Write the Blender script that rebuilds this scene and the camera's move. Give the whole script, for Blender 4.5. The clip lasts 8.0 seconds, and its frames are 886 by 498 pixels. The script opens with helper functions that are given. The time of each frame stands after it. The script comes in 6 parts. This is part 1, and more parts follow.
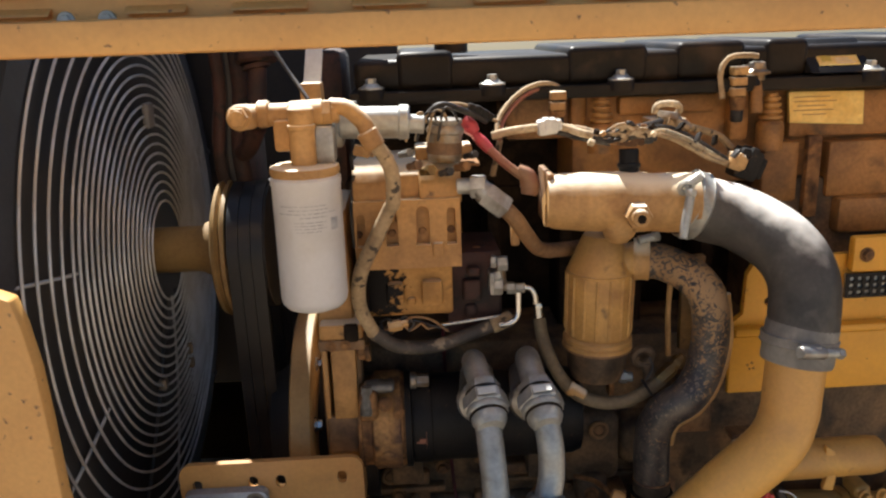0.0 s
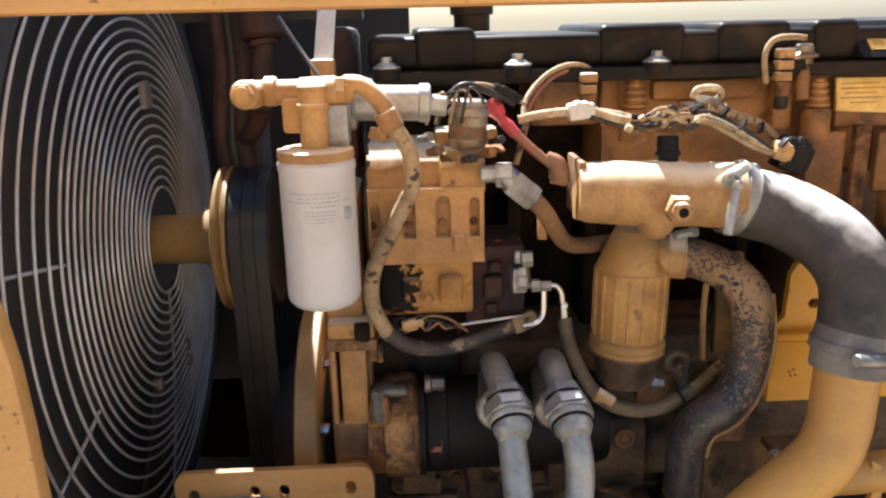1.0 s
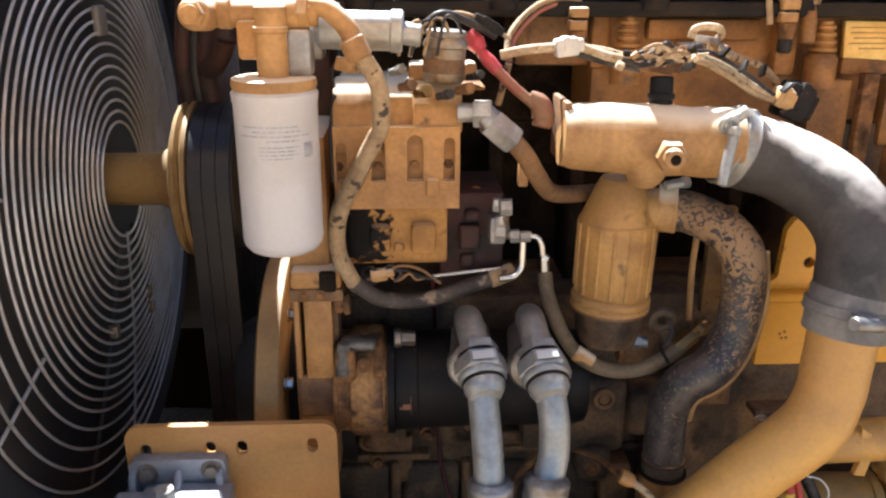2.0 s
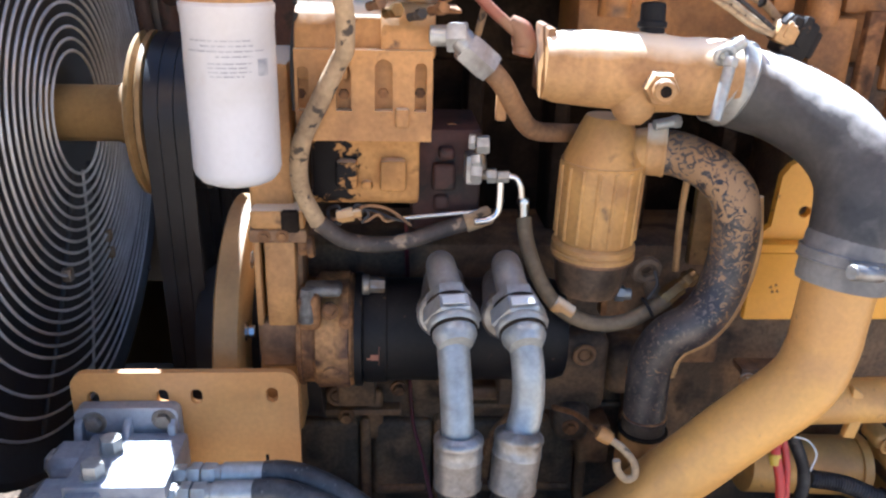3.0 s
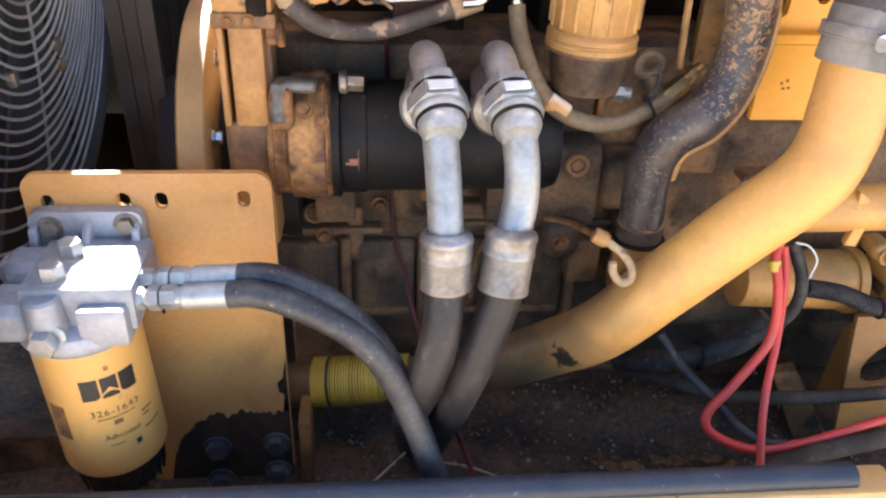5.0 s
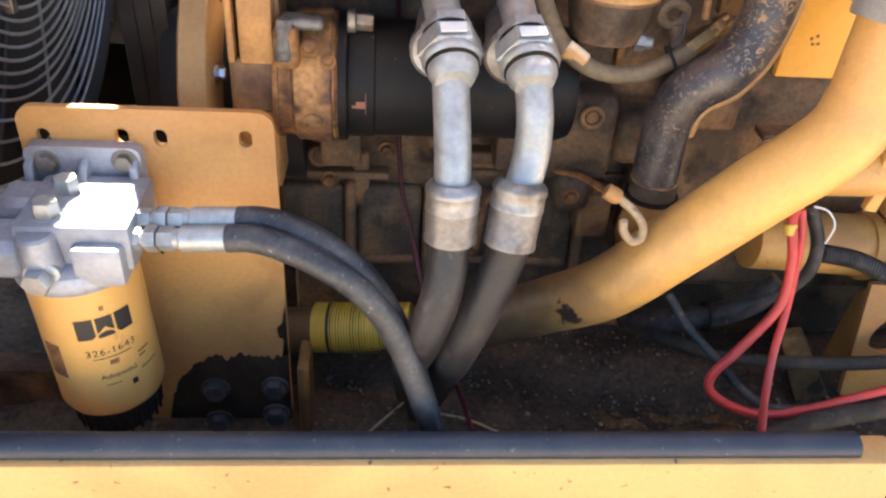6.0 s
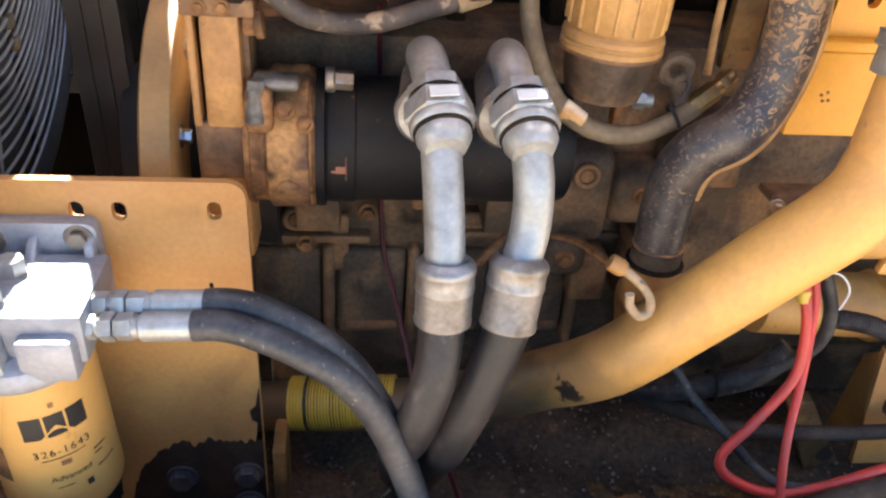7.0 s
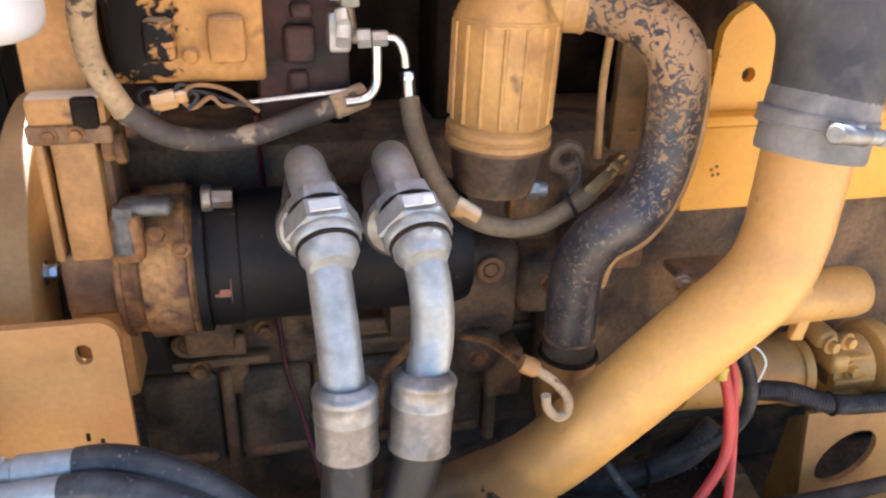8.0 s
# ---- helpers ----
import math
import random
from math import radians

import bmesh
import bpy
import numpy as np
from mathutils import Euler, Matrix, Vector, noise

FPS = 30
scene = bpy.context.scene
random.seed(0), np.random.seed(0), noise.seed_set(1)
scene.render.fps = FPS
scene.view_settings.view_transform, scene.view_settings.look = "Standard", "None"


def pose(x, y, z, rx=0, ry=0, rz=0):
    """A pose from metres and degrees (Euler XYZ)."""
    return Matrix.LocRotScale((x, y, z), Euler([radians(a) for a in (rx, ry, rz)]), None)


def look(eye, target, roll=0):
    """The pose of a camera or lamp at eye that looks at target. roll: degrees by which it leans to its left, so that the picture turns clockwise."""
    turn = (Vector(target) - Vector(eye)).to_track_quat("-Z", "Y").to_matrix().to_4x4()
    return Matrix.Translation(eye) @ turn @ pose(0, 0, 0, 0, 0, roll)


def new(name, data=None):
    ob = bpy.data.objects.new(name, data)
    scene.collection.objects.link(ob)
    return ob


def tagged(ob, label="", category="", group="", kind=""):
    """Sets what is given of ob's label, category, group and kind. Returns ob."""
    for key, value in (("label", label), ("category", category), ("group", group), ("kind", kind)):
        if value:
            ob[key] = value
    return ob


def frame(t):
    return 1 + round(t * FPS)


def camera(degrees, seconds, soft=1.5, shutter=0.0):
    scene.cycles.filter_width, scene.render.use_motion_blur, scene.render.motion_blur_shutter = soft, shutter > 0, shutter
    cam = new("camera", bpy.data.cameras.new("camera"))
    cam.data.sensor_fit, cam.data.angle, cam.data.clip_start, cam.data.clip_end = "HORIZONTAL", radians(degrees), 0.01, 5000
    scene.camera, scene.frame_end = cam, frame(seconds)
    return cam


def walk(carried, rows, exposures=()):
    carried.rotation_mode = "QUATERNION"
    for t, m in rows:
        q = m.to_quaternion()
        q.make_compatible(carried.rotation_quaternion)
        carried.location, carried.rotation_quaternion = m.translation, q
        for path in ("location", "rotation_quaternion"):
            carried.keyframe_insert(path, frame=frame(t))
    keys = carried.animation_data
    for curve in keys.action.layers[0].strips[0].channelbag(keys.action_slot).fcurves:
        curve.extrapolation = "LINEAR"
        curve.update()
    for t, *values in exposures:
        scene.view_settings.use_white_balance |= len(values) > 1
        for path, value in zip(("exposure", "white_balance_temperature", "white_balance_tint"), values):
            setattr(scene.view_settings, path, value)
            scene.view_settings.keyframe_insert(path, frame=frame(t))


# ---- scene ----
cam = camera(58.5, 8.0, soft=2.35)
PATH = [
    (0, (0.0256, 0.1220, 1.7223), (0.0904, 1.6630, 1.2967), -2.02),
    (0.5, (0.0144, 0.1606, 1.7202), (0.0680, 1.7022, 1.2955), -1.59),
    (1, (0.0008, 0.2132, 1.6997), (0.0664, 1.7501, 1.2594), -1.31),
    (1.5, (0.0088, 0.2464, 1.6742), (0.0792, 1.7727, 1.1992), -0.78),
    (1.7, (0.0152, 0.2608, 1.6727), (0.0904, 1.7795, 1.1747), -0.35),
    (3, (0.0552, 0.3325, 1.6087), (0.1552, 1.8197, 1.0272), 1.62),
    (3.5, (0.0520, 0.3505, 1.5792), (0.1560, 1.8185, 0.9514), 1.75),
    (4, (0.0456, 0.3635, 1.5488), (0.1624, 1.7980, 0.8499), 1.96),
    (4.5, (0.0472, 0.3652, 1.5242), (0.1680, 1.7667, 0.7618), 2.02),
    (5, (0.0488, 0.3651, 1.4975), (0.1960, 1.7352, 0.6845), 2.33),
    (5.2, (0.0512, 0.3635, 1.4929), (0.2064, 1.7184, 0.6561), 2.71),
    (6.3, (0.0544, 0.4140, 1.4897), (0.1824, 1.7189, 0.5726), 4.77),
    (6.5, (0.0480, 0.4331, 1.4875), (0.1824, 1.7441, 0.5801), 5.01),
    (7, (0.0432, 0.4806, 1.4857), (0.2272, 1.8225, 0.6339), 4.63),
    (7.5, (0.0584, 0.5156, 1.4866), (0.3064, 1.8875, 0.7014), 3.80),
    (8, (0.0752, 0.5339, 1.4894), (0.4199, 1.9282, 0.7843), 1.85),
]
EXPOSURES = [(0.0, 1.40, 6350, 8), (0.6, 1.80, 6350, 9), (1.0, 1.84, 6050, 10), (1.5, 1.88, 6200, 10), (3.0, 2.50, 5100, 10), (3.5, 2.70, 5050, 10), (4.5, 3.34, 5650, 10), (5.2, 3.36, 5750, 10), (6.5, 3.32, 6050, 10), (7.2, 3.25, 5900, 10), (8.0, 3.12, 5600, 10)]
walk(cam, [(t, look(eye, target, roll)) for t, eye, target, roll in PATH], EXPOSURES)

# ---- light ----
world = bpy.data.worlds.new("sky")
scene.world = world
world.use_nodes = True
sky = world.node_tree.nodes.new("ShaderNodeTexSky")
sky.sky_type, sky.sun_disc = "NISHITA", False
SUN_ELEVATION, SUN_AZIMUTH = radians(56.5), radians(-20)   # azimuth from +y towards +x
sky.sun_elevation, sky.sun_rotation = SUN_ELEVATION, SUN_AZIMUTH
background = world.node_tree.nodes["Background"]
background.inputs[1].default_value = 0.050
world.node_tree.links.new(sky.outputs[0], background.inputs[0])
sun = new("sun", bpy.data.lights.new("sun", "SUN"))
sun.data.energy, sun.data.angle, sun.data.color = 5.0, radians(0.5), (1.0, 0.955, 0.885)
sun_way = Vector((math.sin(SUN_AZIMUTH) * math.cos(SUN_ELEVATION), math.cos(SUN_AZIMUTH) * math.cos(SUN_ELEVATION), math.sin(SUN_ELEVATION)))
sun.matrix_world = look(sun_way * 20, (0, 0, 0))


# ---- materials ----
def surface(name, base, second, rough=0.5, metal=0.0, scale=9.0, cover=0.5, grain=0.15, bump=0.15, fine=160.0, spots=None, spot_cover=0.0, spot_scale=35.0, coat=0.0, up=None, up_cover=0.0, spec=0.5, soft=0.06, drift=None, patch=None):
    """A worn surface: a base and a second colour in large soft patches, fine grain, optional spots and paler upward
    faces (dust, in some materials also painted sunlight).
    """
    mat = bpy.data.materials.new(name)
    mat.use_nodes = True
    nt = mat.node_tree
    b = nt.nodes["Principled BSDF"]
    link = nt.links.new
    co = nt.nodes.new("ShaderNodeTexCoord").outputs["Object"]

    def noise_tex(s, detail=6.0, distort=0.0):
        n = nt.nodes.new("ShaderNodeTexNoise")
        n.inputs["Scale"].default_value, n.inputs["Detail"].default_value, n.inputs["Distortion"].default_value = s, detail, distort
        link(co, n.inputs["Vector"])
        return n.outputs["Fac"]

    def ramp(value, lo, hi):
        r = nt.nodes.new("ShaderNodeMapRange")
        r.inputs["From Min"].default_value, r.inputs["From Max"].default_value = lo, hi
        link(value, r.inputs["Value"])
        return r.outputs[0]

    def mix(fac, a, c, mode="MIX"):
        m = nt.nodes.new("ShaderNodeMix")
        m.data_type, m.blend_type = "RGBA", mode
        for sock, v in ((m.inputs[0], fac), (m.inputs[6], a), (m.inputs[7], c)):
            if isinstance(v, (tuple, list)):
                sock.default_value = (*v, 1) if len(v) == 3 else v
            elif isinstance(v, (int, float)):
                sock.default_value = v
            else:
                link(v, sock)
        return m.outputs[2]

    big = noise_tex(scale, 8.0, 0.6)
    small = noise_tex(fine, 4.0)
    mid = 0.70 - 0.4 * cover
    colour = mix(ramp(big, mid - 0.10, mid + 0.12), base, second)
    shade = ramp(small, 0.25, 0.75)
    dark = mix(shade, tuple(1 - grain for _ in range(3)), tuple(1 + grain * 0.5 for _ in range(3)))
    colour = mix(1.0, colour, dark, "MULTIPLY")
    if spots:
        s = noise_tex(spot_scale, 5.0, 0.3)
        lim = 0.70 - 0.35 * spot_cover
        colour = mix(ramp(s, lim, lim + soft), colour, spots)
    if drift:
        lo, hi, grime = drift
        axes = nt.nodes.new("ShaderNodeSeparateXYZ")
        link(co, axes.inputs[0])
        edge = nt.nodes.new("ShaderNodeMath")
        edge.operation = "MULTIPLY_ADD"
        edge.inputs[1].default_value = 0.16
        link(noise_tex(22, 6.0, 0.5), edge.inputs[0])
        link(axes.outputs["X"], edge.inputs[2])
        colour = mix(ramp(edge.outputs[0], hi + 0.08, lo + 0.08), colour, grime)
    if patch:
        spot, reach, bare = patch
        away = nt.nodes.new("ShaderNodeVectorMath")
        away.operation = "DISTANCE"
        link(co, away.inputs[0])
        away.inputs[1].default_value = spot
        ragged = nt.nodes.new("ShaderNodeMath")
        ragged.operation = "MULTIPLY_ADD"
        ragged.inputs[1].default_value = reach * 2.2
        link(noise_tex(90, 5.0, 0.6), ragged.inputs[0])
        link(away.outputs["Value"], ragged.inputs[2])
        colour = mix(ramp(ragged.outputs[0], reach * 2.15, reach * 1.95), colour, bare)
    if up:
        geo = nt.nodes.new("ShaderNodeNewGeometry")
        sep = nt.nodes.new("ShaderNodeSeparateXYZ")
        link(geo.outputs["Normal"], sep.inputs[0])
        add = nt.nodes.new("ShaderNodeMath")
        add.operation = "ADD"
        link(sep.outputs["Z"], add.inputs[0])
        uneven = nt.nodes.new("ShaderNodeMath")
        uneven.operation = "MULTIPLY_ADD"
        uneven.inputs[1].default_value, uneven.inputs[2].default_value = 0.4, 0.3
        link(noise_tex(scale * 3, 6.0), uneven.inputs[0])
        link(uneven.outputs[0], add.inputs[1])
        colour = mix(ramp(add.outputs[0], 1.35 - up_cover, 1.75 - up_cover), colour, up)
    link(colour, b.inputs["Base Color"])
    rr = nt.nodes.new("ShaderNodeMapRange")
    rr.inputs["To Min"].default_value, rr.inputs["To Max"].default_value = max(0.03, rough - 0.12), min(1, rough + 0.15)
    link(big, rr.inputs["Value"])
    link(rr.outputs[0], b.inputs["Roughness"])
    b.inputs["Metallic"].default_value = metal
    b.inputs["Coat Weight"].default_value = coat
    b.inputs["Specular IOR Level"].default_value = spec
    if bump:
        bn = nt.nodes.new("ShaderNodeBump")
        bn.inputs["Strength"].default_value, bn.inputs["Distance"].default_value = bump, 0.002
        link(mix(0.5, small, noise_tex(fine * 0.25, 5.0)), bn.inputs["Height"])
        link(bn.outputs[0], b.inputs["Normal"])
    return mat


M = dict(
    hood=surface("hood_paint", (0.74, 0.40, 0.125), (0.66, 0.34, 0.105), 0.42, scale=5, grain=0.08, bump=0.05, spots=(0.20, 0.10, 0.045), spot_cover=0.10, spot_scale=90),
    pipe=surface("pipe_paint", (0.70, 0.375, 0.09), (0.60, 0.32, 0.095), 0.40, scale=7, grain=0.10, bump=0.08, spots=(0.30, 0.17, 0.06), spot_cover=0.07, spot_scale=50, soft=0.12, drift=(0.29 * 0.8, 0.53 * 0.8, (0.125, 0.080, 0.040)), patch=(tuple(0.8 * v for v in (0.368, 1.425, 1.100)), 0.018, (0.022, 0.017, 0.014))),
    panel=surface("panel_paint", (0.76, 0.37, 0.03), (0.68, 0.33, 0.035), 0.42, scale=6, grain=0.06, bump=0.05, spots=(0.20, 0.09, 0.02), spot_cover=0.06, spot_scale=60),
    # Tops of cast and tan: dust, its colour brightened to look sunlit.
    cast=surface("dusty_cast_paint", (0.48, 0.252, 0.080), (0.31, 0.158, 0.055), 0.6, scale=11, cover=0.45, grain=0.2, bump=0.35, spots=(0.10, 0.05, 0.024), spot_cover=0.16, spot_scale=42, soft=0.14, up=(0.74, 0.60, 0.42), up_cover=0.34),
    tan=surface("tan_cast_paint", (0.50, 0.29, 0.108), (0.34, 0.185, 0.07), 0.58, scale=13, cover=0.45, grain=0.2, bump=0.35, spots=(0.15, 0.085, 0.042), spot_cover=0.18, spot_scale=50, soft=0.16, up=(0.78, 0.67, 0.50), up_cover=0.46),
    head=surface("greasy_cast_paint", (0.41, 0.195, 0.057), (0.21, 0.10, 0.034), 0.55, scale=8, grain=0.25, bump=0.35, spots=(0.05, 0.028, 0.016), spot_cover=0.32, spot_scale=18, soft=0.2),
    rust=surface("rusty_cast", (0.31, 0.155, 0.06), (0.11, 0.055, 0.028), 0.75, scale=24, grain=0.35, bump=0.6, spots=(0.03, 0.019, 0.013), spot_cover=0.4, spot_scale=34, soft=0.22, spec=0.3),
    block=surface("oily_block", (0.090, 0.063, 0.042), (0.26, 0.155, 0.078), 0.58, scale=10, cover=0.40, grain=0.35, bump=0.5, spots=(0.014, 0.010, 0.008), spot_cover=0.46, spot_scale=16, soft=0.2, spec=0.25),
    black=surface("black_paint", (0.009, 0.009, 0.011), (0.020, 0.018, 0.017), 0.5, spec=0.18, scale=8, grain=0.2, bump=0.1, spots=(0.10, 0.06, 0.035), spot_cover=0.12, spot_scale=60),
    shroud=surface("shroud_black", (0.016, 0.017, 0.02), (0.035, 0.03, 0.026), 0.55, scale=6, grain=0.2, bump=0.1),
    # Pale top of the rubber: dust plus a sunlit highlight put into the colour.
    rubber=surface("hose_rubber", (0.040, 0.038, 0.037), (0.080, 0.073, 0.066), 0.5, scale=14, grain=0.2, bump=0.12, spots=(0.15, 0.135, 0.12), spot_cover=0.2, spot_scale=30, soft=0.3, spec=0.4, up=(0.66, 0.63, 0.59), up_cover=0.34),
    hose=surface("dusty_black_hose", (0.022, 0.021, 0.023), (0.06, 0.054, 0.05), 0.45, scale=30, grain=0.3, bump=0.15, spots=(0.17, 0.14, 0.11), spot_cover=0.2, spot_scale=120, soft=0.14, spec=0.22),
    peel=surface("peeling_paint_hose", (0.34, 0.175, 0.07), (0.24, 0.12, 0.055), 0.65, scale=9, grain=0.2, bump=0.3, spots=(0.028, 0.024, 0.026), spot_cover=0.62, spot_scale=19),
    braid=surface("brown_braided_hose", (0.42, 0.30, 0.17), (0.27, 0.185, 0.105), 0.8, scale=18, grain=0.25, bump=0.5, spots=(0.06, 0.045, 0.033), spot_cover=0.34, spot_scale=70, up=(0.54, 0.43, 0.29), up_cover=0.15),
    braid_dark=surface("oily_braided_hose", (0.10, 0.078, 0.062), (0.045, 0.038, 0.036), 0.6, scale=18, grain=0.25, bump=0.5, spots=(0.33, 0.25, 0.17), spot_cover=0.34, spot_scale=48, soft=0.1),
    zinc=surface("galvanised_steel", (0.47, 0.475, 0.455), (0.34, 0.335, 0.31), 0.45, 0.6, scale=16, grain=0.18, bump=0.25, spots=(0.30, 0.25, 0.185), spot_cover=0.32, spot_scale=20, soft=0.24),
    zinc_dusty=surface("dusty_galvanised_steel", (0.38, 0.375, 0.37), (0.22, 0.185, 0.145), 0.45, 0.75, scale=20, grain=0.2, bump=0.2),
    chrome=surface("bright_steel", (0.66, 0.66, 0.66), (0.5, 0.48, 0.45), 0.2, 1.0, scale=20, grain=0.08, bump=0.04),
    alu=surface("cast_aluminium", (0.40, 0.41, 0.44), (0.30, 0.31, 0.34), 0.55, 0.5, scale=14, grain=0.15, bump=0.4),
    wire=surface("guard_wire", (0.61, 0.61, 0.615), (0.44, 0.42, 0.40), 0.42, 0.35, scale=10, grain=0.1, bump=0.0),
    white=surface("white_filter_paint", (0.60, 0.59, 0.60), (0.54, 0.52, 0.505), 0.32, scale=8, grain=0.04, bump=0.03, spots=(0.46, 0.40, 0.34), spot_cover=0.12, spot_scale=24, soft=0.2),
    filter=surface("yellow_filter_paint", (0.70, 0.405, 0.12), (0.64, 0.355, 0.10), 0.33, scale=7, grain=0.05, bump=0.02, spots=(0.40, 0.20, 0.05), spot_cover=0.08, spot_scale=45, soft=0.15),
    plate=surface("bracket_plate_paint", (0.58, 0.315, 0.10), (0.48, 0.24, 0.075), 0.45, scale=7, cover=0.55, grain=0.12, bump=0.1, spots=(0.17, 0.085, 0.035), spot_cover=0.30, spot_scale=8, soft=0.34),
    # Black of oil marks and dark joints, also shade painted into engine voids.
    tar_void=surface("oil_and_void_black", (0.014, 0.011, 0.009), (0.034, 0.024, 0.017), 0.75, scale=20, grain=0.3, bump=0.4, spec=0.06),
    bolt=surface("dark_bolt_steel", (0.075, 0.075, 0.085), (0.13, 0.12, 0.115), 0.45, 0.4, scale=30, grain=0.2, bump=0.1),
    steel=surface("dull_bolt_steel", (0.34, 0.31, 0.27), (0.25, 0.16, 0.08), 0.45, 0.7, scale=40, grain=0.2, bump=0.1),
    red=surface("red_cable", (0.58, 0.05, 0.035), (0.44, 0.05, 0.04), 0.42, scale=20, grain=0.1, bump=0.03),
    red_dusty=surface("dusty_red_cable", (0.31, 0.105, 0.07), (0.27, 0.15, 0.085), 0.6, scale=20, grain=0.1, bump=0.03),
    dirt=surface("oily_soil", (0.090, 0.068, 0.049), (0.14, 0.10, 0.066), 0.92, spec=0.12, scale=12, grain=0.5, bump=1.0, fine=110, spots=(0.22, 0.145, 0.08), spot_cover=0.18, spot_scale=45, soft=0.14),
    dirt_light=surface("dry_crumbs", (0.26, 0.21, 0.16), (0.10, 0.075, 0.05), 0.85, scale=30, grain=0.3, bump=0.3),
    ground=surface("dry_earth", (0.36, 0.27, 0.18), (0.28, 0.21, 0.14), 0.9, scale=1.5, grain=0.2, bump=0.6, fine=30),
    trim=surface("rubber_edge_trim", (0.030, 0.034, 0.045), (0.05, 0.05, 0.056), 0.45, scale=15, grain=0.15, bump=0.1, spots=(0.14, 0.13, 0.12), spot_cover=0.10, spot_scale=140),
    band=surface("yellow_ribbed_sleeve", (0.66, 0.47, 0.055), (0.50, 0.34, 0.05), 0.4, scale=9, grain=0.06, bump=0.02),
    ink=surface("black_ink", (0.02, 0.018, 0.016), (0.03, 0.025, 0.02), 0.5, scale=9, grain=0.1, bump=0.0),
    grime_ink=surface("faded_grey_ink", (0.30, 0.30, 0.32), (0.45, 0.45, 0.46), 0.5, scale=60, grain=0.1, bump=0.0),
    label=surface("pale_label", (0.70, 0.70, 0.68), (0.6, 0.6, 0.58), 0.45, scale=20, grain=0.1, bump=0.02),
    id_plate=surface("yellow_label_plate", (0.90, 0.66, 0.22), (0.80, 0.52, 0.14), 0.4, scale=25, grain=0.15, bump=0.05),
    brass=surface("dull_brass", (0.30, 0.195, 0.07), (0.17, 0.105, 0.045), 0.4, 0.8, scale=25, grain=0.15, bump=0.05),
    loom=surface("dusty_loom", (0.58, 0.47, 0.32), (0.38, 0.28, 0.17), 0.8, scale=30, grain=0.3, bump=0.3, spots=(0.10, 0.07, 0.045), spot_cover=0.25, spot_scale=110),
    rim=surface("dull_brown_rim", (0.33, 0.205, 0.075), (0.24, 0.145, 0.055), 0.55, scale=12, grain=0.15, bump=0.15),
    belt=surface("belt_rubber", (0.012, 0.012, 0.014), (0.028, 0.026, 0.026), 0.42, scale=9, grain=0.2, bump=0.1, spec=0.4),
    ochre=surface("ochre_can_paint", (0.50, 0.285, 0.085), (0.34, 0.18, 0.06), 0.5, scale=12, cover=0.42, grain=0.15, bump=0.2, spots=(0.14, 0.08, 0.035), spot_cover=0.2, spot_scale=40, soft=0.16, up=(0.58, 0.43, 0.26), up_cover=0.1),
    crimson=surface("red_label", (0.5, 0.04, 0.02), (0.4, 0.05, 0.03), 0.5, scale=20, grain=0.1, bump=0.0),
    # White chosen for the glare of sunlit ground behind the engine.
    yard=surface("glare_white_ground", (0.80, 0.80, 0.80), (0.72, 0.72, 0.71), 0.9, scale=0.8, grain=0.2, bump=0.6, fine=30),
    radiator=surface("radiator_fins", (0.014, 0.013, 0.012), (0.03, 0.024, 0.02), 0.7, scale=5, grain=0.3, bump=0.3),
    grey=surface("grey_side_panel", (0.22, 0.22, 0.22), (0.16, 0.15, 0.14), 0.5, scale=4, grain=0.1, bump=0.05),
)


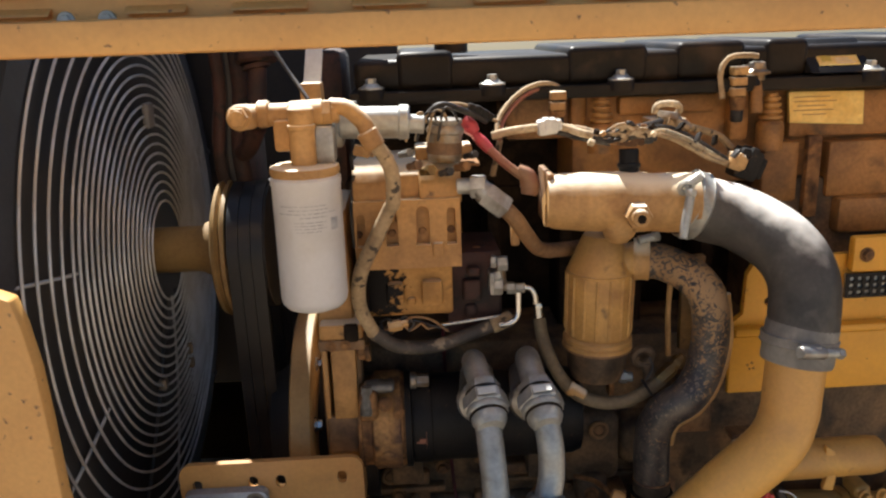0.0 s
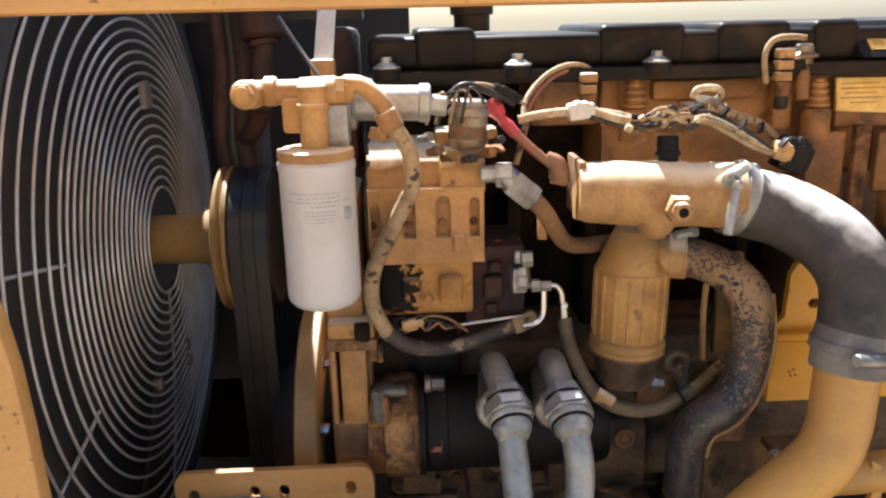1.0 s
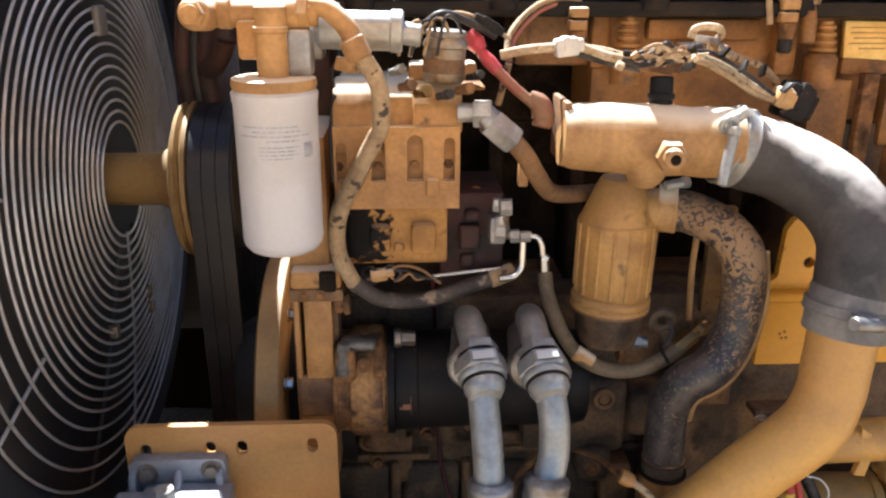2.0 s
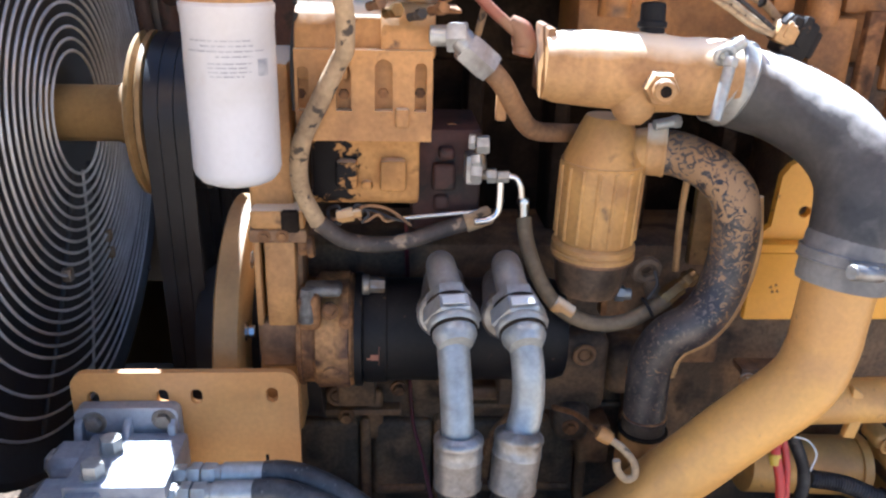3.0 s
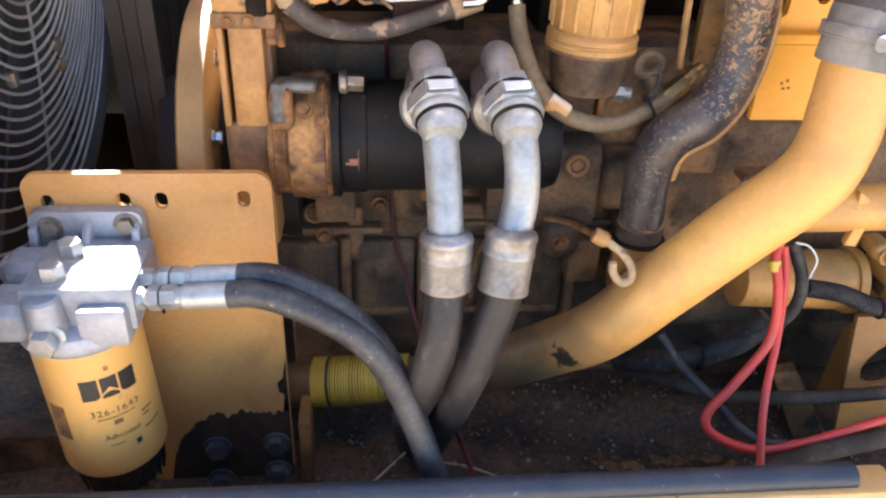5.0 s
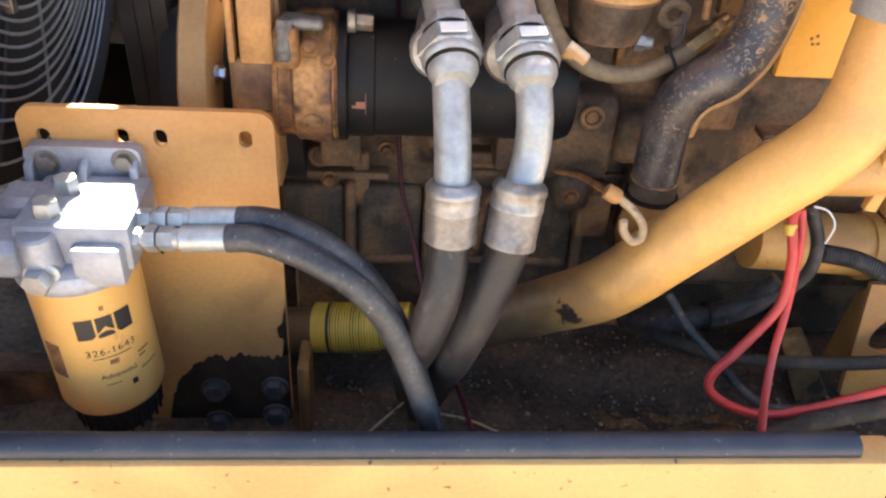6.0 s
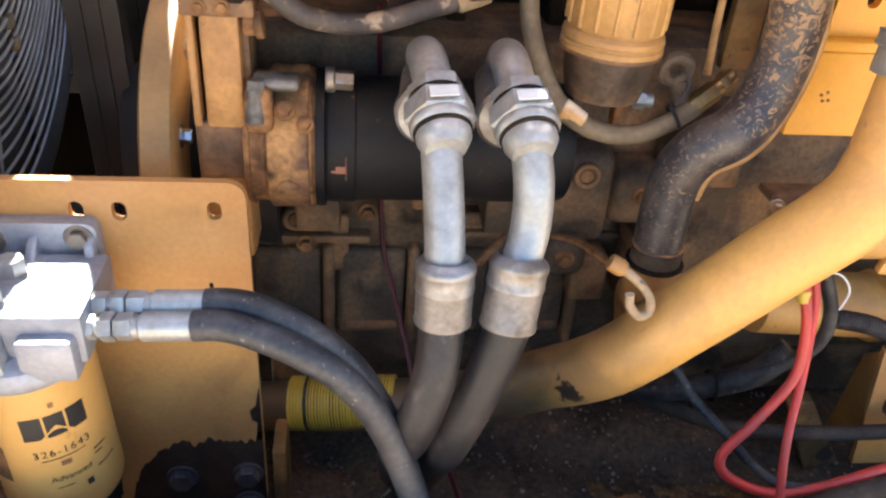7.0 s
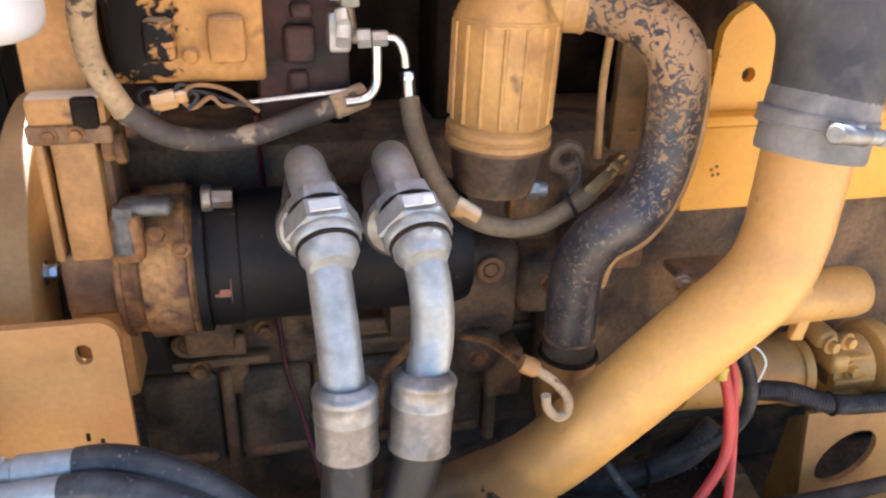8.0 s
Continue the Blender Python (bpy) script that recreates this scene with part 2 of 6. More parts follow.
def peeling(name, rubber, paint, paint_dark, z_low, z_high):
    """Black rubber from which dusty paint has flaked in worm-like islands: nearly whole at z_high, specks alone at z_low."""
    mat = bpy.data.materials.new(name)
    mat.use_nodes = True
    nt = mat.node_tree
    b, link = nt.nodes["Principled BSDF"], nt.links.new
    co = nt.nodes.new("ShaderNodeTexCoord").outputs["Object"]

    def tex(scale, detail, distort):
        n = nt.nodes.new("ShaderNodeTexNoise")
        for key, v in (("Scale", scale), ("Detail", detail), ("Distortion", distort)):
            n.inputs[key].default_value = v
        link(co, n.inputs["Vector"])
        return n.outputs["Fac"]

    def ranged(value, lo, hi, out_lo=0.0, out_hi=1.0):
        r = nt.nodes.new("ShaderNodeMapRange")
        for key, v in (("From Min", lo), ("From Max", hi), ("To Min", out_lo), ("To Max", out_hi)):
            r.inputs[key].default_value = v
        link(value, r.inputs["Value"])
        return r.outputs[0]

    def add(u, v):
        m = nt.nodes.new("ShaderNodeMath")
        m.operation = "ADD"
        link(u, m.inputs[0])
        link(v, m.inputs[1])
        return m.outputs[0]

    def blend(fac, u, v):
        m = nt.nodes.new("ShaderNodeMix")
        m.data_type = "RGBA"
        link(fac, m.inputs[0])
        for sock, c in ((m.inputs[6], u), (m.inputs[7], v)):
            if isinstance(c, tuple):
                sock.default_value = (*c, 1)
            else:
                link(c, sock)
        return m.outputs[2]

    sep = nt.nodes.new("ShaderNodeSeparateXYZ")
    link(co, sep.inputs[0])
    height = ranged(sep.outputs["Z"], z_low, z_high, -0.20, 0.06)
    worm = add(add(tex(74, 2, 2.2), height), ranged(tex(16, 3, 0.4), 0.3, 0.7, -0.10, 0.10))
    flakes = ranged(worm, 0.50, 0.525)
    dusty = blend(ranged(tex(9, 5, 0.5), 0.35, 0.65), paint, paint_dark)
    dull = blend(ranged(tex(26, 6, 0.4), 0.42, 0.68), rubber, (0.095, 0.078, 0.066))
    dull = blend(ranged(tex(210, 3, 0.8), 0.57, 0.65), dull, (0.14, 0.11, 0.085))
    link(blend(flakes, dull, dusty), b.inputs["Base Color"])
    link(ranged(flakes, 0, 1, 0.42, 0.8), b.inputs["Roughness"])
    bn = nt.nodes.new("ShaderNodeBump")
    bn.inputs["Strength"].default_value, bn.inputs["Distance"].default_value = 0.4, 0.001
    link(flakes, bn.inputs["Height"])
    link(bn.outputs[0], b.inputs["Normal"])
    return mat


M["peel"] = peeling("peeling_paint_hose", (0.024, 0.023, 0.028), (0.35, 0.225, 0.115), (0.24, 0.15, 0.08), 1.13, 1.37)
M["cast_oiled"] = surface("oil_stained_cast_paint", (0.48, 0.252, 0.080), (0.31, 0.158, 0.055), 0.6, scale=11, cover=0.45, grain=0.2, bump=0.35, spots=(0.10, 0.05, 0.024), spot_cover=0.16, spot_scale=42, soft=0.14, up=(0.62, 0.46, 0.30), up_cover=0.25, patch=(tuple(0.8 * v for v in (-0.040, 1.558, 1.690)), 0.046, (0.008, 0.006, 0.006)), spec=0.18)
M["tan_hose"] = surface("dust_tanned_hose", (0.20, 0.155, 0.095), (0.13, 0.098, 0.06), 0.7, scale=16, grain=0.2, bump=0.2, spots=(0.07, 0.055, 0.04), spot_cover=0.25, spot_scale=60, soft=0.2)
# Shroud black lifted to blue-grey, painting in sky light on its inner lip.
M["shroud_ring"] = surface("skylit_shroud_ring", (0.045, 0.052, 0.064), (0.032, 0.033, 0.038), 0.5, scale=6, grain=0.2, bump=0.1)
# Brown patches paint both stains and warm reflections on the black gloss.
M["cover"] = surface("stain_and_reflection_cover", (0.011, 0.010, 0.010), (0.028, 0.021, 0.016), 0.42, scale=7, grain=0.2, bump=0.12, spots=(0.085, 0.055, 0.036), spot_cover=0.34, spot_scale=11, soft=0.25, spec=0.16)
M["pink_red"] = surface("dusty_pink_red_boot", (0.52, 0.055, 0.075), (0.44, 0.10, 0.10), 0.5, scale=40, grain=0.15, bump=0.05, spots=(0.40, 0.22, 0.17), spot_cover=0.3, spot_scale=60, soft=0.2)
M["grime_steel"] = surface("grimy_grey_steel", (0.20, 0.19, 0.175), (0.07, 0.06, 0.05), 0.5, 0.3, scale=30, grain=0.3, bump=0.5, spots=(0.03, 0.025, 0.02), spot_cover=0.35, spot_scale=45, soft=0.2)
M["rust_orange"] = surface("rust_streaked_casting", (0.50, 0.27, 0.10), (0.11, 0.06, 0.042), 0.62, scale=15, cover=0.50, grain=0.35, bump=0.8, spots=(0.035, 0.024, 0.020), spot_cover=0.36, spot_scale=22, soft=0.14, spec=0.3)
M["grimy"] = surface("grimy_cast_paint", (0.27, 0.145, 0.062), (0.12, 0.065, 0.035), 0.65, scale=13, cover=0.5, grain=0.3, bump=0.4, spots=(0.04, 0.025, 0.017), spot_cover=0.3, spot_scale=30, soft=0.2)
M["cuff"] = surface("dusty_grey_rubber", (0.16, 0.15, 0.14), (0.27, 0.25, 0.22), 0.6, scale=16, grain=0.2, bump=0.2, spots=(0.40, 0.36, 0.31), spot_cover=0.15, spot_scale=40, soft=0.25)
M["grey_hose"] = surface("greyed_thick_hose", (0.022, 0.020, 0.020), (0.080, 0.062, 0.050), 0.45, scale=9, cover=0.42, grain=0.3, bump=0.2, spots=(0.15, 0.12, 0.10), spot_cover=0.26, spot_scale=30, soft=0.25, spec=0.4)
M["fuel_hose"] = surface("dust_greyed_fuel_hose", (0.026, 0.026, 0.029), (0.078, 0.073, 0.070), 0.42, scale=15, grain=0.4, bump=0.3, spots=(0.24, 0.22, 0.20), spot_cover=0.16, spot_scale=190, soft=0.1, spec=0.45)
M["oil_film"] = surface("brown_black_oil_film", (0.026, 0.020, 0.016), (0.060, 0.042, 0.028), 0.45, scale=14, grain=0.3, bump=0.3, spec=0.3)
M["sleeve"] = surface("dusty_brown_sleeve", (0.24, 0.215, 0.19), (0.14, 0.12, 0.10), 0.45, 0.5, scale=14, grain=0.25, bump=0.3, spots=(0.10, 0.075, 0.055), spot_cover=0.3, spot_scale=40, soft=0.2)
M["red_dark"] = surface("dark_red_wire", (0.11, 0.010, 0.018), (0.06, 0.010, 0.014), 0.5, scale=20, grain=0.15, bump=0.03)
M["tubing"] = surface("yellow_pump_paint", (0.62, 0.34, 0.085), (0.46, 0.25, 0.075), 0.45, scale=10, grain=0.12, bump=0.12, spots=(0.16, 0.09, 0.035), spot_cover=0.14, spot_scale=45, soft=0.15)
# Darker version of the yellow paint, for dull parts and the shaded bracket face.
M["worn"] = surface("dim_bracket_paint", (0.42, 0.215, 0.06), (0.28, 0.14, 0.045), 0.5, scale=9, grain=0.15, bump=0.12, spots=(0.09, 0.05, 0.025), spot_cover=0.14, spot_scale=35, soft=0.16)
M["soil"] = surface("dry_brown_soil", (0.24, 0.145, 0.065), (0.13, 0.08, 0.04), 0.9, scale=30, grain=0.4, bump=0.8, fine=140, spots=(0.05, 0.035, 0.025), spot_cover=0.25, spot_scale=60, soft=0.12, spec=0.1)
M["brown_hose"] = surface("mud_dusted_hose", (0.050, 0.040, 0.031), (0.10, 0.076, 0.054), 0.75, scale=16, grain=0.25, bump=0.2, spots=(0.16, 0.115, 0.075), spot_cover=0.2, spot_scale=60, soft=0.2, spec=0.15)
M["maroon"] = surface("dark_red_brown_casting", (0.060, 0.022, 0.016), (0.028, 0.015, 0.012), 0.7, scale=16, grain=0.3, bump=0.4, spots=(0.012, 0.009, 0.008), spot_cover=0.35, spot_scale=35)
M["dirty_pipe"] = surface("grimy_pipe_paint", (0.33, 0.18, 0.055), (0.14, 0.08, 0.03), 0.55, scale=10, grain=0.2, bump=0.2, spots=(0.03, 0.02, 0.014), spot_cover=0.25, spot_scale=30)


# ---- building helpers ----
PLACE = {}
UNIT = 0.8   # the plan below is drawn at 1.25 : 1


def thing(name, at, label, category, group="", kind=""):
    ob = new(name)
    at = Vector(at) * UNIT
    ob.location = at
    ob.empty_display_size = 0.02
    PLACE[ob.name] = Vector(at)
    return tagged(ob, label, category, group, kind)


def part(name, bm, material, parent=None, label="", smooth=True, category="", kind="", group=""):
    me = bpy.data.meshes.new(name)
    bmesh.ops.recalc_face_normals(bm, faces=bm.faces)
    bm.transform(Matrix.Scale(UNIT, 4))
    bm.to_mesh(me)
    bm.free()
    me.materials.append(M[material])
    if smooth:
        for p in me.polygons:
            p.use_smooth = True
        me.set_sharp_from_angle(angle=radians(38))
    ob = new(name, me)
    if parent is not None:
        ob.parent = parent
        ob.matrix_parent_inverse = Matrix.Translation(-PLACE.get(parent.name, Vector((0, 0, 0))))
    return tagged(ob, label, category, group, kind)


def frame_of(way):
    w = Vector(way).normalized()
    u = w.cross(Vector((0, 0, 1)))
    if u.length < 1e-3:
        u = Vector((1, 0, 0))
    u.normalize()
    return u, w.cross(u).normalized(), w


def join(*parts_):
    out = bmesh.new()
    for b in parts_:
        me = bpy.data.meshes.new("tmp")
        b.to_mesh(me)
        b.free()
        out.from_mesh(me)
        bpy.data.meshes.remove(me)
    return out


def lathe(at, way, profile, seg=32, sides=None):
    """A turned body: profile of (along, radius) from the foot `at` along `way`."""
    bm = bmesh.new()
    u, v, w = frame_of(way)
    at = Vector(at)
    rings = []
    for s, r in profile:
        c = at + w * s
        if r < 1e-5:
            rings.append([bm.verts.new(c)])
        else:
            rings.append([bm.verts.new(c + (u * math.cos(a) + v * math.sin(a)) * r) for a in (2 * math.pi * i / seg for i in range(seg))])
    for a, b in zip(rings, rings[1:]):
        for i in range(seg):
            j = (i + 1) % seg
            if len(a) == 1 and len(b) == 1:
                continue
            if len(a) == 1:
                bm.faces.new((a[0], b[i], b[j]))
            elif len(b) == 1:
                bm.faces.new((a[i], a[j], b[0]))
            else:
                bm.faces.new((a[i], a[j], b[j], b[i]))
    for ring in (rings[0], rings[-1]):
        if len(ring) > 2:
            bm.faces.new(ring)
    return bm


def rod(a, b, r, seg=20, bevel=0.15):
    a, b = Vector(a), Vector(b)
    n = (b - a).length
    e = min(r, n) * bevel
    return lathe(a, b - a, [(0, r - e), (e, r), (n - e, r), (n, r - e)], seg)


def hexrod(a, b, r):
    a, b = Vector(a), Vector(b)
    n = (b - a).length
    return lathe(a, b - a, [(0, r * 0.93), (n * 0.12, r), (n * 0.88, r), (n, r * 0.93)], 6)


def smooth_path(points, steps=8):
    p = [Vector(q) for q in points]
    p = [p[0] * 2 - p[1]] + p + [p[-1] * 2 - p[-2]]
    out = []
    for i in range(1, len(p) - 2):
        for k in range(steps):
            t = k / steps
            out.append(0.5 * ((2 * p[i]) + (p[i + 1] - p[i - 1]) * t + (2 * p[i - 1] - 5 * p[i] + 4 * p[i + 1] - p[i + 2]) * t * t + (3 * p[i] - p[i - 1] - 3 * p[i + 1] + p[i + 2]) * t ** 3))
    out.append(p[-2])
    return out


def tube(points, r, seg=16, steps=8, ribs=0.0, pitch=0.0):
    """A hose or pipe along a smooth path; r is one radius or a radius at each given point; ribs: height of corrugation."""
    path = smooth_path(points, steps)
    n = len(points)
    radii = [r] * n if isinstance(r, (int, float)) else list(r)
    bm = bmesh.new()
    rings, u, run = [], None, 0.0
    for i, c in enumerate(path):
        w = (path[min(i + 1, len(path) - 1)] - path[max(i - 1, 0)]).normalized()
        if u is None:
            u = frame_of(w)[0]
        u = (u - w * u.dot(w)).normalized()
        v = w.cross(u)
        k = i / steps
        lo = min(int(k), n - 1)
        hi = min(lo + 1, n - 1)
        rad = radii[lo] + (radii[hi] - radii[lo]) * (k - lo)
        if ribs:
            rad += ribs if i % 2 else 0.0
        rings.append([bm.verts.new(c + (u * math.cos(a) + v * math.sin(a)) * rad) for a in (2 * math.pi * j / seg for j in range(seg))])
    for a, b in zip(rings, rings[1:]):
        for i in range(seg):
            j = (i + 1) % seg
            bm.faces.new((a[i], a[j], b[j], b[i]))
    bm.faces.new(rings[0])
    bm.faces.new(rings[-1])
    return bm


def box(lo, hi, bevel=0.004, segs=2):
    bm = bmesh.new()
    lo, hi = Vector(lo), Vector(hi)
    bmesh.ops.create_cube(bm, size=1.0, matrix=Matrix.Translation((lo + hi) / 2) @ Matrix.Diagonal((*(hi - lo), 1)))
    if bevel:
        bmesh.ops.bevel(bm, geom=list(bm.edges), offset=bevel, segments=segs, affect="EDGES", profile=0.5)
    return bm


def turned(bm, at, rx=0, ry=0, rz=0):
    at = Vector(at)
    bm.transform(Matrix.Translation(at) @ pose(0, 0, 0, rx, ry, rz) @ Matrix.Translation(-at))
    return bm


def slab(outline, way, thick, bevel=0.003):
    """A plate: a flat outline of points, pushed along `way` by `thick`."""
    bm = bmesh.new()
    f = bm.faces.new([bm.verts.new(Vector(p)) for p in outline])
    ext = bmesh.ops.extrude_face_region(bm, geom=[f])
    vs = [g for g in ext["geom"] if isinstance(g, bmesh.types.BMVert)]
    bmesh.ops.translate(bm, verts=vs, vec=Vector(way).normalized() * thick)
    if bevel:
        bmesh.ops.bevel(bm, geom=list(bm.edges), offset=bevel, segments=2, affect="EDGES", profile=0.5)
    return bm


def round_rect(x0, x1, z0, z1, r, n=5):
    out = []
    for cx, cz, a0 in ((x1 - r, z1 - r, 0), (x0 + r, z1 - r, 90), (x0 + r, z0 + r, 180), (x1 - r, z0 + r, 270)):
        for k in range(n + 1):
            a = radians(a0 + 90 * k / n)
            out.append((cx + r * math.cos(a), cz + r * math.sin(a)))
    return out


def sheet_with_holes(outer, holes, y0, y1):
    """A flat plate in x and z between the depths y0 and y1, with openings cut right through."""
    bm = bmesh.new()
    loops = []
    for loop in [outer] + holes:
        vs = [bm.verts.new((x, y0, z)) for x, z in loop]
        loops.append([bm.edges.new((vs[i], vs[(i + 1) % len(vs)])) for i in range(len(vs))])
    bmesh.ops.triangle_fill(bm, edges=[e for lp in loops for e in lp], use_beauty=True)
    ext = bmesh.ops.extrude_face_region(bm, geom=list(bm.faces))
    vs = [g for g in ext["geom"] if isinstance(g, bmesh.types.BMVert)]
    bmesh.ops.translate(bm, verts=vs, vec=(0, y1 - y0, 0))
    return bm


def torus(at, way, big, small, seg=64, sec=8, a0=0.0, a1=360.0):
    bm = bmesh.new()
    u, v, w = frame_of(way)
    at = Vector(at)
    rings = []
    full = a1 - a0 >= 359.9
    count = seg if full else seg + 1
    for i in range(count):
        a = radians(a0 + (a1 - a0) * i / seg)
        d = u * math.cos(a) + v * math.sin(a)
        rings.append([bm.verts.new(at + d * (big + small * math.cos(b)) + w * small * math.sin(b)) for b in (2 * math.pi * k / sec for k in range(sec))])
    pairs = list(zip(rings, rings[1:] + rings[:1])) if full else list(zip(rings, rings[1:]))
    for p, q in pairs:
        for k in range(sec):
            m = (k + 1) % sec
            bm.faces.new((p[k], q[k], q[m], p[m]))
    return bm


def bolt_head(at, way, r=0.009, tall=0.008, washer=True):
    """A hexagon head with its washer, standing on the point `at`."""
    at, w = Vector(at), Vector(way).normalized()
    bits = [hexrod(at - w * 0.002, at + w * tall, r)]
    if washer:
        bits.append(rod(at - w * 0.003, at + w * 0.002, r * 1.45, 20))
    return join(*bits)


def clamp(name, at, way, r, width, parent, material="zinc_dusty", screw=None):
    """A band clamp round a hose, with a raised bead at each edge and a screw housing."""
    w = Vector(way).normalized()
    at = Vector(at)
    ring = lathe(at - w * width / 2, w, [(0, r), (0, r + 0.003), (width * 0.12, r + 0.0045), (width * 0.2, r + 0.003), (width * 0.8, r + 0.003), (width * 0.88, r + 0.0045), (width, r + 0.003), (width, r)], 40)
    ob = part(name, ring, material, parent)
    if screw:
        a, b = screw
        part("clamp_screw", join(rod(a, b, 0.008), hexrod(Vector(b), Vector(b) + (Vector(b) - Vector(a)).normalized() * 0.012, 0.010)), "zinc", ob, "steel clamp screw")
    return ob


# ---- the machine's body ----
GROUND = 0.0
BLOCKER_X = -0.585
part("ground", box((-60, -60, -0.2), (60, 60, GROUND), 0), "ground", None, "dry sunlit earth around the machine", False, "ground", "structure")

# Added slab: its whiteness carries the glare seen over the rocker cover.
part("glare_backdrop", box((-60, 5.5, GROUND - 0.1), (60, 59, GROUND + 0.006), 0), "yard", None, "whitened slab added beyond the machine to look like glaring ground", False, "yard", "structure")
# hood edge beam with the louvred panel above it
hood = thing("hood", (0.1, 1.05, 2.13), "orange-yellow painted hood edge with louvred panel above", "hood")
part("beam", box((-1.6, 1.014, 2.139), (2.0, 1.075, 2.176), 0.006), "hood", hood)
LOUVRES = [(-0.466, -0.350), (-0.269, -0.203), (-0.153, -0.070), (-0.020, 0.062), (0.116, 0.200), (0.252, 0.337), (0.389, 0.475)]
LV = 2.179
holes = [round_rect(a, b, LV + dz, LV + 0.009 + dz, 0.004, 3) for a, b in LOUVRES for dz in (0.0, 0.022, 0.066, 0.11, 0.154)]
part("louvre_panel", sheet_with_holes([(-1.6, 2.17), (2.0, 2.17), (2.0, 2.44), (-1.6, 2.44)], holes, 1.082, 1.086), "hood", hood, smooth=False)
for a, b in LOUVRES:
    for dz in (0.0, 0.022, 0.066, 0.11, 0.154):
        part("louvre", slab([(a, 1.081, LV + 0.010 + dz), (b, 1.081, LV + 0.010 + dz), (b, 1.070, LV + 0.003 + dz), (a, 1.070, LV + 0.003 + dz)], (0, 0.3, 1), 0.002, 0), "hood", hood)
part("inner_sheet", box((-1.6, 1.104, 2.160), (2.0, 1.110, 2.44), 0), "hood", hood)
for x in (-0.336, -0.291):
    part("bolt", bolt_head((x, 1.081, 2.177), (0, -1, 0), 0.007, 0.005), "zinc", hood, "zinc hood bolt")

# Added out of view; its edge limits the sun on the filter mount.
part("sun_blocker_roof", box((-1.5, 1.92, 2.44), (BLOCKER_X, 2.66, 2.455), 0.003), "hood", None, "unseen sheet added above the fan to block the sun", True, "hood roof", "structure")
# Added plate, hidden from the camera, keeps sun off the fuel line ends.
part("sun_blocker_plate", box((-0.46, 1.965, 2.135), (-0.08, 1.995, 2.62), 0.004), "shroud", None, "unseen dark plate added to shade the fuel fittings", True, "hood brace", "structure")
# side post of the radiator guard, with its curved cut-out
post = thing("radiator_guard_post", (-0.7, 1.17, 0.9), "yellow painted post of the radiator guard", "guard post")
part("face", slab([(-1.2, 1.17, 0.62), (-0.43, 1.17, 0.62), (-0.44, 1.17, 1.25), (-0.479, 1.170, 1.531), (-0.481, 1.170, 1.639), (-0.485, 1.170, 1.729), (-0.493, 1.170, 1.790), (-0.502, 1.170, 1.827), (-0.575, 1.17, 1.86), (-0.8, 1.17, 1.92), (-1.2, 1.17, 1.92)], (0, 1, 0), 0.03), "hood", post)
grey_side = part("radiator_side_panel", box((-1.3, 1.22, 1.6), (-0.74, 1.26, 2.5), 0.006), "grey", None, "grey radiator side panel beside the fan", True, "side panel", "structure")

FY, FZ = 1.911, 1.695   # the fan axis
# radiator and shroud behind the fan
part("radiator_core", box((-0.86, 1.0, 1.0), (-0.80, 2.8, 2.5), 0.006), "radiator", None, "dark dusty radiator core behind the fan", True, "radiator", "structure")
shroud = thing("fan_shroud", (-0.62, FY, 1.1), "matt black round fan shroud", "fan shroud")
part("ring", lathe((-0.80, FY, FZ), (1, 0, 0), [(0, 0.70), (0.20, 0.645), (0.215, 0.66), (0.235, 0.66), (0.235, 0.60), (0.19, 0.60), (0.03, 0.66), (0, 0.66)], 72), "shroud_ring", shroud)
part("rim_flange", lathe((-0.575, FY, FZ), (1, 0, 0), [(0, 0.645), (0, 0.675), (0.008, 0.675), (0.008, 0.645)], 72), "shroud", shroud)
for k in range(12):
    a = 2 * math.pi * k / 12 + 0.2
    part("bolt", bolt_head((-0.567, FY + 0.66 * math.cos(a), FZ + 0.66 * math.sin(a)), (1, 0, 0), 0.008, 0.007), "bolt", shroud)
fan = thing("radiator_fan", (-0.68, FY, FZ), "black radiator fan behind the wire guard", "fan")
part("hub", lathe((-0.75, FY, FZ), (1, 0, 0), [(0, 0.12), (0.10, 0.12), (0.12, 0.10), (0.13, 0.05)], 32), "shroud", fan)
for i in range(8):
    bl = box((-0.70, FY - 0.09, FZ + 0.11), (-0.692, FY + 0.09, FZ + 0.56), 0.003)
    turned(bl, (-0.696, FY, FZ), 0, 0, 28)
    turned(bl, (-0.696, FY, FZ), i * 45 + 12, 0, 0)
    part("blade", bl, "shroud", fan)

part("far_side_panel", box((-0.9, 2.62, 0.5), (0.02, 2.66, 2.6), 0.004), "shroud", None, "dark inner face of the far hood panel", True, "hood panel", "structure")
# spiral-looking wire guard: rings on radial rods, slightly dished
guard = thing("fan_guard", (-0.54, FY, 1.16), "round grey wire fan guard of concentric rings", "fan guard")
RADII = [0.112 + 0.0212 * i for i in range(17)] + [0.484, 0.519, 0.556, 0.594]
for r in RADII:
    x = -0.515 - 0.045 * (r / 0.594) ** 2
    part("ring", torus((x, FY, FZ), (1, 0, 0), r, 0.0029, 96, 6), "wire", guard)
c = Vector((0, FY, FZ))
for deg, r_, m_ in ((246, 0.0050, "shroud"), (270, 0.0030, "wire"), (288, 0.0055, "shroud")):
    d = Vector((0, math.cos(radians(deg)), math.sin(radians(deg))))
    part("rod", tube([c + d * r + Vector((-0.521 - 0.045 * (r / 0.594) ** 2, 0, 0)) for r in (0.11, 0.25, 0.42, 0.60)], r_, 8, 4), m_, guard)
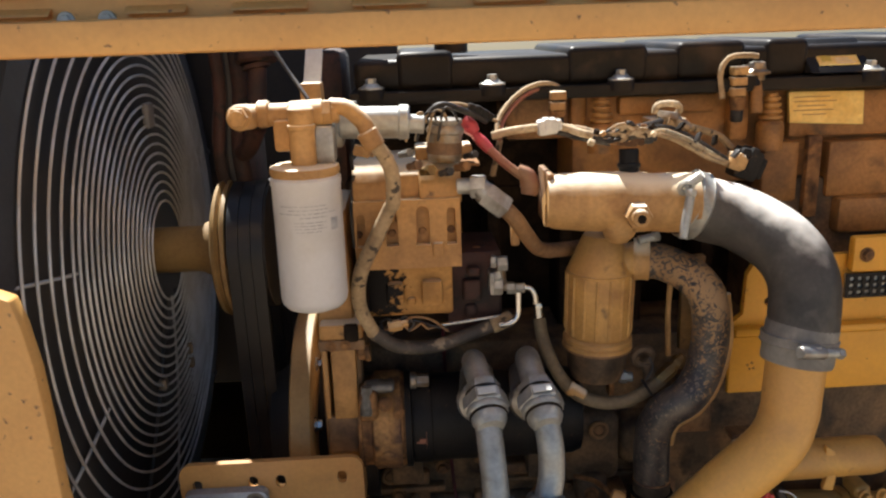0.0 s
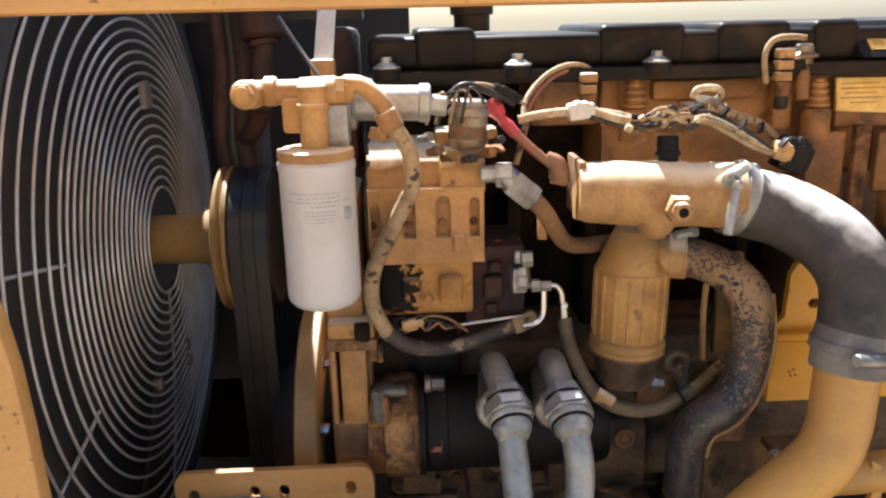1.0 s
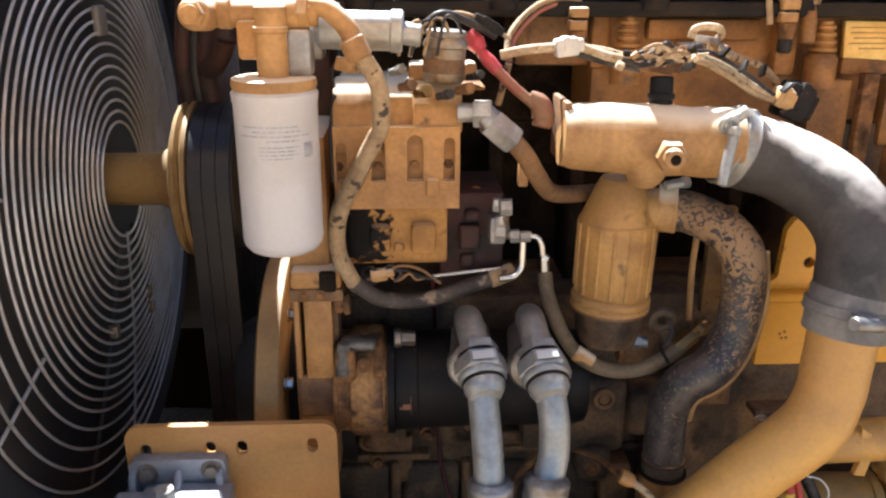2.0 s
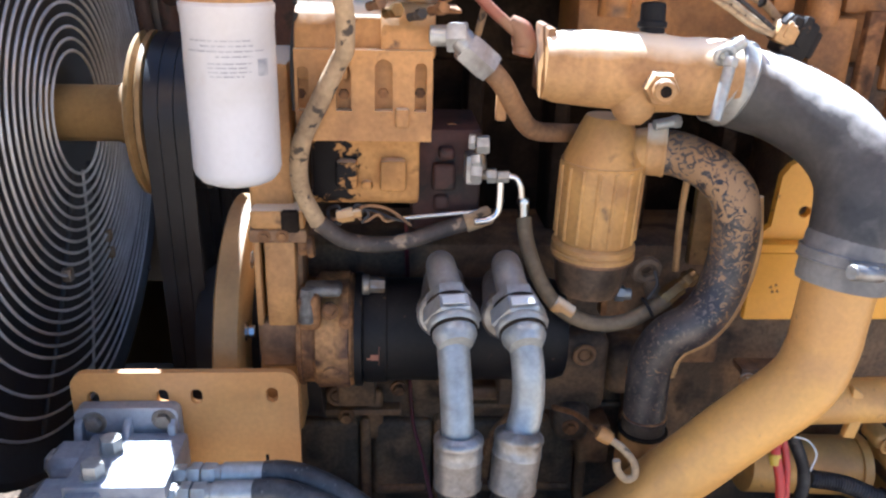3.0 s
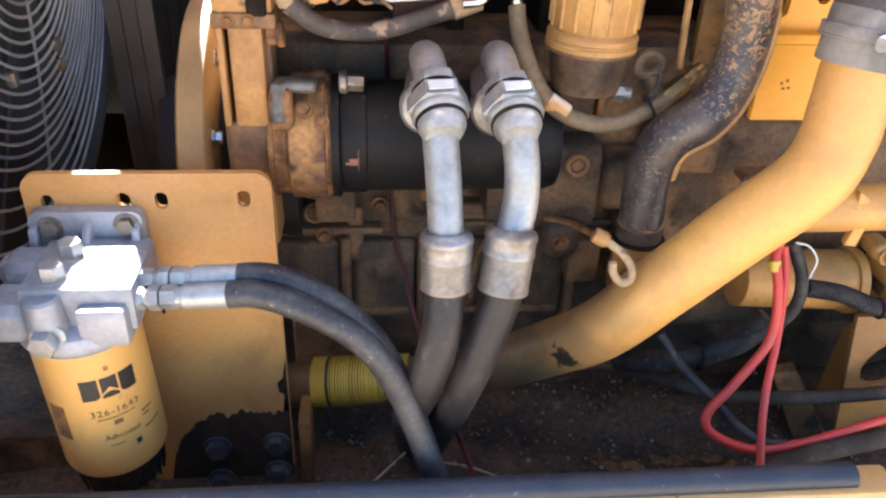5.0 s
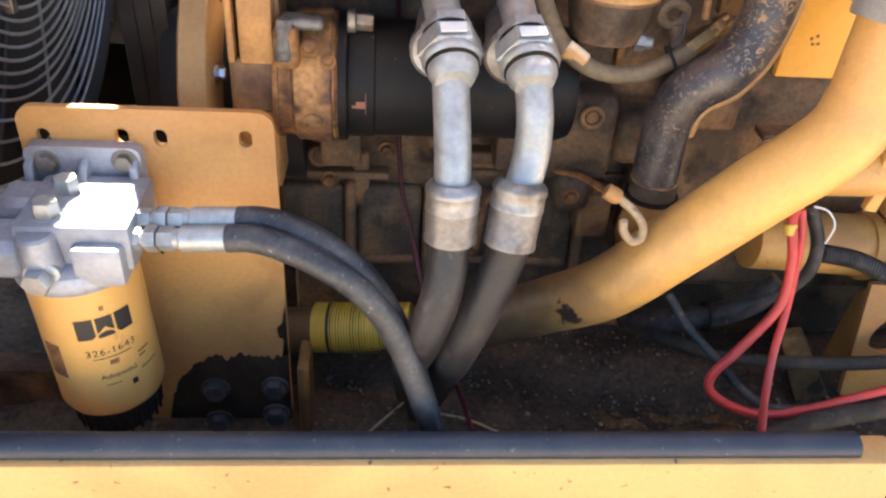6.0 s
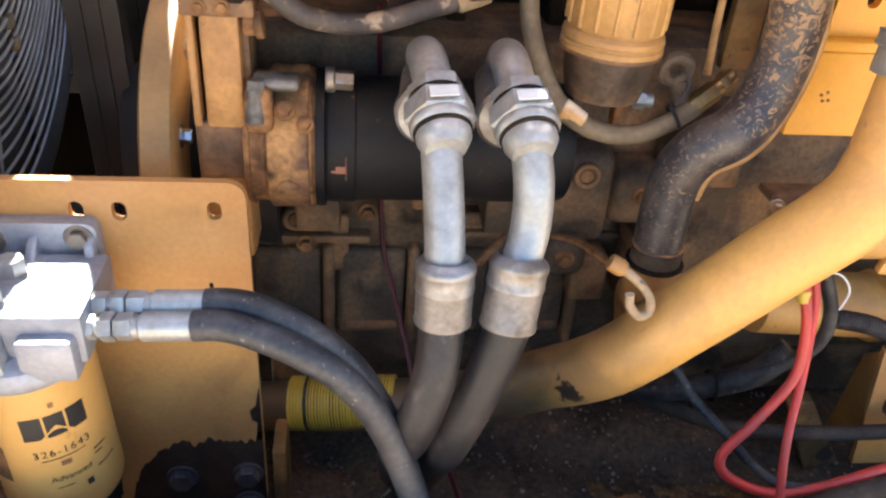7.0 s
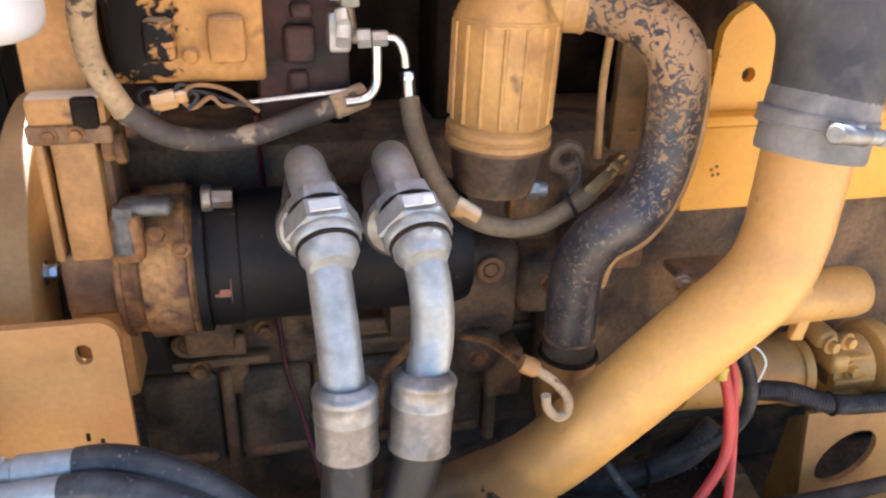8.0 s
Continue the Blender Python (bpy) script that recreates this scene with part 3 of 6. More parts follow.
for deg, r in ((246, 0.30), (288, 0.29), (288, 0.335)):
    d = Vector((0, math.cos(radians(deg)), math.sin(radians(deg))))
    q = c + d * r + Vector((-0.517 - 0.045 * (r / 0.594) ** 2, 0, 0))
    part("clamp", box(q - Vector((0.008, 0.010, 0.013)), q + Vector((0.010, 0.010, 0.013)), 0.004), "steel", guard, "dull steel rod clamp")
for deg in (170, 208):
    d = Vector((0, math.cos(radians(deg)), math.sin(radians(deg))))
    part("rod", tube([c + d * r + Vector((-0.521 - 0.045 * (r / 0.594) ** 2, 0, 0)) for r in (0.43, 0.50, 0.56, 0.66)], 0.0032, 8, 4), "wire", guard)
part("tab", box((-0.53, FY - 0.02, FZ + 0.275), (-0.515, FY + 0.025, FZ + 0.33), 0.006), "grey", guard)

# fan drive: shaft, flange and belt pulley
drive = thing("fan_drive", (-0.40, FY, FZ), "dusty yellow fan drive shaft with belt pulley", "fan drive")
part("shaft", lathe((-0.70, FY, FZ), (1, 0, 0), [(0, 0.052), (0.26, 0.052), (0.275, 0.060), (0.31, 0.066), (0.33, 0.10)], 40), "rim", drive)
part("flange", lathe((-0.392, FY, FZ), (1, 0, 0), [(0, 0.06), (0.0, 0.135), (0.006, 0.150), (0.014, 0.153), (0.02, 0.142), (0.026, 0.153), (0.034, 0.153), (0.036, 0.06)], 64), "rim", drive)
part("pulley", lathe((-0.354, FY, FZ), (1, 0, 0), [(0, 0.05), (0, 0.138), (0.079, 0.138), (0.079, 0.05)], 48), "shroud", drive)
CRANK = (-0.21, 1.831, 1.286)


BELT_LOW = (1.945, 1.10)   # the axis of the lower belt pulley


def belt(x, width, r1, r2, thick):
    c1, c2 = Vector((0, FY, FZ)), Vector((0, *BELT_LOW))
    bm = bmesh.new()
    up = (c1 - c2).normalized()
    side = Vector((0, up.z, -up.y))
    rows_ = []
    for c, r, a0 in ((c1, r1, 0), (c2, r2, 180)):
        for k in range(25):
            a = radians(a0 + 180 * k / 24)
            d = side * math.cos(a) + up * math.sin(a)
            rows_.append([bm.verts.new(c + d * (r + h) + Vector((x + w, 0, 0))) for h, w in ((0, 0), (thick, 0), (thick, width), (0, width))])
    for p, q in zip(rows_, rows_[1:] + rows_[:1]):
        for k in range(4):
            m = (k + 1) % 4
            bm.faces.new((p[k], q[k], q[m], p[m]))
    return bm


for i in range(3):
    x = -0.353 + 0.0255 * i
    strap_ = thing("drive_belt", (x + 0.016, FY, FZ), "black rubber fan drive belt", "belt", "fan belts")
    part("inner_band", belt(x + 0.002, 0.0205, 0.139, 0.150, 0.008), "belt", strap_)
    part("outer_cover", belt(x, 0.0240, 0.1465, 0.1575, 0.0035), "belt", strap_)

crank = thing("crank_pulley", CRANK, "yellow crankshaft damper pulley", "pulley")
part("rim", lathe((-0.228, CRANK[1], CRANK[2]), (1, 0, 0), [(0, 0.17), (0, 0.262), (0.004, 0.268), (0.042, 0.268), (0.046, 0.262), (0.046, 0.17)], 72), "rim", crank)
part("hub", lathe((-0.36, CRANK[1], CRANK[2]), (1, 0, 0), [(0.07, 0.05), (0.07, 0.120), (0.12, 0.150), (0.30, 0.172)], 48), "shroud", crank)
lowpul = thing("belt_pulley", (-0.315, *BELT_LOW), "dark lower pulley of the fan belts", "pulley")
part("drum", lathe((-0.356, *BELT_LOW), (1, 0, 0), [(0, 0.05), (0, 0.149), (0.084, 0.149), (0.084, 0.06), (0.20, 0.06)], 48), "shroud", lowpul)
for i in range(10):
    a = radians(36 * i + 10)
    # Bright metal imitates sunlit glints; no sun reaches these bolts.
    part("bolt", bolt_head((-0.182, CRANK[1] + 0.215 * math.cos(a), CRANK[2] + 0.215 * math.sin(a)), (1, 0, 0), 0.011, 0.016), "chrome", crank, "pulley bolt, bright steel in place of sun glints")

# ---- engine ----
engine = thing("engine", (0.5, 1.95, 0.7), "yellow diesel engine, greasy and dusty", "engine")
part("block", box((-0.11, 1.752, 0.95), (1.6, 2.4, 1.50), 0.02), "block", engine, "oily dark engine block")
# Recess and webs are coloured near-black to stand in for deep shade.
part("upper_block", box((-0.11, 1.95, 1.495), (0.80, 2.4, 1.83), 0.01), "tar_void", engine, "recess of the block, its shade painted near-black")
part("upper_block", box((0.80, 1.752, 1.495), (1.6, 2.4, 1.83), 0.01), "block", engine)
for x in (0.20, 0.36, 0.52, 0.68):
    part("web", box((x, 1.83, 1.49), (x + 0.03, 1.96, 1.82), 0.008), "tar_void", engine)
part("crankcase_ledge", box((-0.12, 1.726, 1.150), (0.085, 1.76, 1.166), 0.006), "grimy", engine)
part("crankcase_ledge", box((0.20, 1.740, 1.156), (0.62, 1.76, 1.168), 0.005), "block", engine)
CZ = 1.145
for x in (-0.115, 0.030, 0.175, 0.320):
    part("side_cover", box((x, 1.734, CZ - 0.19), (x + 0.118, 1.76, CZ - 0.012), 0.014, 3), "block", engine)
    part("cover_lip", box((x + 0.012, 1.728, CZ - 0.178), (x + 0.106, 1.74, CZ - 0.160), 0.006, 2), "grimy", engine)
    part("rib", box((x + 0.121, 1.728, CZ - 0.21), (x + 0.141, 1.76, CZ - 0.004), 0.009, 3), "grimy", engine)
for p in ((-0.036, 1.722, 1.200), (0.418, 1.674, 1.312)):
    part("core_plug", join(torus(p, (0, 1, 0), 0.017, 0.005, 24, 8), rod((p[0], p[1] - 0.002, p[2]), (p[0], p[1] + 0.03, p[2]), 0.011)), "grimy", engine, "grimy round core plug")
# cast bosses low on the block
for lo, hi in (((0.345, 1.68, 1.18), (0.47, 1.77, 1.345)), ((0.37, 1.655, 1.13), (0.44, 1.73, 1.21)), ((0.47, 1.69, 1.21), (0.56, 1.77, 1.32)), ((0.30, 1.70, 1.33), (0.40, 1.77, 1.40))):
    part("boss", box(lo, hi, 0.024, 3), "block", engine)
for lo, hi in (((0.02, 1.735, 1.09), (0.05, 1.76, 1.20)), ((0.17, 1.72, 1.19), (0.30, 1.76, 1.215)), ((0.15, 1.70, 1.23), (0.21, 1.76, 1.29)), ((0.58, 1.66, 1.30), (0.66, 1.77, 1.42)), ((0.52, 1.68, 1.05), (0.60, 1.77, 1.19)), ((0.43, 1.69, 1.06), (0.49, 1.77, 1.15))):
    part("cast_rib", box(lo, hi, 0.008, 3), "grimy", engine)
for p in ((-0.02, 1.72, 1.155), (0.08, 1.722, 1.215), (0.21, 1.72, 1.155), (0.18, 1.70, 1.26), (0.36, 1.722, 1.155), (0.52, 1.69, 1.27), (0.40, 1.655, 1.17), (0.62, 1.66, 1.36), (0.56, 1.68, 1.12)):
    part("bolt", bolt_head(p, (0, -1, 0), 0.011, 0.012), "rust", engine, "rusty hexagon bolt")
part("oil_line", tube([(0.30, 1.70, 1.40), (0.33, 1.685, 1.30), (0.31, 1.69, 1.20), (0.26, 1.70, 1.12), (0.25, 1.72, 1.0)], 0.008, 12), "rust", engine)
part("oil_pan", box((-0.1, 1.79, 0.62), (1.6, 2.35, 0.96), 0.02), "block", engine)
HXA, HXB = 0.239, 0.377
part("cylinder_head", box((HXB, 1.785, 1.82), (1.6, 2.25, 2.024), 0.01), "head", engine, "greasy orange cylinder head")
part("head_corner", box((HXA, 1.79, 1.927), (HXB, 2.25, 2.024), 0.01), "grimy", engine)
# Near-black colour replaces the shade inside the gear case.
part("gear_case", box((-0.06, 1.94, 1.80), (HXB + 0.01, 2.25, 2.02), 0.01), "tar_void", engine, "gear case recess, its shade painted near-black")
for p0, p1 in (((0.469, 1.765, 1.973), (0.672, 1.765, 2.011)), ((0.371, 1.770, 1.924), (0.405, 1.770, 2.026)), ((0.698, 1.755, 1.913), (0.738, 1.755, 2.015)), ((0.769, 1.745, 1.781), (0.846, 1.745, 1.908)), ((0.905, 1.740, 1.788), (1.061, 1.740, 1.906)), ((0.828, 1.765, 1.912), (1.064, 1.765, 2.007))):
    part("casting_pad", box((p0[0], p0[1], p0[2]), (p1[0], 1.80, p1[2]), 0.008), "head", engine)
part("lower_casting", box((0.926, 1.720, 1.712), (1.6, 1.80, 1.789), 0.012), "head", engine)
part("gasket_strip", box((0.855, 1.730, 1.750), (0.884, 1.75, 1.920), 0.003), "rust", engine, "rust-speckled gasket strip")

RY, RZ = 1.733, 2.027    # the rocker cover's bolt line and the top of the head
rocker = thing("rocker_cover", (0.5, 1.9, RZ), "glossy black rocker cover with flange bolts", "rocker cover")
part("flange", box((-0.075, RY - 0.014, RZ - 0.012), (1.6, 2.25, RZ + 0.014), 0.006), "cover", rocker)
part("body", box((-0.065, RY + 0.020, RZ + 0.012), (1.6, 2.2, RZ + 0.074), 0.014, 3), "cover", rocker)
for p0, p1 in ((0.020, 0.133), (0.360, 0.522), (0.580, 0.720), (0.761, 0.850), (1.02, 1.18)):
    part("raised_pad", box((p0, RY + 0.014, RZ + 0.012), (p1, 2.17, RZ + 0.088), 0.014, 3), "cover", rocker)
part("oil_cap", lathe((0.135, 1.86, RZ + 0.08), (0, 0, 1), [(0, 0.035), (0.03, 0.035), (0.032, 0.042), (0.055, 0.042), (0.06, 0.036), (0.06, 0)], 28), "cover", rocker, "black oil filler cap")
for x in (-0.031, 0.207, 0.463, 0.716, 0.97):
    part("boss", lathe((x, RY, RZ), (0, 0, 1), [(0, 0.028), (0.018, 0.027), (0.022, 0.024), (0.022, 0.0)], 28), "cover", rocker)
    part("bolt", join(hexrod((x, RY, RZ + 0.026), (x, RY, RZ + 0.040), 0.0105), lathe((x, RY, RZ + 0.018), (0, 0, 1), [(0, 0.020), (0.002, 0.0255), (0.005, 0.0255), (0.007, 0.018), (0.012, 0.0135)], 28)), "zinc", rocker, "zinc flange bolt")
LX = 0.843
hump = part("label_ramp", slab([(LX, RY - 0.015, RZ + 0.018), (LX, RY + 0.06, RZ + 0.084), (LX, RY + 0.12, RZ + 0.084), (LX, RY + 0.12, RZ + 0.018)], (1, 0, 0), 0.125, 0.004), "black", rocker)
ramp_n = Vector((0, -0.066, 0.075)).normalized()
RAMP = Vector((LX, RY - 0.015, RZ + 0.018))


def on_ramp(x0, x1, s0, s1, lift):
    w = Vector((0, 0.075, 0.066)).normalized()
    return slab([RAMP + Vector((x, 0, 0)) + w * s for x, s in ((x0, s0), (x1, s0), (x1, s1), (x0, s1))], ramp_n, lift, 0)


tag = part("warning_label", on_ramp(0.022, 0.105, 0.022, 0.070, 0.0012), "id_plate", rocker, "small worn yellow warning label")
part("red_field", on_ramp(0.064, 0.101, 0.060, 0.067, 0.0018), "crimson", tag)
for k in range(3):
    part("line", on_ramp(0.058, 0.098 - 0.006 * k, 0.026 + 0.006 * k, 0.0285 + 0.006 * k, 0.0018), "tan", tag)
part("symbol", on_ramp(0.030, 0.050, 0.032, 0.058, 0.0018), "band", tag)
plate_id = thing("engine_data_plate", (0.901, 1.755, 1.974), "yellow engine data plate, worn unreadable", "data plate")
part("sheet", slab([(0.817, 1.755, 2.009), (0.975, 1.755, 2.006), (0.980, 1.755, 1.936), (0.823, 1.755, 1.945)], (0, 1, 0), 0.012, 0.002), "id_plate", plate_id)
DP = Vector((0.828, 1.754, 1.998))
for k, (a, w_) in enumerate(((0.0, 0.075), (0.0, 0.09), (0.008, 0.06), (0.0, 0.085), (0.02, 0.05))):
    part("line", box(DP + Vector((a, -0.0005, -0.002 - 0.009 * k)), DP + Vector((a + w_, 0.002, -0.009 * k)), 0), "tan", plate_id)

# ribbed injector bodies along the head
for c in (Vector((0.427, 1.739, 1.988)), Vector((0.774, 1.738, 1.981))):
    inj = thing("injector", c, "dusty tan injector body with ribbed top in the cylinder head", "injector", "injectors")
    ribs = [(-0.026, 0.012)]
    for k in range(4):
        z, r = -0.024 + 0.0125 * k, 0.0225 - 0.0018 * k
        ribs += [(z, r - 0.005), (z + 0.002, r), (z + 0.007, r), (z + 0.009, r - 0.005)]
    part("ribbed_top", lathe(c, (0, 0, 1), ribs + [(0.028, 0.011), (0.030, 0.0)], 24), "worn", inj)
    part("seat", lathe(c + Vector((0, 0, -0.085)), (0, 0, 1), [(0, 0.027), (0.052, 0.027), (0.059, 0.020), (0.059, 0.010)], 24), "head", inj)

# ---- filter with its head, top left of the engine ----
fuel = thing("fuel_filter", (-0.131, 1.42, 1.70), "white spin-on filter canister with printed label", "filter")
AX = Vector((0, 0, 1))
F0 = Vector((-0.132, 1.420, 1.714))
L = 1.940 - F0.z
part("canister", lathe(F0, AX, [(0, 0.0), (0, 0.038), (0.004, 0.047), (0.012, 0.0535), (0.02, 0.0555), (L - 0.02, 0.0555), (L - 0.014, 0.057), (L - 0.006, 0.057), (L, 0.052), (L, 0)], 56), "white", fuel)


def wrap(points_2d, foot, axis, radius, face, lift=0.0006):
    """Lay a flat outline of (around, up) metres on a cylinder, centred on the direction `face`."""
    w = Vector(axis).normalized()
    u = (Vector(face) - w * Vector(face).dot(w)).normalized()
    v = w.cross(u)
    out = []
    for s, t in points_2d:
        a = s / radius
        out.append(Vector(foot) + w * t + (u * math.cos(a) + v * math.sin(a)) * (radius + lift))
    return out


def strip(foot, axis, radius, face, s0, s1, t0, t1, n=8, lift=0.0006):
    bm = bmesh.new()
    lo = wrap([(s0 + (s1 - s0) * k / n, t0) for k in range(n + 1)], foot, axis, radius, face, lift)
    hi = wrap([(s0 + (s1 - s0) * k / n, t1) for k in range(n + 1)], foot, axis, radius, face, lift)
    a, b = [bm.verts.new(p) for p in lo], [bm.verts.new(p) for p in hi]
    for k in range(n):
        bm.faces.new((a[k], a[k + 1], b[k + 1], b[k]))
    return bm


random.seed(4)
FACE = Vector((0.1, -1, 0))
for row, (up_, a, b) in enumerate(((0.155, -0.045, 0.03), (0.149, -0.03, 0.035), (0.143, -0.05, 0.05), (0.137, -0.012, 0.032), (0.129, -0.022, 0.03), (0.124, -0.022, 0.024), (0.119, -0.022, 0.03), (0.114, -0.02, 0.02))):
    s = a
    while s < b:
        e = min(b, s + random.uniform(0.004, 0.014))
        part("print_bar", strip(F0, AX, 0.0555, FACE, s, e, up_ + 0.026, up_ + 0.0276, 4), "grime_ink", fuel)
        s = e + 0.002
part("print_block", strip(F0, AX, 0.0555, FACE, 0.038, 0.054, 0.140, 0.160, 4), "grime_ink", fuel)

TOP = F0 + AX * L
fhead = thing("pipe_manifold", TOP, "dusty tan cast manifold above the white filter", "manifold")
part("base", lathe(TOP, AX, [(-0.002, 0.054), (0.004, 0.0565), (0.012, 0.055), (0.014, 0.050), (0.014, 0.0)], 40), "tan", fhead)
part("column", join(rod(TOP + AX * 0.010, TOP + AX * 0.105, 0.0205), rod(TOP + AX * 0.070, TOP + AX * 0.078, 0.023)), "tan", fhead)
part("side_boss", box(TOP + Vector((0.012, 0.0, 0.012)), TOP + Vector((0.05, 0.05, 0.075)), 0.006), "zinc_dusty", fhead, "grey steel side boss")
part("side_boss", box(TOP + Vector((-0.045, 0.0, 0.035)), TOP + Vector((-0.012, 0.04, 0.085)), 0.006), "cast", fhead)
part("cross_pipe", join(rod((-0.217, 1.443, 2.032), (-0.073, 1.443, 2.033), 0.018), rod((-0.203, 1.443, 2.034), (-0.183, 1.443, 2.034), 0.0215), rod((-0.153, 1.442, 2.030), (-0.096, 1.443, 2.032), 0.0225)), "tan", fhead)
part("end_plug", join(rod((-0.218, 1.446, 2.030), (-0.224, 1.396, 2.034), 0.0205), hexrod((-0.223, 1.402, 2.033), (-0.2245, 1.386, 2.035), 0.0165), rod((-0.2243, 1.388, 2.035), (-0.2248, 1.383, 2.035), 0.011)), "tan", fhead, "dusty plug")
part("hose_elbow", join(hexrod((-0.105, 1.443, 2.033), (-0.082, 1.438, 2.034), 0.021), tube([(-0.086, 1.444, 2.042), (-0.061, 1.435, 2.039), (-0.037, 1.430, 2.018), (-0.025, 1.429, 1.995)], 0.0135), rod((-0.031, 1.429, 2.002), (-0.017, 1.428, 1.975), 0.0175)), "tan", fhead)
part("rear_block", box((-0.135, 1.503, 1.966), Vector((-0.074, 1.511, 2.020)) + Vector((0, 0.05, 0)), 0.006), "zinc_dusty", fhead)
part("bolt", bolt_head((-0.056, 1.494, 2.035), (0, 0, 1), 0.009, 0.01), "zinc", fhead)

sensor = thing("solenoid_valve", (0.002, 1.499, 2.002), "silver cylindrical solenoid with dark end cap", "solenoid")
part("barrel", rod((-0.079, 1.500, 2.009), (0.037, 1.499, 2.006), 0.027), "zinc", sensor)
part("collar", rod((0.020, 1.499, 2.007), (0.039, 1.499, 2.006), 0.0295), "zinc", sensor)
part("stem", rod((0.037, 1.499, 2.004), (0.065, 1.498, 2.001), 0.016), "zinc", sensor)
motor = thing("primer_motor", (0.103, 1.533, 1.967), "upright steel motor can with wires on its cap", "motor")
part("can", lathe((0.098, 1.528, 1.933), (0.05, 0, 1), [(0, 0.027), (0.004, 0.030), (0.048, 0.030), (0.05, 0.033), (0.056, 0.033), (0.066, 0.026), (0.068, 0.0)], 32), "steel", motor)
part("band", lathe((0.098, 1.528, 1.947), (0.05, 0, 1), [(0, 0.0302), (0, 0.0312), (0.02, 0.0312), (0.02, 0.0302)], 32), "grimy", motor, "grimy brown band")
for k, (dx, dy, dz, r_, m_) in enumerate(((-0.052, -0.020, -0.010, 0.009, "grimy"), (-0.030, -0.030, -0.018, 0.010, "brass"), (0.002, -0.032, -0.022, 0.008, "hose"), (0.030, -0.030, -0.014, 0.009, "rust"), (0.046, -0.020, 0.004, 0.007, "hose"), (-0.066, -0.010, 0.010, 0.008, "grime_steel"))):
    q = Vector((0.098, 1.528, 1.940)) + Vector((dx, dy, dz))
    part("base_nut", join(hexrod(q, q + Vector((0.006, -0.014, 0.004)), r_), rod(q + Vector((-0.012, 0.012, -0.004)), q, r_ * 0.7)), m_, motor)
part("cap_disc", lathe(Vector((0.098, 1.528, 1.933)) + Vector((0.003, 0, 0.064)), (0.05, 0, 1), [(0, 0.028), (0.004, 0.030), (0.009, 0.029), (0.011, 0.022), (0.011, 0)], 32), "zinc_dusty", motor, "grey steel cap disc")
for k in range(4):
    q = Vector((0.098, 1.528, 1.933)) + Vector((-0.03 + 0.018 * k, -0.02, 0.07))
    part("lead", tube([q, q + Vector((-0.008, -0.01, 0.018)), q + Vector((-0.024, -0.012, 0.004 + 0.006 * k)), q + Vector((-0.036, -0.01, -0.03))], 0.0024, 8), "hose" if k % 2 else "braid", motor)
part("bracket", box((0.047, 1.548, 1.932), Vector((0.149, 1.552, 1.957)) + Vector((0, 0.05, 0)), 0.005), "cast", motor)
part("base_plate", box((0.016, 1.566, 1.915), Vector((0.164, 1.567, 1.921)) + Vector((0, 0.1, 0)), 0.003), "rust", motor)

# ---- the orange housing beside the filter ----
housing = thing("front_housing", (0.03, 1.55, 1.62), "orange painted cast front housing, oil-stained low down", "engine housing")
HX0, HX1 = -0.067, 0.123
part("upper_body", slab([(HX0, 1.56, 1.925), (HX0, 1.522, 1.912), (HX0, 1.513, 1.80), (HX0, 1.517, 1.758), (HX0, 1.56, 1.737), (HX0, 1.74, 1.737), (HX0, 1.74, 1.925)], (1, 0, 0), HX1 - HX0, 0.006), "cast", housing)
LX0, LX1 = -0.053, 0.107
LZ0 = 1.633
part("lower_body", slab([(LX0, 1.545, 1.748), (LX0, 1.558, 1.735), (LX0, 1.560, LZ0 + 0.012), (LX0, 1.572, LZ0), (LX0, 1.74, LZ0), (LX0, 1.74, 1.748)], (1, 0, 0), LX1 - LX0, 0.006), "cast_oiled", housing)
part("seam", box((LX0 + 0.002, 1.5562, 1.7415), (LX1 - 0.002, 1.58, 1.7445), 0), "tar_void", housing)
def top_lug(x0, x1, z0):
    prof = [(1.506, z0), (1.504, 1.876), (1.509, 1.899), (1.522, 1.918), (1.542, 1.931), (1.575, 1.936), (1.60, 1.93), (1.60, z0)]
    part("top_lug", slab([(x0, y, z) for y, z in prof], (1, 0, 0), x1 - x0, 0.005), "cast", housing)


top_lug(HX0 + 0.002, HX0 + 0.074, 1.830)
top_lug(HX1 - 0.072, HX1 + 0.002, 1.860)
part("saddle", box((HX0 + 0.070, 1.522, 1.860), (HX1 - 0.066, 1.60, 1.906), 0.008, 3), "cast", housing)


def niche(x0, x1, z0, z1):
    r, c = (x1 - x0) / 2, (x0 + x1) / 2
    return [(x0, z0), (x1, z0)] + [(c + r * math.cos(radians(22.5 * k)), z1 - r + r * math.sin(radians(22.5 * k))) for k in range(9)]


part("face", sheet_with_holes([(HX0 + 0.002, 1.748), (HX1 - 0.002, 1.748), (HX1 - 0.002, 1.872), (HX0 + 0.002, 1.872)], [niche(HX0 + 0.006, -0.046, 1.790, 1.850), niche(-0.010, 0.011, 1.790, 1.853), niche(0.043, 0.067, 1.790, 1.860), niche(0.097, 0.1135, 1.790, 1.856)], 1.4985, 1.5165), "cast", housing, smooth=False)
part("nub", box((0.071, 1.489, 1.768), (0.090, 1.51, 1.795), 0.004), "cast", housing)
for p0, p1 in (((-0.017, 1.542, 1.662), (0.016, 1.542, 1.707)), ((0.048, 1.542, 1.659), (0.088, 1.542, 1.709)), ((0.020, 1.550, 1.657), (0.038, 1.550, 1.675))):
    part("pad", box(p0, (p1[0], 1.60, p1[2]), 0.008), "cast_oiled", housing)
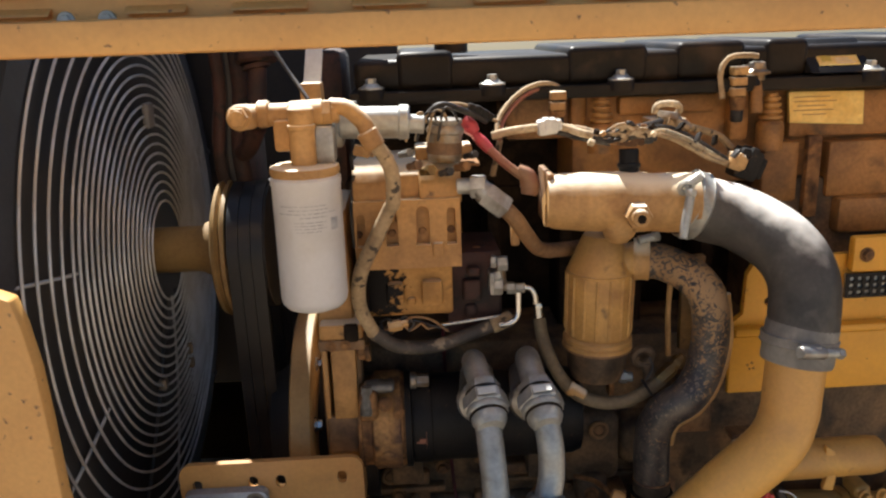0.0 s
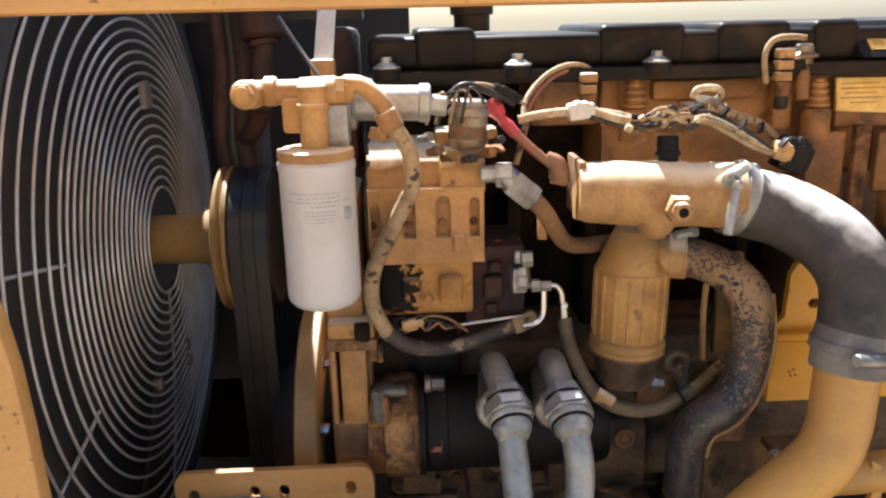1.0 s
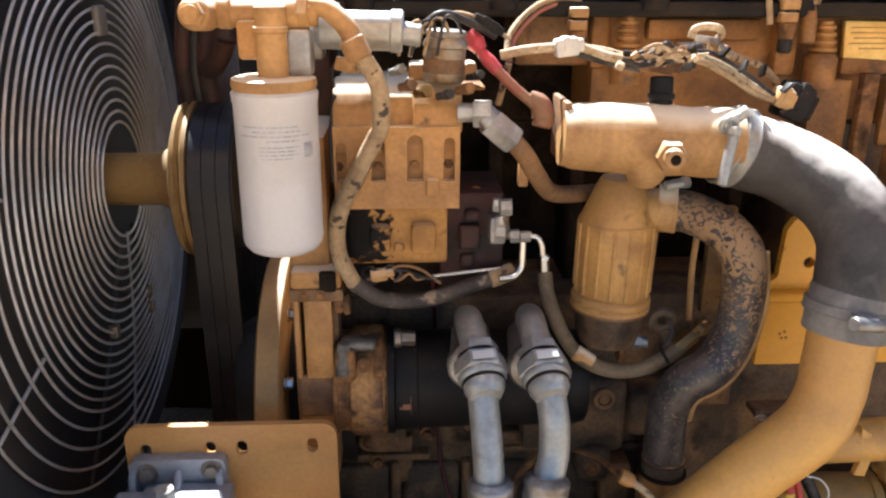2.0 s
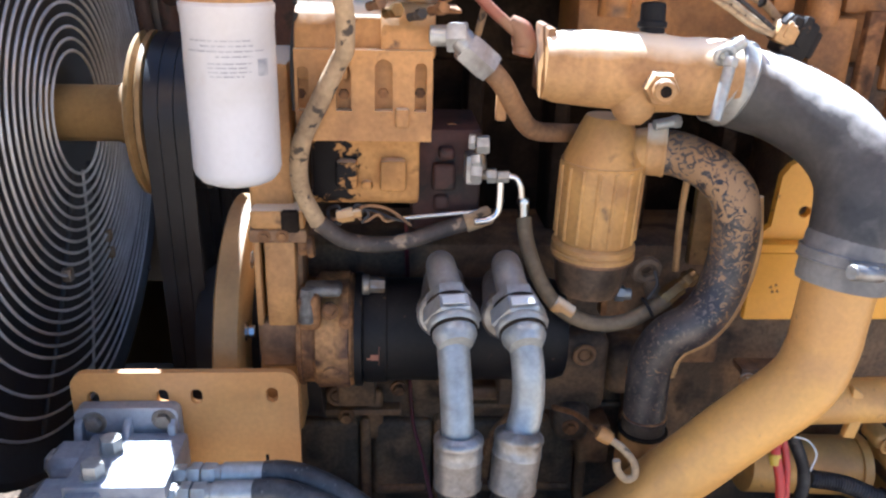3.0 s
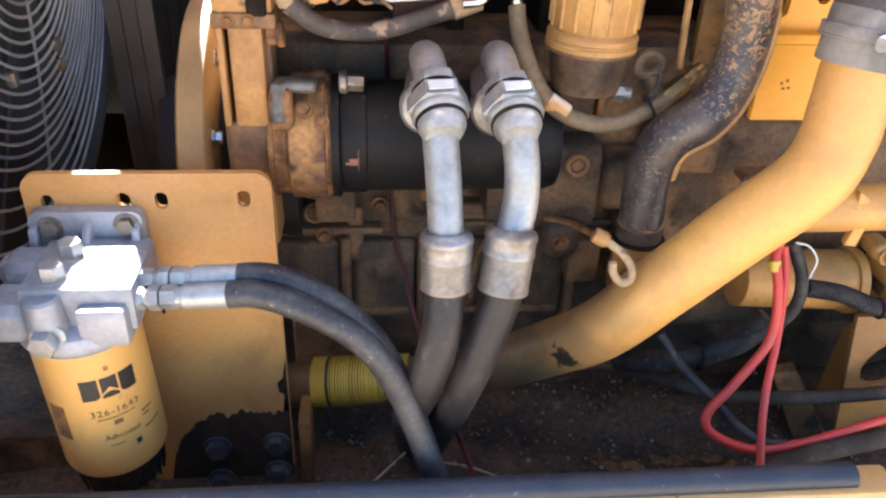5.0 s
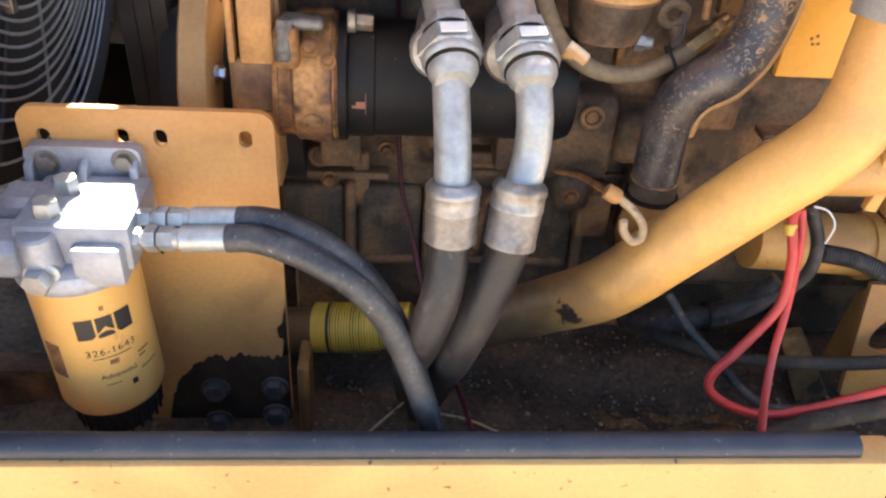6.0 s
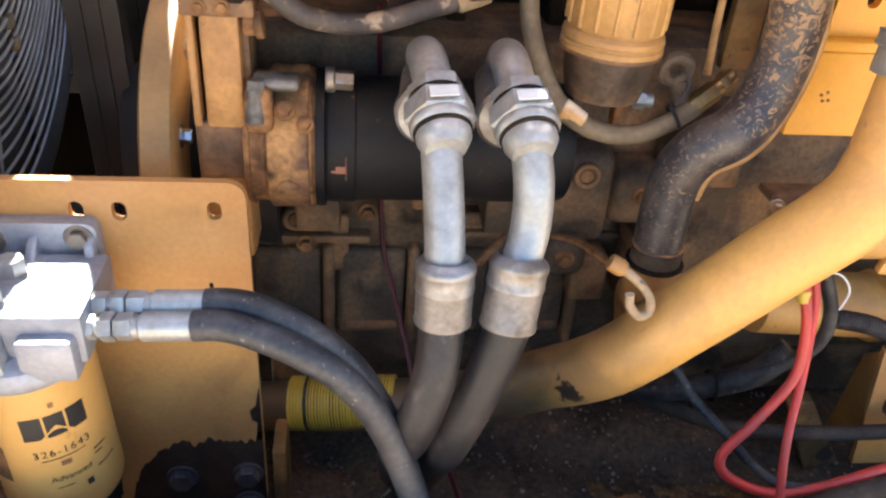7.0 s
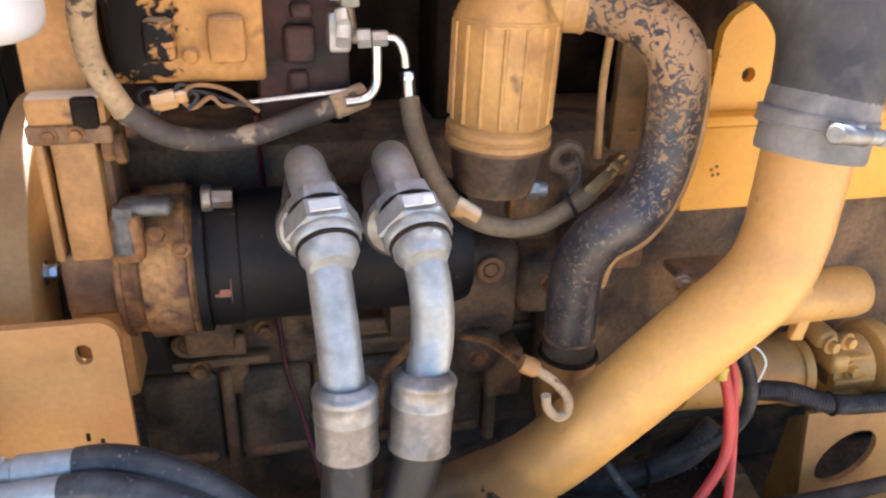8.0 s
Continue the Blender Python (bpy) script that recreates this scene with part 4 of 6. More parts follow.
part("left_web", slab([(HX0 + 0.01, 1.56, 1.75), (HX0 + 0.01, 1.60, 1.60), (HX0 + 0.01, 1.74, 1.60), (HX0 + 0.01, 1.74, 1.75)], (1, 0, 0), 0.08, 0.005), "tar_void", housing, "black oil-soaked web")
for p in ((-0.059, 1.517, 1.810), (0.000, 1.517, 1.810), (0.054, 1.517, 1.812), (0.105, 1.517, 1.813)):
    part("bolt", bolt_head(p, (0, -1, 0), 0.0075, 0.006), "rust", housing, "small rusty bolt")
part("rear_web", box((LX1 - 0.01, 1.62, 1.57), (LX1 + 0.10, 1.78, 1.74), 0.01), "maroon", housing, "dark red-brown rear flange")
for p0, p1 in (((0.129, 1.605, 1.642), (0.166, 1.605, 1.687)), ((0.138, 1.600, 1.694), (0.164, 1.600, 1.713)), ((0.132, 1.610, 1.607), (0.157, 1.610, 1.634))):
    part("rear_lug", box(p0, (p1[0], 1.66, p1[2]), 0.007, 3), "maroon", housing)
for p in ((0.161, 1.648, 1.730), (0.149, 1.643, 1.698)):
    part("rear_bolt", bolt_head(p, (0, -1, 0), 0.009, 0.008), "rust", housing)
part("front_plate", box((-0.155, 1.60, 1.20), (-0.085, 1.80, 1.84), 0.012), "cast", housing)

# steel union and brown pipe leaving the housing
union = thing("pipe_union", (0.153, 1.492, 1.895), "zinc hose union joining a dusty brown pipe", "pipe fitting")
part("stub", rod((0.117, 1.501, 1.892), (0.142, 1.496, 1.893), 0.014), "zinc", union)
part("nut", hexrod((0.140, 1.496, 1.891), (0.166, 1.491, 1.892), 0.021), "zinc", union)
part("elbow_nut", join(hexrod((0.162, 1.490, 1.882), (0.199, 1.495, 1.851), 0.0235), rod((0.154, 1.491, 1.892), (0.174, 1.488, 1.872), 0.018)), "zinc_dusty", union)
part("pipe", tube([(0.193, 1.496, 1.856), (0.219, 1.511, 1.827), (0.246, 1.545, 1.785), (0.275, 1.580, 1.750), (0.322, 1.618, 1.736), (0.391, 1.697, 1.719)], 0.0145), "grimy", union)
part("bracket", box((0.215, 1.533, 1.771), Vector((0.230, 1.539, 1.811)) + Vector((0, 0.01, 0)), 0.003), "cast", union)

# braided hose looping from the filter head below the housing
loop = thing("braided_hose", (-0.066, 1.522, 1.700), "dusty brown braided hose looping below the housing", "hose")
LOOP = [(-0.028, 1.429, 1.995), (0.004, 1.443, 1.941), (0.006, 1.459, 1.881), (-0.003, 1.471, 1.860), (-0.030, 1.478, 1.806), (-0.059, 1.498, 1.743), (-0.066, 1.527, 1.673), (-0.045, 1.548, 1.610), (0.001, 1.562, 1.575), (0.072, 1.581, 1.565), (0.144, 1.594, 1.582), (0.208, 1.607, 1.599)]
part("upper_run", tube(LOOP[:8], [0.0125, 0.0125, 0.0125, 0.0125, 0.0135, 0.0135, 0.013, 0.013]), "braid", loop)
part("lower_run", tube(LOOP[7:], 0.0132), "braid_dark", loop, "oily dark lower run")
part("end_sleeve", rod((0.182, 1.601, 1.591), (0.224, 1.610, 1.604), 0.0155), "braid", loop)
part("bent_pipe", tube([(0.193, 1.560, 1.609), (0.216, 1.562, 1.612), (0.229, 1.565, 1.625), (0.231, 1.567, 1.649), (0.231, 1.568, 1.673)], 0.0060, 10), "chrome", loop, "bright bent steel pipe")

# little steel fittings and the second, thinner hose
sense = thing("sensor_hose", (0.277, 1.619, 1.610), "thin dusty hose with bright steel end fittings", "hose")
part("manifold", box((0.179, 1.585, 1.659), (0.205, 1.625, 1.706), 0.005), "zinc_dusty", sense, "dusty steel fitting block")
for p, q, r in (((0.182, 1.580, 1.730), (0.192, 1.578, 1.730), 0.012), ((0.194, 1.580, 1.725), (0.213, 1.578, 1.726), 0.0145), ((0.188, 1.575, 1.700), (0.201, 1.572, 1.703), 0.0125), ((0.187, 1.575, 1.683), (0.203, 1.572, 1.682), 0.0155), ((0.210, 1.570, 1.679), (0.225, 1.568, 1.680), 0.0115), ((0.226, 1.566, 1.679), (0.243, 1.565, 1.680), 0.0095)):
    part("hex_nut", hexrod(p, q, r), "zinc", sense, "bright hexagon nut")
part("stem", join(rod((0.199, 1.590, 1.721), (0.204, 1.590, 1.680), 0.009), rod((0.203, 1.580, 1.678), (0.245, 1.568, 1.680), 0.007)), "steel", sense)
part("bent_end", tube([(0.240, 1.567, 1.680), (0.253, 1.567, 1.678), (0.262, 1.567, 1.665), (0.265, 1.567, 1.646)], 0.0055, 10), "chrome", sense)
part("ferrule", join(rod((0.279, 1.631, 1.626), (0.281, 1.625, 1.589), 0.0098), hexrod((0.279, 1.631, 1.624), (0.279, 1.630, 1.615), 0.0115)), "chrome", sense)
part("hose", tube([(0.281, 1.626, 1.593), (0.286, 1.610, 1.555), (0.307, 1.586, 1.500), (0.338, 1.565, 1.460), (0.387, 1.556, 1.438), (0.441, 1.556, 1.438), (0.487, 1.559, 1.459), (0.513, 1.562, 1.478)], 0.0128), "tan_hose", sense)
part("sleeve", rod((0.329, 1.568, 1.468), (0.359, 1.561, 1.449), 0.0142), "tan", sense)
part("brass_end", join(hexrod((0.506, 1.562, 1.476), (0.535, 1.566, 1.500), 0.0145), rod((0.530, 1.565, 1.497), (0.558, 1.569, 1.521), 0.011), hexrod((0.541, 1.567, 1.506), (0.550, 1.568, 1.514), 0.0145)), "brass", sense, "dull brass end fitting")
ringc = thing("cable_clip", (0.477, 1.574, 1.521), "dark rubber-lined cable clip with tie strap", "clip")
part("loop", join(torus((0.477, 1.574, 1.523), (0, 1, 0.2), 0.017, 0.0085, 28, 8), rod((0.486, 1.577, 1.508), (0.501, 1.574, 1.455), 0.013)), "block", ringc)
part("strap", join(torus((0.483, 1.560, 1.462), (1, 0, 0.6), 0.0165, 0.003, 24, 6), tube([(0.476, 1.548, 1.483), (0.490, 1.552, 1.506), (0.486, 1.560, 1.527)], 0.0025, 6)), "hose", ringc)
stub = thing("steel_stub", (0.456, 1.625, 1.457), "short bright steel pipe stub", "pipe stub")
part("pipe", rod((0.388, 1.620, 1.464), (0.457, 1.600, 1.470), 0.008), "hose", stub, "black pipe run")
part("nut", join(hexrod((0.439, 1.603, 1.469), (0.454, 1.600, 1.469), 0.0135), rod((0.450, 1.600, 1.469), (0.465, 1.598, 1.469), 0.010)), "zinc", stub, "bright end nut")
part("clip", box((0.428, 1.637, 1.409), Vector((0.440, 1.643, 1.447)) + Vector((0, 0.02, 0)), 0.003), "rust", stub)

# thin steel rod and wire stubs under the housing
tie = thing("steel_rod", (0.145, 1.617, 1.601), "thin bright steel rod under the housing", "rod")
part("rod", rod((0.083, 1.583, 1.606), (0.207, 1.608, 1.610), 0.0042, 10), "chrome", tie)
plugs = thing("wire_plug", (0.003, 1.564, 1.618), "dusty wire plug with frayed leads", "connector")
part("plug", join(hexrod((-0.017, 1.564, 1.614), (0.008, 1.564, 1.619), 0.011), rod((0.003, 1.564, 1.618), (0.020, 1.565, 1.621), 0.007)), "tan", plugs)
for k, pts in enumerate(([(0.013, 1.565, 1.621), (0.029, 1.562, 1.633), (0.063, 1.561, 1.627), (0.096, 1.562, 1.601)], [(0.013, 1.564, 1.618), (0.033, 1.565, 1.625), (0.072, 1.563, 1.611), (0.093, 1.563, 1.608)], [(-0.014, 1.563, 1.612), (-0.036, 1.567, 1.605), (-0.063, 1.577, 1.605)], [(-0.009, 1.564, 1.618), (-0.016, 1.566, 1.630), (-0.031, 1.570, 1.623), (-0.026, 1.563, 1.607), (-0.010, 1.557, 1.605)], [(0.012, 1.564, 1.616), (0.026, 1.558, 1.609), (0.045, 1.559, 1.620), (0.058, 1.563, 1.608), (0.082, 1.569, 1.613)], [(0.003, 1.565, 1.621), (0.015, 1.567, 1.633), (0.031, 1.560, 1.621), (0.020, 1.557, 1.607)])):
    part("lead", tube(pts, 0.0026, 8), "grimy" if k % 2 == 0 else "hose", plugs)

# ---- thermostat housing, elbow hose and charge pipe ----
cool = thing("water_outlet", (0.399, 1.535, 1.846), "tan painted cast water outlet with brass plug", "pipe housing")
C0, C1 = Vector((0.297, 1.535, 1.850)), Vector((0.545, 1.528, 1.838))
cl = (C1 - C0).length
part("body", lathe(C0, C1 - C0, [(-0.02, 0.045), (0, 0.050), (0.05, 0.053), (cl * 0.55, 0.055), (cl * 0.7, 0.052), (cl * 0.8, 0.054), (cl, 0.054)], 40), "tan", cool)
part("flange", box((0.278, 1.515, 1.806), (0.290, 1.62, 1.904), 0.004), "grimy", cool)
part("neck", lathe((0.407, 1.517, 1.797), (0, 0, 1), [(-0.022, 0.016), (-0.012, 0.026), (0.0, 0.032), (0.03, 0.036)], 28), "tan", cool)
part("boss", join(lathe((0.430, 1.504, 1.832), (0.22, -1, -0.12), [(0, 0.026), (0.022, 0.024), (0.026, 0.02)], 28)), "tan", cool)
part("hex_plug", join(hexrod((0.428, 1.480, 1.834), (0.426, 1.454, 1.833), 0.0235), rod((0.427, 1.462, 1.833), (0.425, 1.439, 1.833), 0.0155)), "tan", cool, "dusty hexagon plug")
# A black disc stands in for the dark bore of the plug.
part("hole", rod((0.426, 1.443, 1.833), (0.425, 1.438, 1.833), 0.008), "tar_void", cool)
part("gooseneck", lathe((0.431, 1.543, 1.896), (0, 0, 1), [(-0.02, 0.028), (-0.004, 0.022), (0.002, 0.019)], 24), "tan", cool)
part("sensor", join(rod((0.430, 1.542, 1.893), (0.430, 1.549, 1.938), 0.0175), rod((0.430, 1.544, 1.904), (0.430, 1.545, 1.913), 0.0205)), "black", cool, "black sensor body")

ELB = [(0.532, 1.540, 1.836), (0.572, 1.540, 1.822), (0.629, 1.518, 1.806), (0.681, 1.462, 1.772), (0.704, 1.422, 1.722), (0.702, 1.403, 1.655), (0.694, 1.396, 1.598)]
elbow = thing("elbow_hose", (0.714, 1.435, 1.729), "large black rubber elbow hose, dust and painted sunlight on top", "hose")
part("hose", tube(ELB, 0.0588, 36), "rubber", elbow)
clamp("upper_clamp", (0.547, 1.538, 1.832), Vector(ELB[1]) - Vector(ELB[0]), 0.0592, 0.026, elbow, "zinc", ((0.499, 1.445, 1.794), (0.515, 1.462, 1.864)))
part("eye_bolt", join(torus((0.511, 1.474, 1.877), (0, 1, 0.3), 0.0105, 0.005, 24, 8), rod((0.509, 1.479, 1.877), (0.539, 1.482, 1.896), 0.0085)), "zinc", elbow, "clamp eye bolt")
part("cuff", lathe(Vector(ELB[-1]) - (Vector(ELB[-1]) - Vector(ELB[-2])).normalized() * 0.05, Vector(ELB[-1]) - Vector(ELB[-2]), [(0, 0.0588), (0.006, 0.0600), (0.066, 0.0602), (0.070, 0.0592), (0.070, 0.050)], 40), "cuff", elbow, "dusty grey hose cuff")
clamp("lower_clamp", (0.696, 1.400, 1.616), Vector(ELB[-1]) - Vector(ELB[-2]), 0.0605, 0.018, elbow, "cuff", ((0.666, 1.325, 1.624), (0.734, 1.345, 1.611)))
part("clamp_housing", join(rod((0.658, 1.322, 1.626), (0.707, 1.335, 1.617), 0.0105), box(Vector((0.666, 1.326, 1.613)), Vector((0.698, 1.326, 1.633)) + Vector((0, 0.02, 0)), 0.003)), "zinc_dusty", elbow, "dusty screw housing of the clamp")
CH = [(0.693, 1.396, 1.592), (0.688, 1.392, 1.520), (0.684, 1.390, 1.476), (0.657, 1.381, 1.423), (0.577, 1.381, 1.348), (0.490, 1.397, 1.247), (0.417, 1.432, 1.142), (0.341, 1.500, 1.048), (0.223, 1.560, 0.955), (0.083, 1.595, 0.911), (-0.069, 1.620, 0.889), (-0.245, 1.651, 0.857)]
charge = thing("charge_pipe", (0.578, 1.416, 1.291), "large yellow painted air pipe, chipped underneath", "pipe")
CR = [0.0500, 0.0495, 0.0495, 0.0500, 0.0495, 0.0490, 0.0485, 0.0465, 0.0440, 0.0425, 0.0420, 0.0420]
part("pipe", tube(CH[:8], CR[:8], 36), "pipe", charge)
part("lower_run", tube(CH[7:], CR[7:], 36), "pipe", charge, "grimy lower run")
BA, BB = Vector((-0.044, 1.614, 0.901)), Vector((0.132, 1.591, 0.922))
BL = (BB - BA).length
rib_profile = [(0, 0.040)]
for k in range(34):
    t0 = BL * (k + 0.5) / 34
    rib_profile += [(t0 - BL / 90, 0.0452), (t0 - BL / 160, 0.0464), (t0 + BL / 160, 0.0464), (t0 + BL / 90, 0.0452)]
bandp = part("band", lathe(BA, BB - BA, rib_profile + [(BL, 0.040)], 32), "band", charge, "ribbed yellow sleeve, blackened in its grooves")
random.seed(6)
for t0, w_ in [(0.028, 0.006)] + [(0.036 + 0.0052 * k, random.choice((0.0006, 0.0010, 0.0016))) for k in range(26)]:
    part("dirty_groove", lathe(BA + (BB - BA).normalized() * t0, BB - BA, [(0, 0.0440), (0, 0.0474 if w_ > 0.005 else 0.0461), (w_, 0.0474 if w_ > 0.005 else 0.0461), (w_, 0.0440)], 28), "ink" if w_ > 0.005 else "tar_void", bandp)

# hooked steel bracket by the pipe
hook = thing("dipstick_hook", (0.408, 1.393, 1.301), "small dusty steel hook on the pipe", "hook")
part("cap", lathe((0.377, 1.407, 1.329), (0.021, -0.006, -0.010), [(0, 0.006), (0, 0.0105), (0.004, 0.0115), (0.016, 0.0115), (0.022, 0.0095), (0.024, 0.005)], 20), "worn", hook, "dust-yellowed round cap")
part("hook", tube([(0.392, 1.402, 1.322), (0.415, 1.392, 1.307), (0.430, 1.383, 1.289), (0.431, 1.379, 1.270), (0.418, 1.378, 1.265), (0.405, 1.380, 1.279), (0.402, 1.382, 1.296)], 0.0060, 12), "braid", hook)
part("stem", tube([(0.347, 1.583, 1.260), (0.374, 1.526, 1.282), (0.380, 1.408, 1.325)], 0.005, 10), "rust", hook)

# ---- canister and the peeling S hose ----
can = thing("oil_canister", (0.389, 1.611, 1.624), "yellow ribbed metal canister under the water outlet", "canister")
K0, K1 = Vector((0.392, 1.600, 1.537)), Vector((0.397, 1.600, 1.768))
kl = (K1 - K0).length
part("body", lathe(K0, K1 - K0, [(0, 0.055), (0.0, 0.063), (0.006, 0.068), (0.013, 0.068), (0.015, 0.0655), (0.018, 0.0655), (0.020, 0.068), (0.026, 0.067), (0.031, 0.0605), (0.036, 0.0635), (kl * 0.68, 0.064), (kl * 0.72, 0.062), (kl * 0.95, 0.040), (kl, 0.034), (kl + 0.004, 0.0)], 44), "ochre", can)
u, v, w = frame_of(K1 - K0)
for k in range(16):
    a = 2 * math.pi * k / 16 + 0.1
    d = u * math.cos(a) + v * math.sin(a)
    part("rib", rod(K0 + w * 0.036 + d * 0.0635, K0 + w * kl * 0.67 + d * 0.0635, 0.0034, 8), "ochre", can)
part("rim_bead", torus(K0 + w * 0.004, w, 0.0655, 0.0035, 48, 8), "grimy", can, "grimy rolled bottom rim")
part("bead", torus(K0 + w * kl * 0.69, w, 0.0632, 0.0025, 48, 8), "ochre", can)
part("foot", lathe(K0 - w * 0.03, w, [(-0.03, 0.05), (0, 0.058), (0.03, 0.060)], 36), "block", can, "dark oily foot")
part("outlet", rod(K0 + w * kl * 0.74, Vector((0.477, 1.590, 1.717)), 0.036), "ochre", can)

SH = [(0.466, 1.590, 1.714), (0.506, 1.578, 1.714), (0.547, 1.534, 1.699), (0.572, 1.502, 1.664), (0.582, 1.504, 1.587), (0.566, 1.497, 1.514), (0.536, 1.488, 1.473), (0.499, 1.500, 1.438), (0.483, 1.513, 1.380), (0.484, 1.512, 1.255)]
shose = thing("coolant_hose", (0.585, 1.492, 1.611), "thick S-shaped rubber hose with peeling dusty paint", "hose")
part("hose", tube(SH, 0.0345, 32), "peel", shose)
part("mould_line", tube([Vector(p) + Vector(q) for p, q in zip(SH[3:9], ((0.031, -0.010, 0.010), (0.033, -0.010, -0.002), (0.031, -0.010, -0.012), (0.022, -0.012, -0.024), (0.022, -0.010, -0.024), (0.031, -0.012, -0.010)))], 0.0062, 10), "tan", shose)
part("mould_ring", torus(Vector(SH[8]).lerp(Vector(SH[9]), 0.72), Vector(SH[9]) - Vector(SH[8]), 0.0340, 0.0022, 40, 6), "rust_orange", shose)
part("end_band", lathe(Vector(SH[9]) + Vector((0, 0, 0.032)), (0, 0, -1), [(0, 0.034), (0.002, 0.0358), (0.026, 0.0360), (0.030, 0.0345)], 36), "brown_hose", shose, "dusty swollen hose end")
clamp("upper_clamp", (0.473, 1.591, 1.717), Vector(SH[1]) - Vector(SH[0]), 0.0365, 0.030, shose, "tan", ((0.460, 1.572, 1.760), (0.489, 1.577, 1.764)))
lowp = thing("coolant_pipe", (0.496, 1.512, 1.227), "dusty tan pipe end below the hose", "pipe")
part("pipe", tube([(0.484, 1.512, 1.264), (0.487, 1.517, 1.205), (0.498, 1.560, 1.165), (0.540, 1.630, 1.040)], 0.0385, 28), "worn", lowp)
part("rim", torus((0.484, 1.512, 1.262), (0, 0, 1), 0.0375, 0.004, 40, 8), "tar_void", lowp)

# ---- alternator ----
alt = thing("alternator", (0.099, 1.654, 1.382), "black alternator with rusty end bracket", "alternator")
A0, A1 = Vector((0.017, 1.653, 1.378)), Vector((0.365, 1.644, 1.385))
A1.y, A1.z = A0.y, A0.z
al = (A1 - A0).length
part("body", lathe(A0, A1 - A0, [(0, 0.0), (0, 0.088), (0.006, 0.092), (0.04, 0.092), (0.043, 0.089), (al - 0.02, 0.089), (al - 0.004, 0.084), (al, 0.05), (al, 0)], 48), "black", alt)
part("end_bracket", lathe(A0 - Vector((0.105, 0, 0)), (1, 0, 0), [(0, 0.05), (0.0, 0.094), (0.003, 0.096), (0.007, 0.096), (0.009, 0.0915), (0.026, 0.092), (0.029, 0.0955), (0.088, 0.0975), (0.092, 0.094), (0.102, 0.094), (0.102, 0.05)], 40), "rust", alt, "rusty cast end bracket")
part("dark_ring", lathe(A0 - Vector((0.012, 0, 0)), (1, 0, 0), [(0, 0.09), (0, 0.0985), (0.012, 0.0985), (0.014, 0.09)], 40), "black", alt, "black clamp ring")
part("middle_casting", lathe(A0 + Vector((-0.074, 0, 0)), (1, 0, 0), [(0, 0.09), (0, 0.0985), (0.003, 0.1005), (0.030, 0.0995), (0.032, 0.1010), (0.052, 0.1010), (0.054, 0.098), (0.054, 0.09)], 20), "rust_orange", alt, "rust-streaked orange casting")
for sx, a0 in ((-0.048, 200), (-0.046, 262), (-0.050, 320)):
    q = A0 + Vector((sx, 0.101 * math.cos(radians(a0)), 0.101 * math.sin(radians(a0))))
    part("pad", lathe(q, (0, math.cos(radians(a0)), math.sin(radians(a0))), [(-0.01, 0.016), (0.002, 0.015), (0.004, 0.011), (0.004, 0)], 12), "rust_orange", alt)
part("lug", box(A0 + Vector((-0.100, -0.102, 0.046)), A0 + Vector((-0.064, -0.03, 0.108)), 0.010, 3), "rust", alt)
part("terminal", join(rod(A0 + Vector((-0.086, -0.098, 0.060)), A0 + Vector((-0.084, -0.090, 0.106)), 0.0125), box(A0 + Vector((-0.090, -0.088, 0.098)), A0 + Vector((-0.030, -0.050, 0.116)), 0.008, 3), hexrod(A0 + Vector((-0.084, -0.092, 0.100)), A0 + Vector((-0.083, -0.090, 0.116)), 0.012)), "grime_steel", alt, "grimy grey terminal stud and strap")
for q, r in (((-0.050, -0.085, 0.075), 0.010), ((-0.024, -0.092, 0.058), 0.008)):
    part("small_bolt", bolt_head(A0 + Vector(q), (0, -0.8, 0.6), r, 0.009), "rust", alt)
part("bolt", join(hexrod((0.029, 1.618, 1.477), (0.055, 1.618, 1.476), 0.0135), rod((0.018, 1.618, 1.477), (0.031, 1.618, 1.477), 0.017)), "steel", alt, "steel through bolt")
part("mount_foot", box((A0.x - 0.05, 1.68, 1.20), (A0.x + 0.02, 1.78, A0.z), 0.008), "block", alt)
part("mount_foot", box((A1.x - 0.10, 1.68, 1.20), (A1.x - 0.03, 1.78, A0.z), 0.008), "block", alt)
CXA = 0.040 - A0.x
for s0, s1, t0, t1 in ((-0.030, -0.019, -0.008, 0.005), (-0.024, -0.020, -0.014, -0.008), (-0.044, -0.008, 0.0056, 0.0064)):
    part("chip", strip(A0, (1, 0, 0), 0.0923, (0, -1, -0.35), s0, s1, CXA + t0, CXA + t1, 3), "red_dusty", alt, "chipped paint mark")

arm = thing("alternator_bracket", (-0.115, 1.590, 1.429), "orange cast alternator bracket with tall slot", "bracket")
AZT, AZS = 1.429, 1.569
AXL, AXR = -0.149, -0.076
part("plate", box((AXL, 1.575, 1.345), (AXR + 0.004, 1.72, AZT), 0.010, 3), "grimy", arm, "grimy lower block")
part("back_strap", box((AXL + 0.004, 1.600, AZT - 0.01), (AXR, 1.66, AZS + 0.01), 0.004), "grimy", arm)
part("upright", box((-0.132, 1.572, AZT - 0.006), (-0.084, 1.62, AZS + 0.004), 0.005), "cast", arm)
part("edge_rail", box((AXL, 1.575, AZT - 0.006), (-0.139, 1.62, AZS + 0.004), 0.003), "cast", arm)
part("seam_plate", box((AXL - 0.004, 1.566, AZS), (-0.064, 1.64, 1.591), 0.004), "grimy", arm)
part("cap_block", box((AXL - 0.002, 1.570, 1.587), (-0.067, 1.64, 1.622), 0.008), "cast", arm)
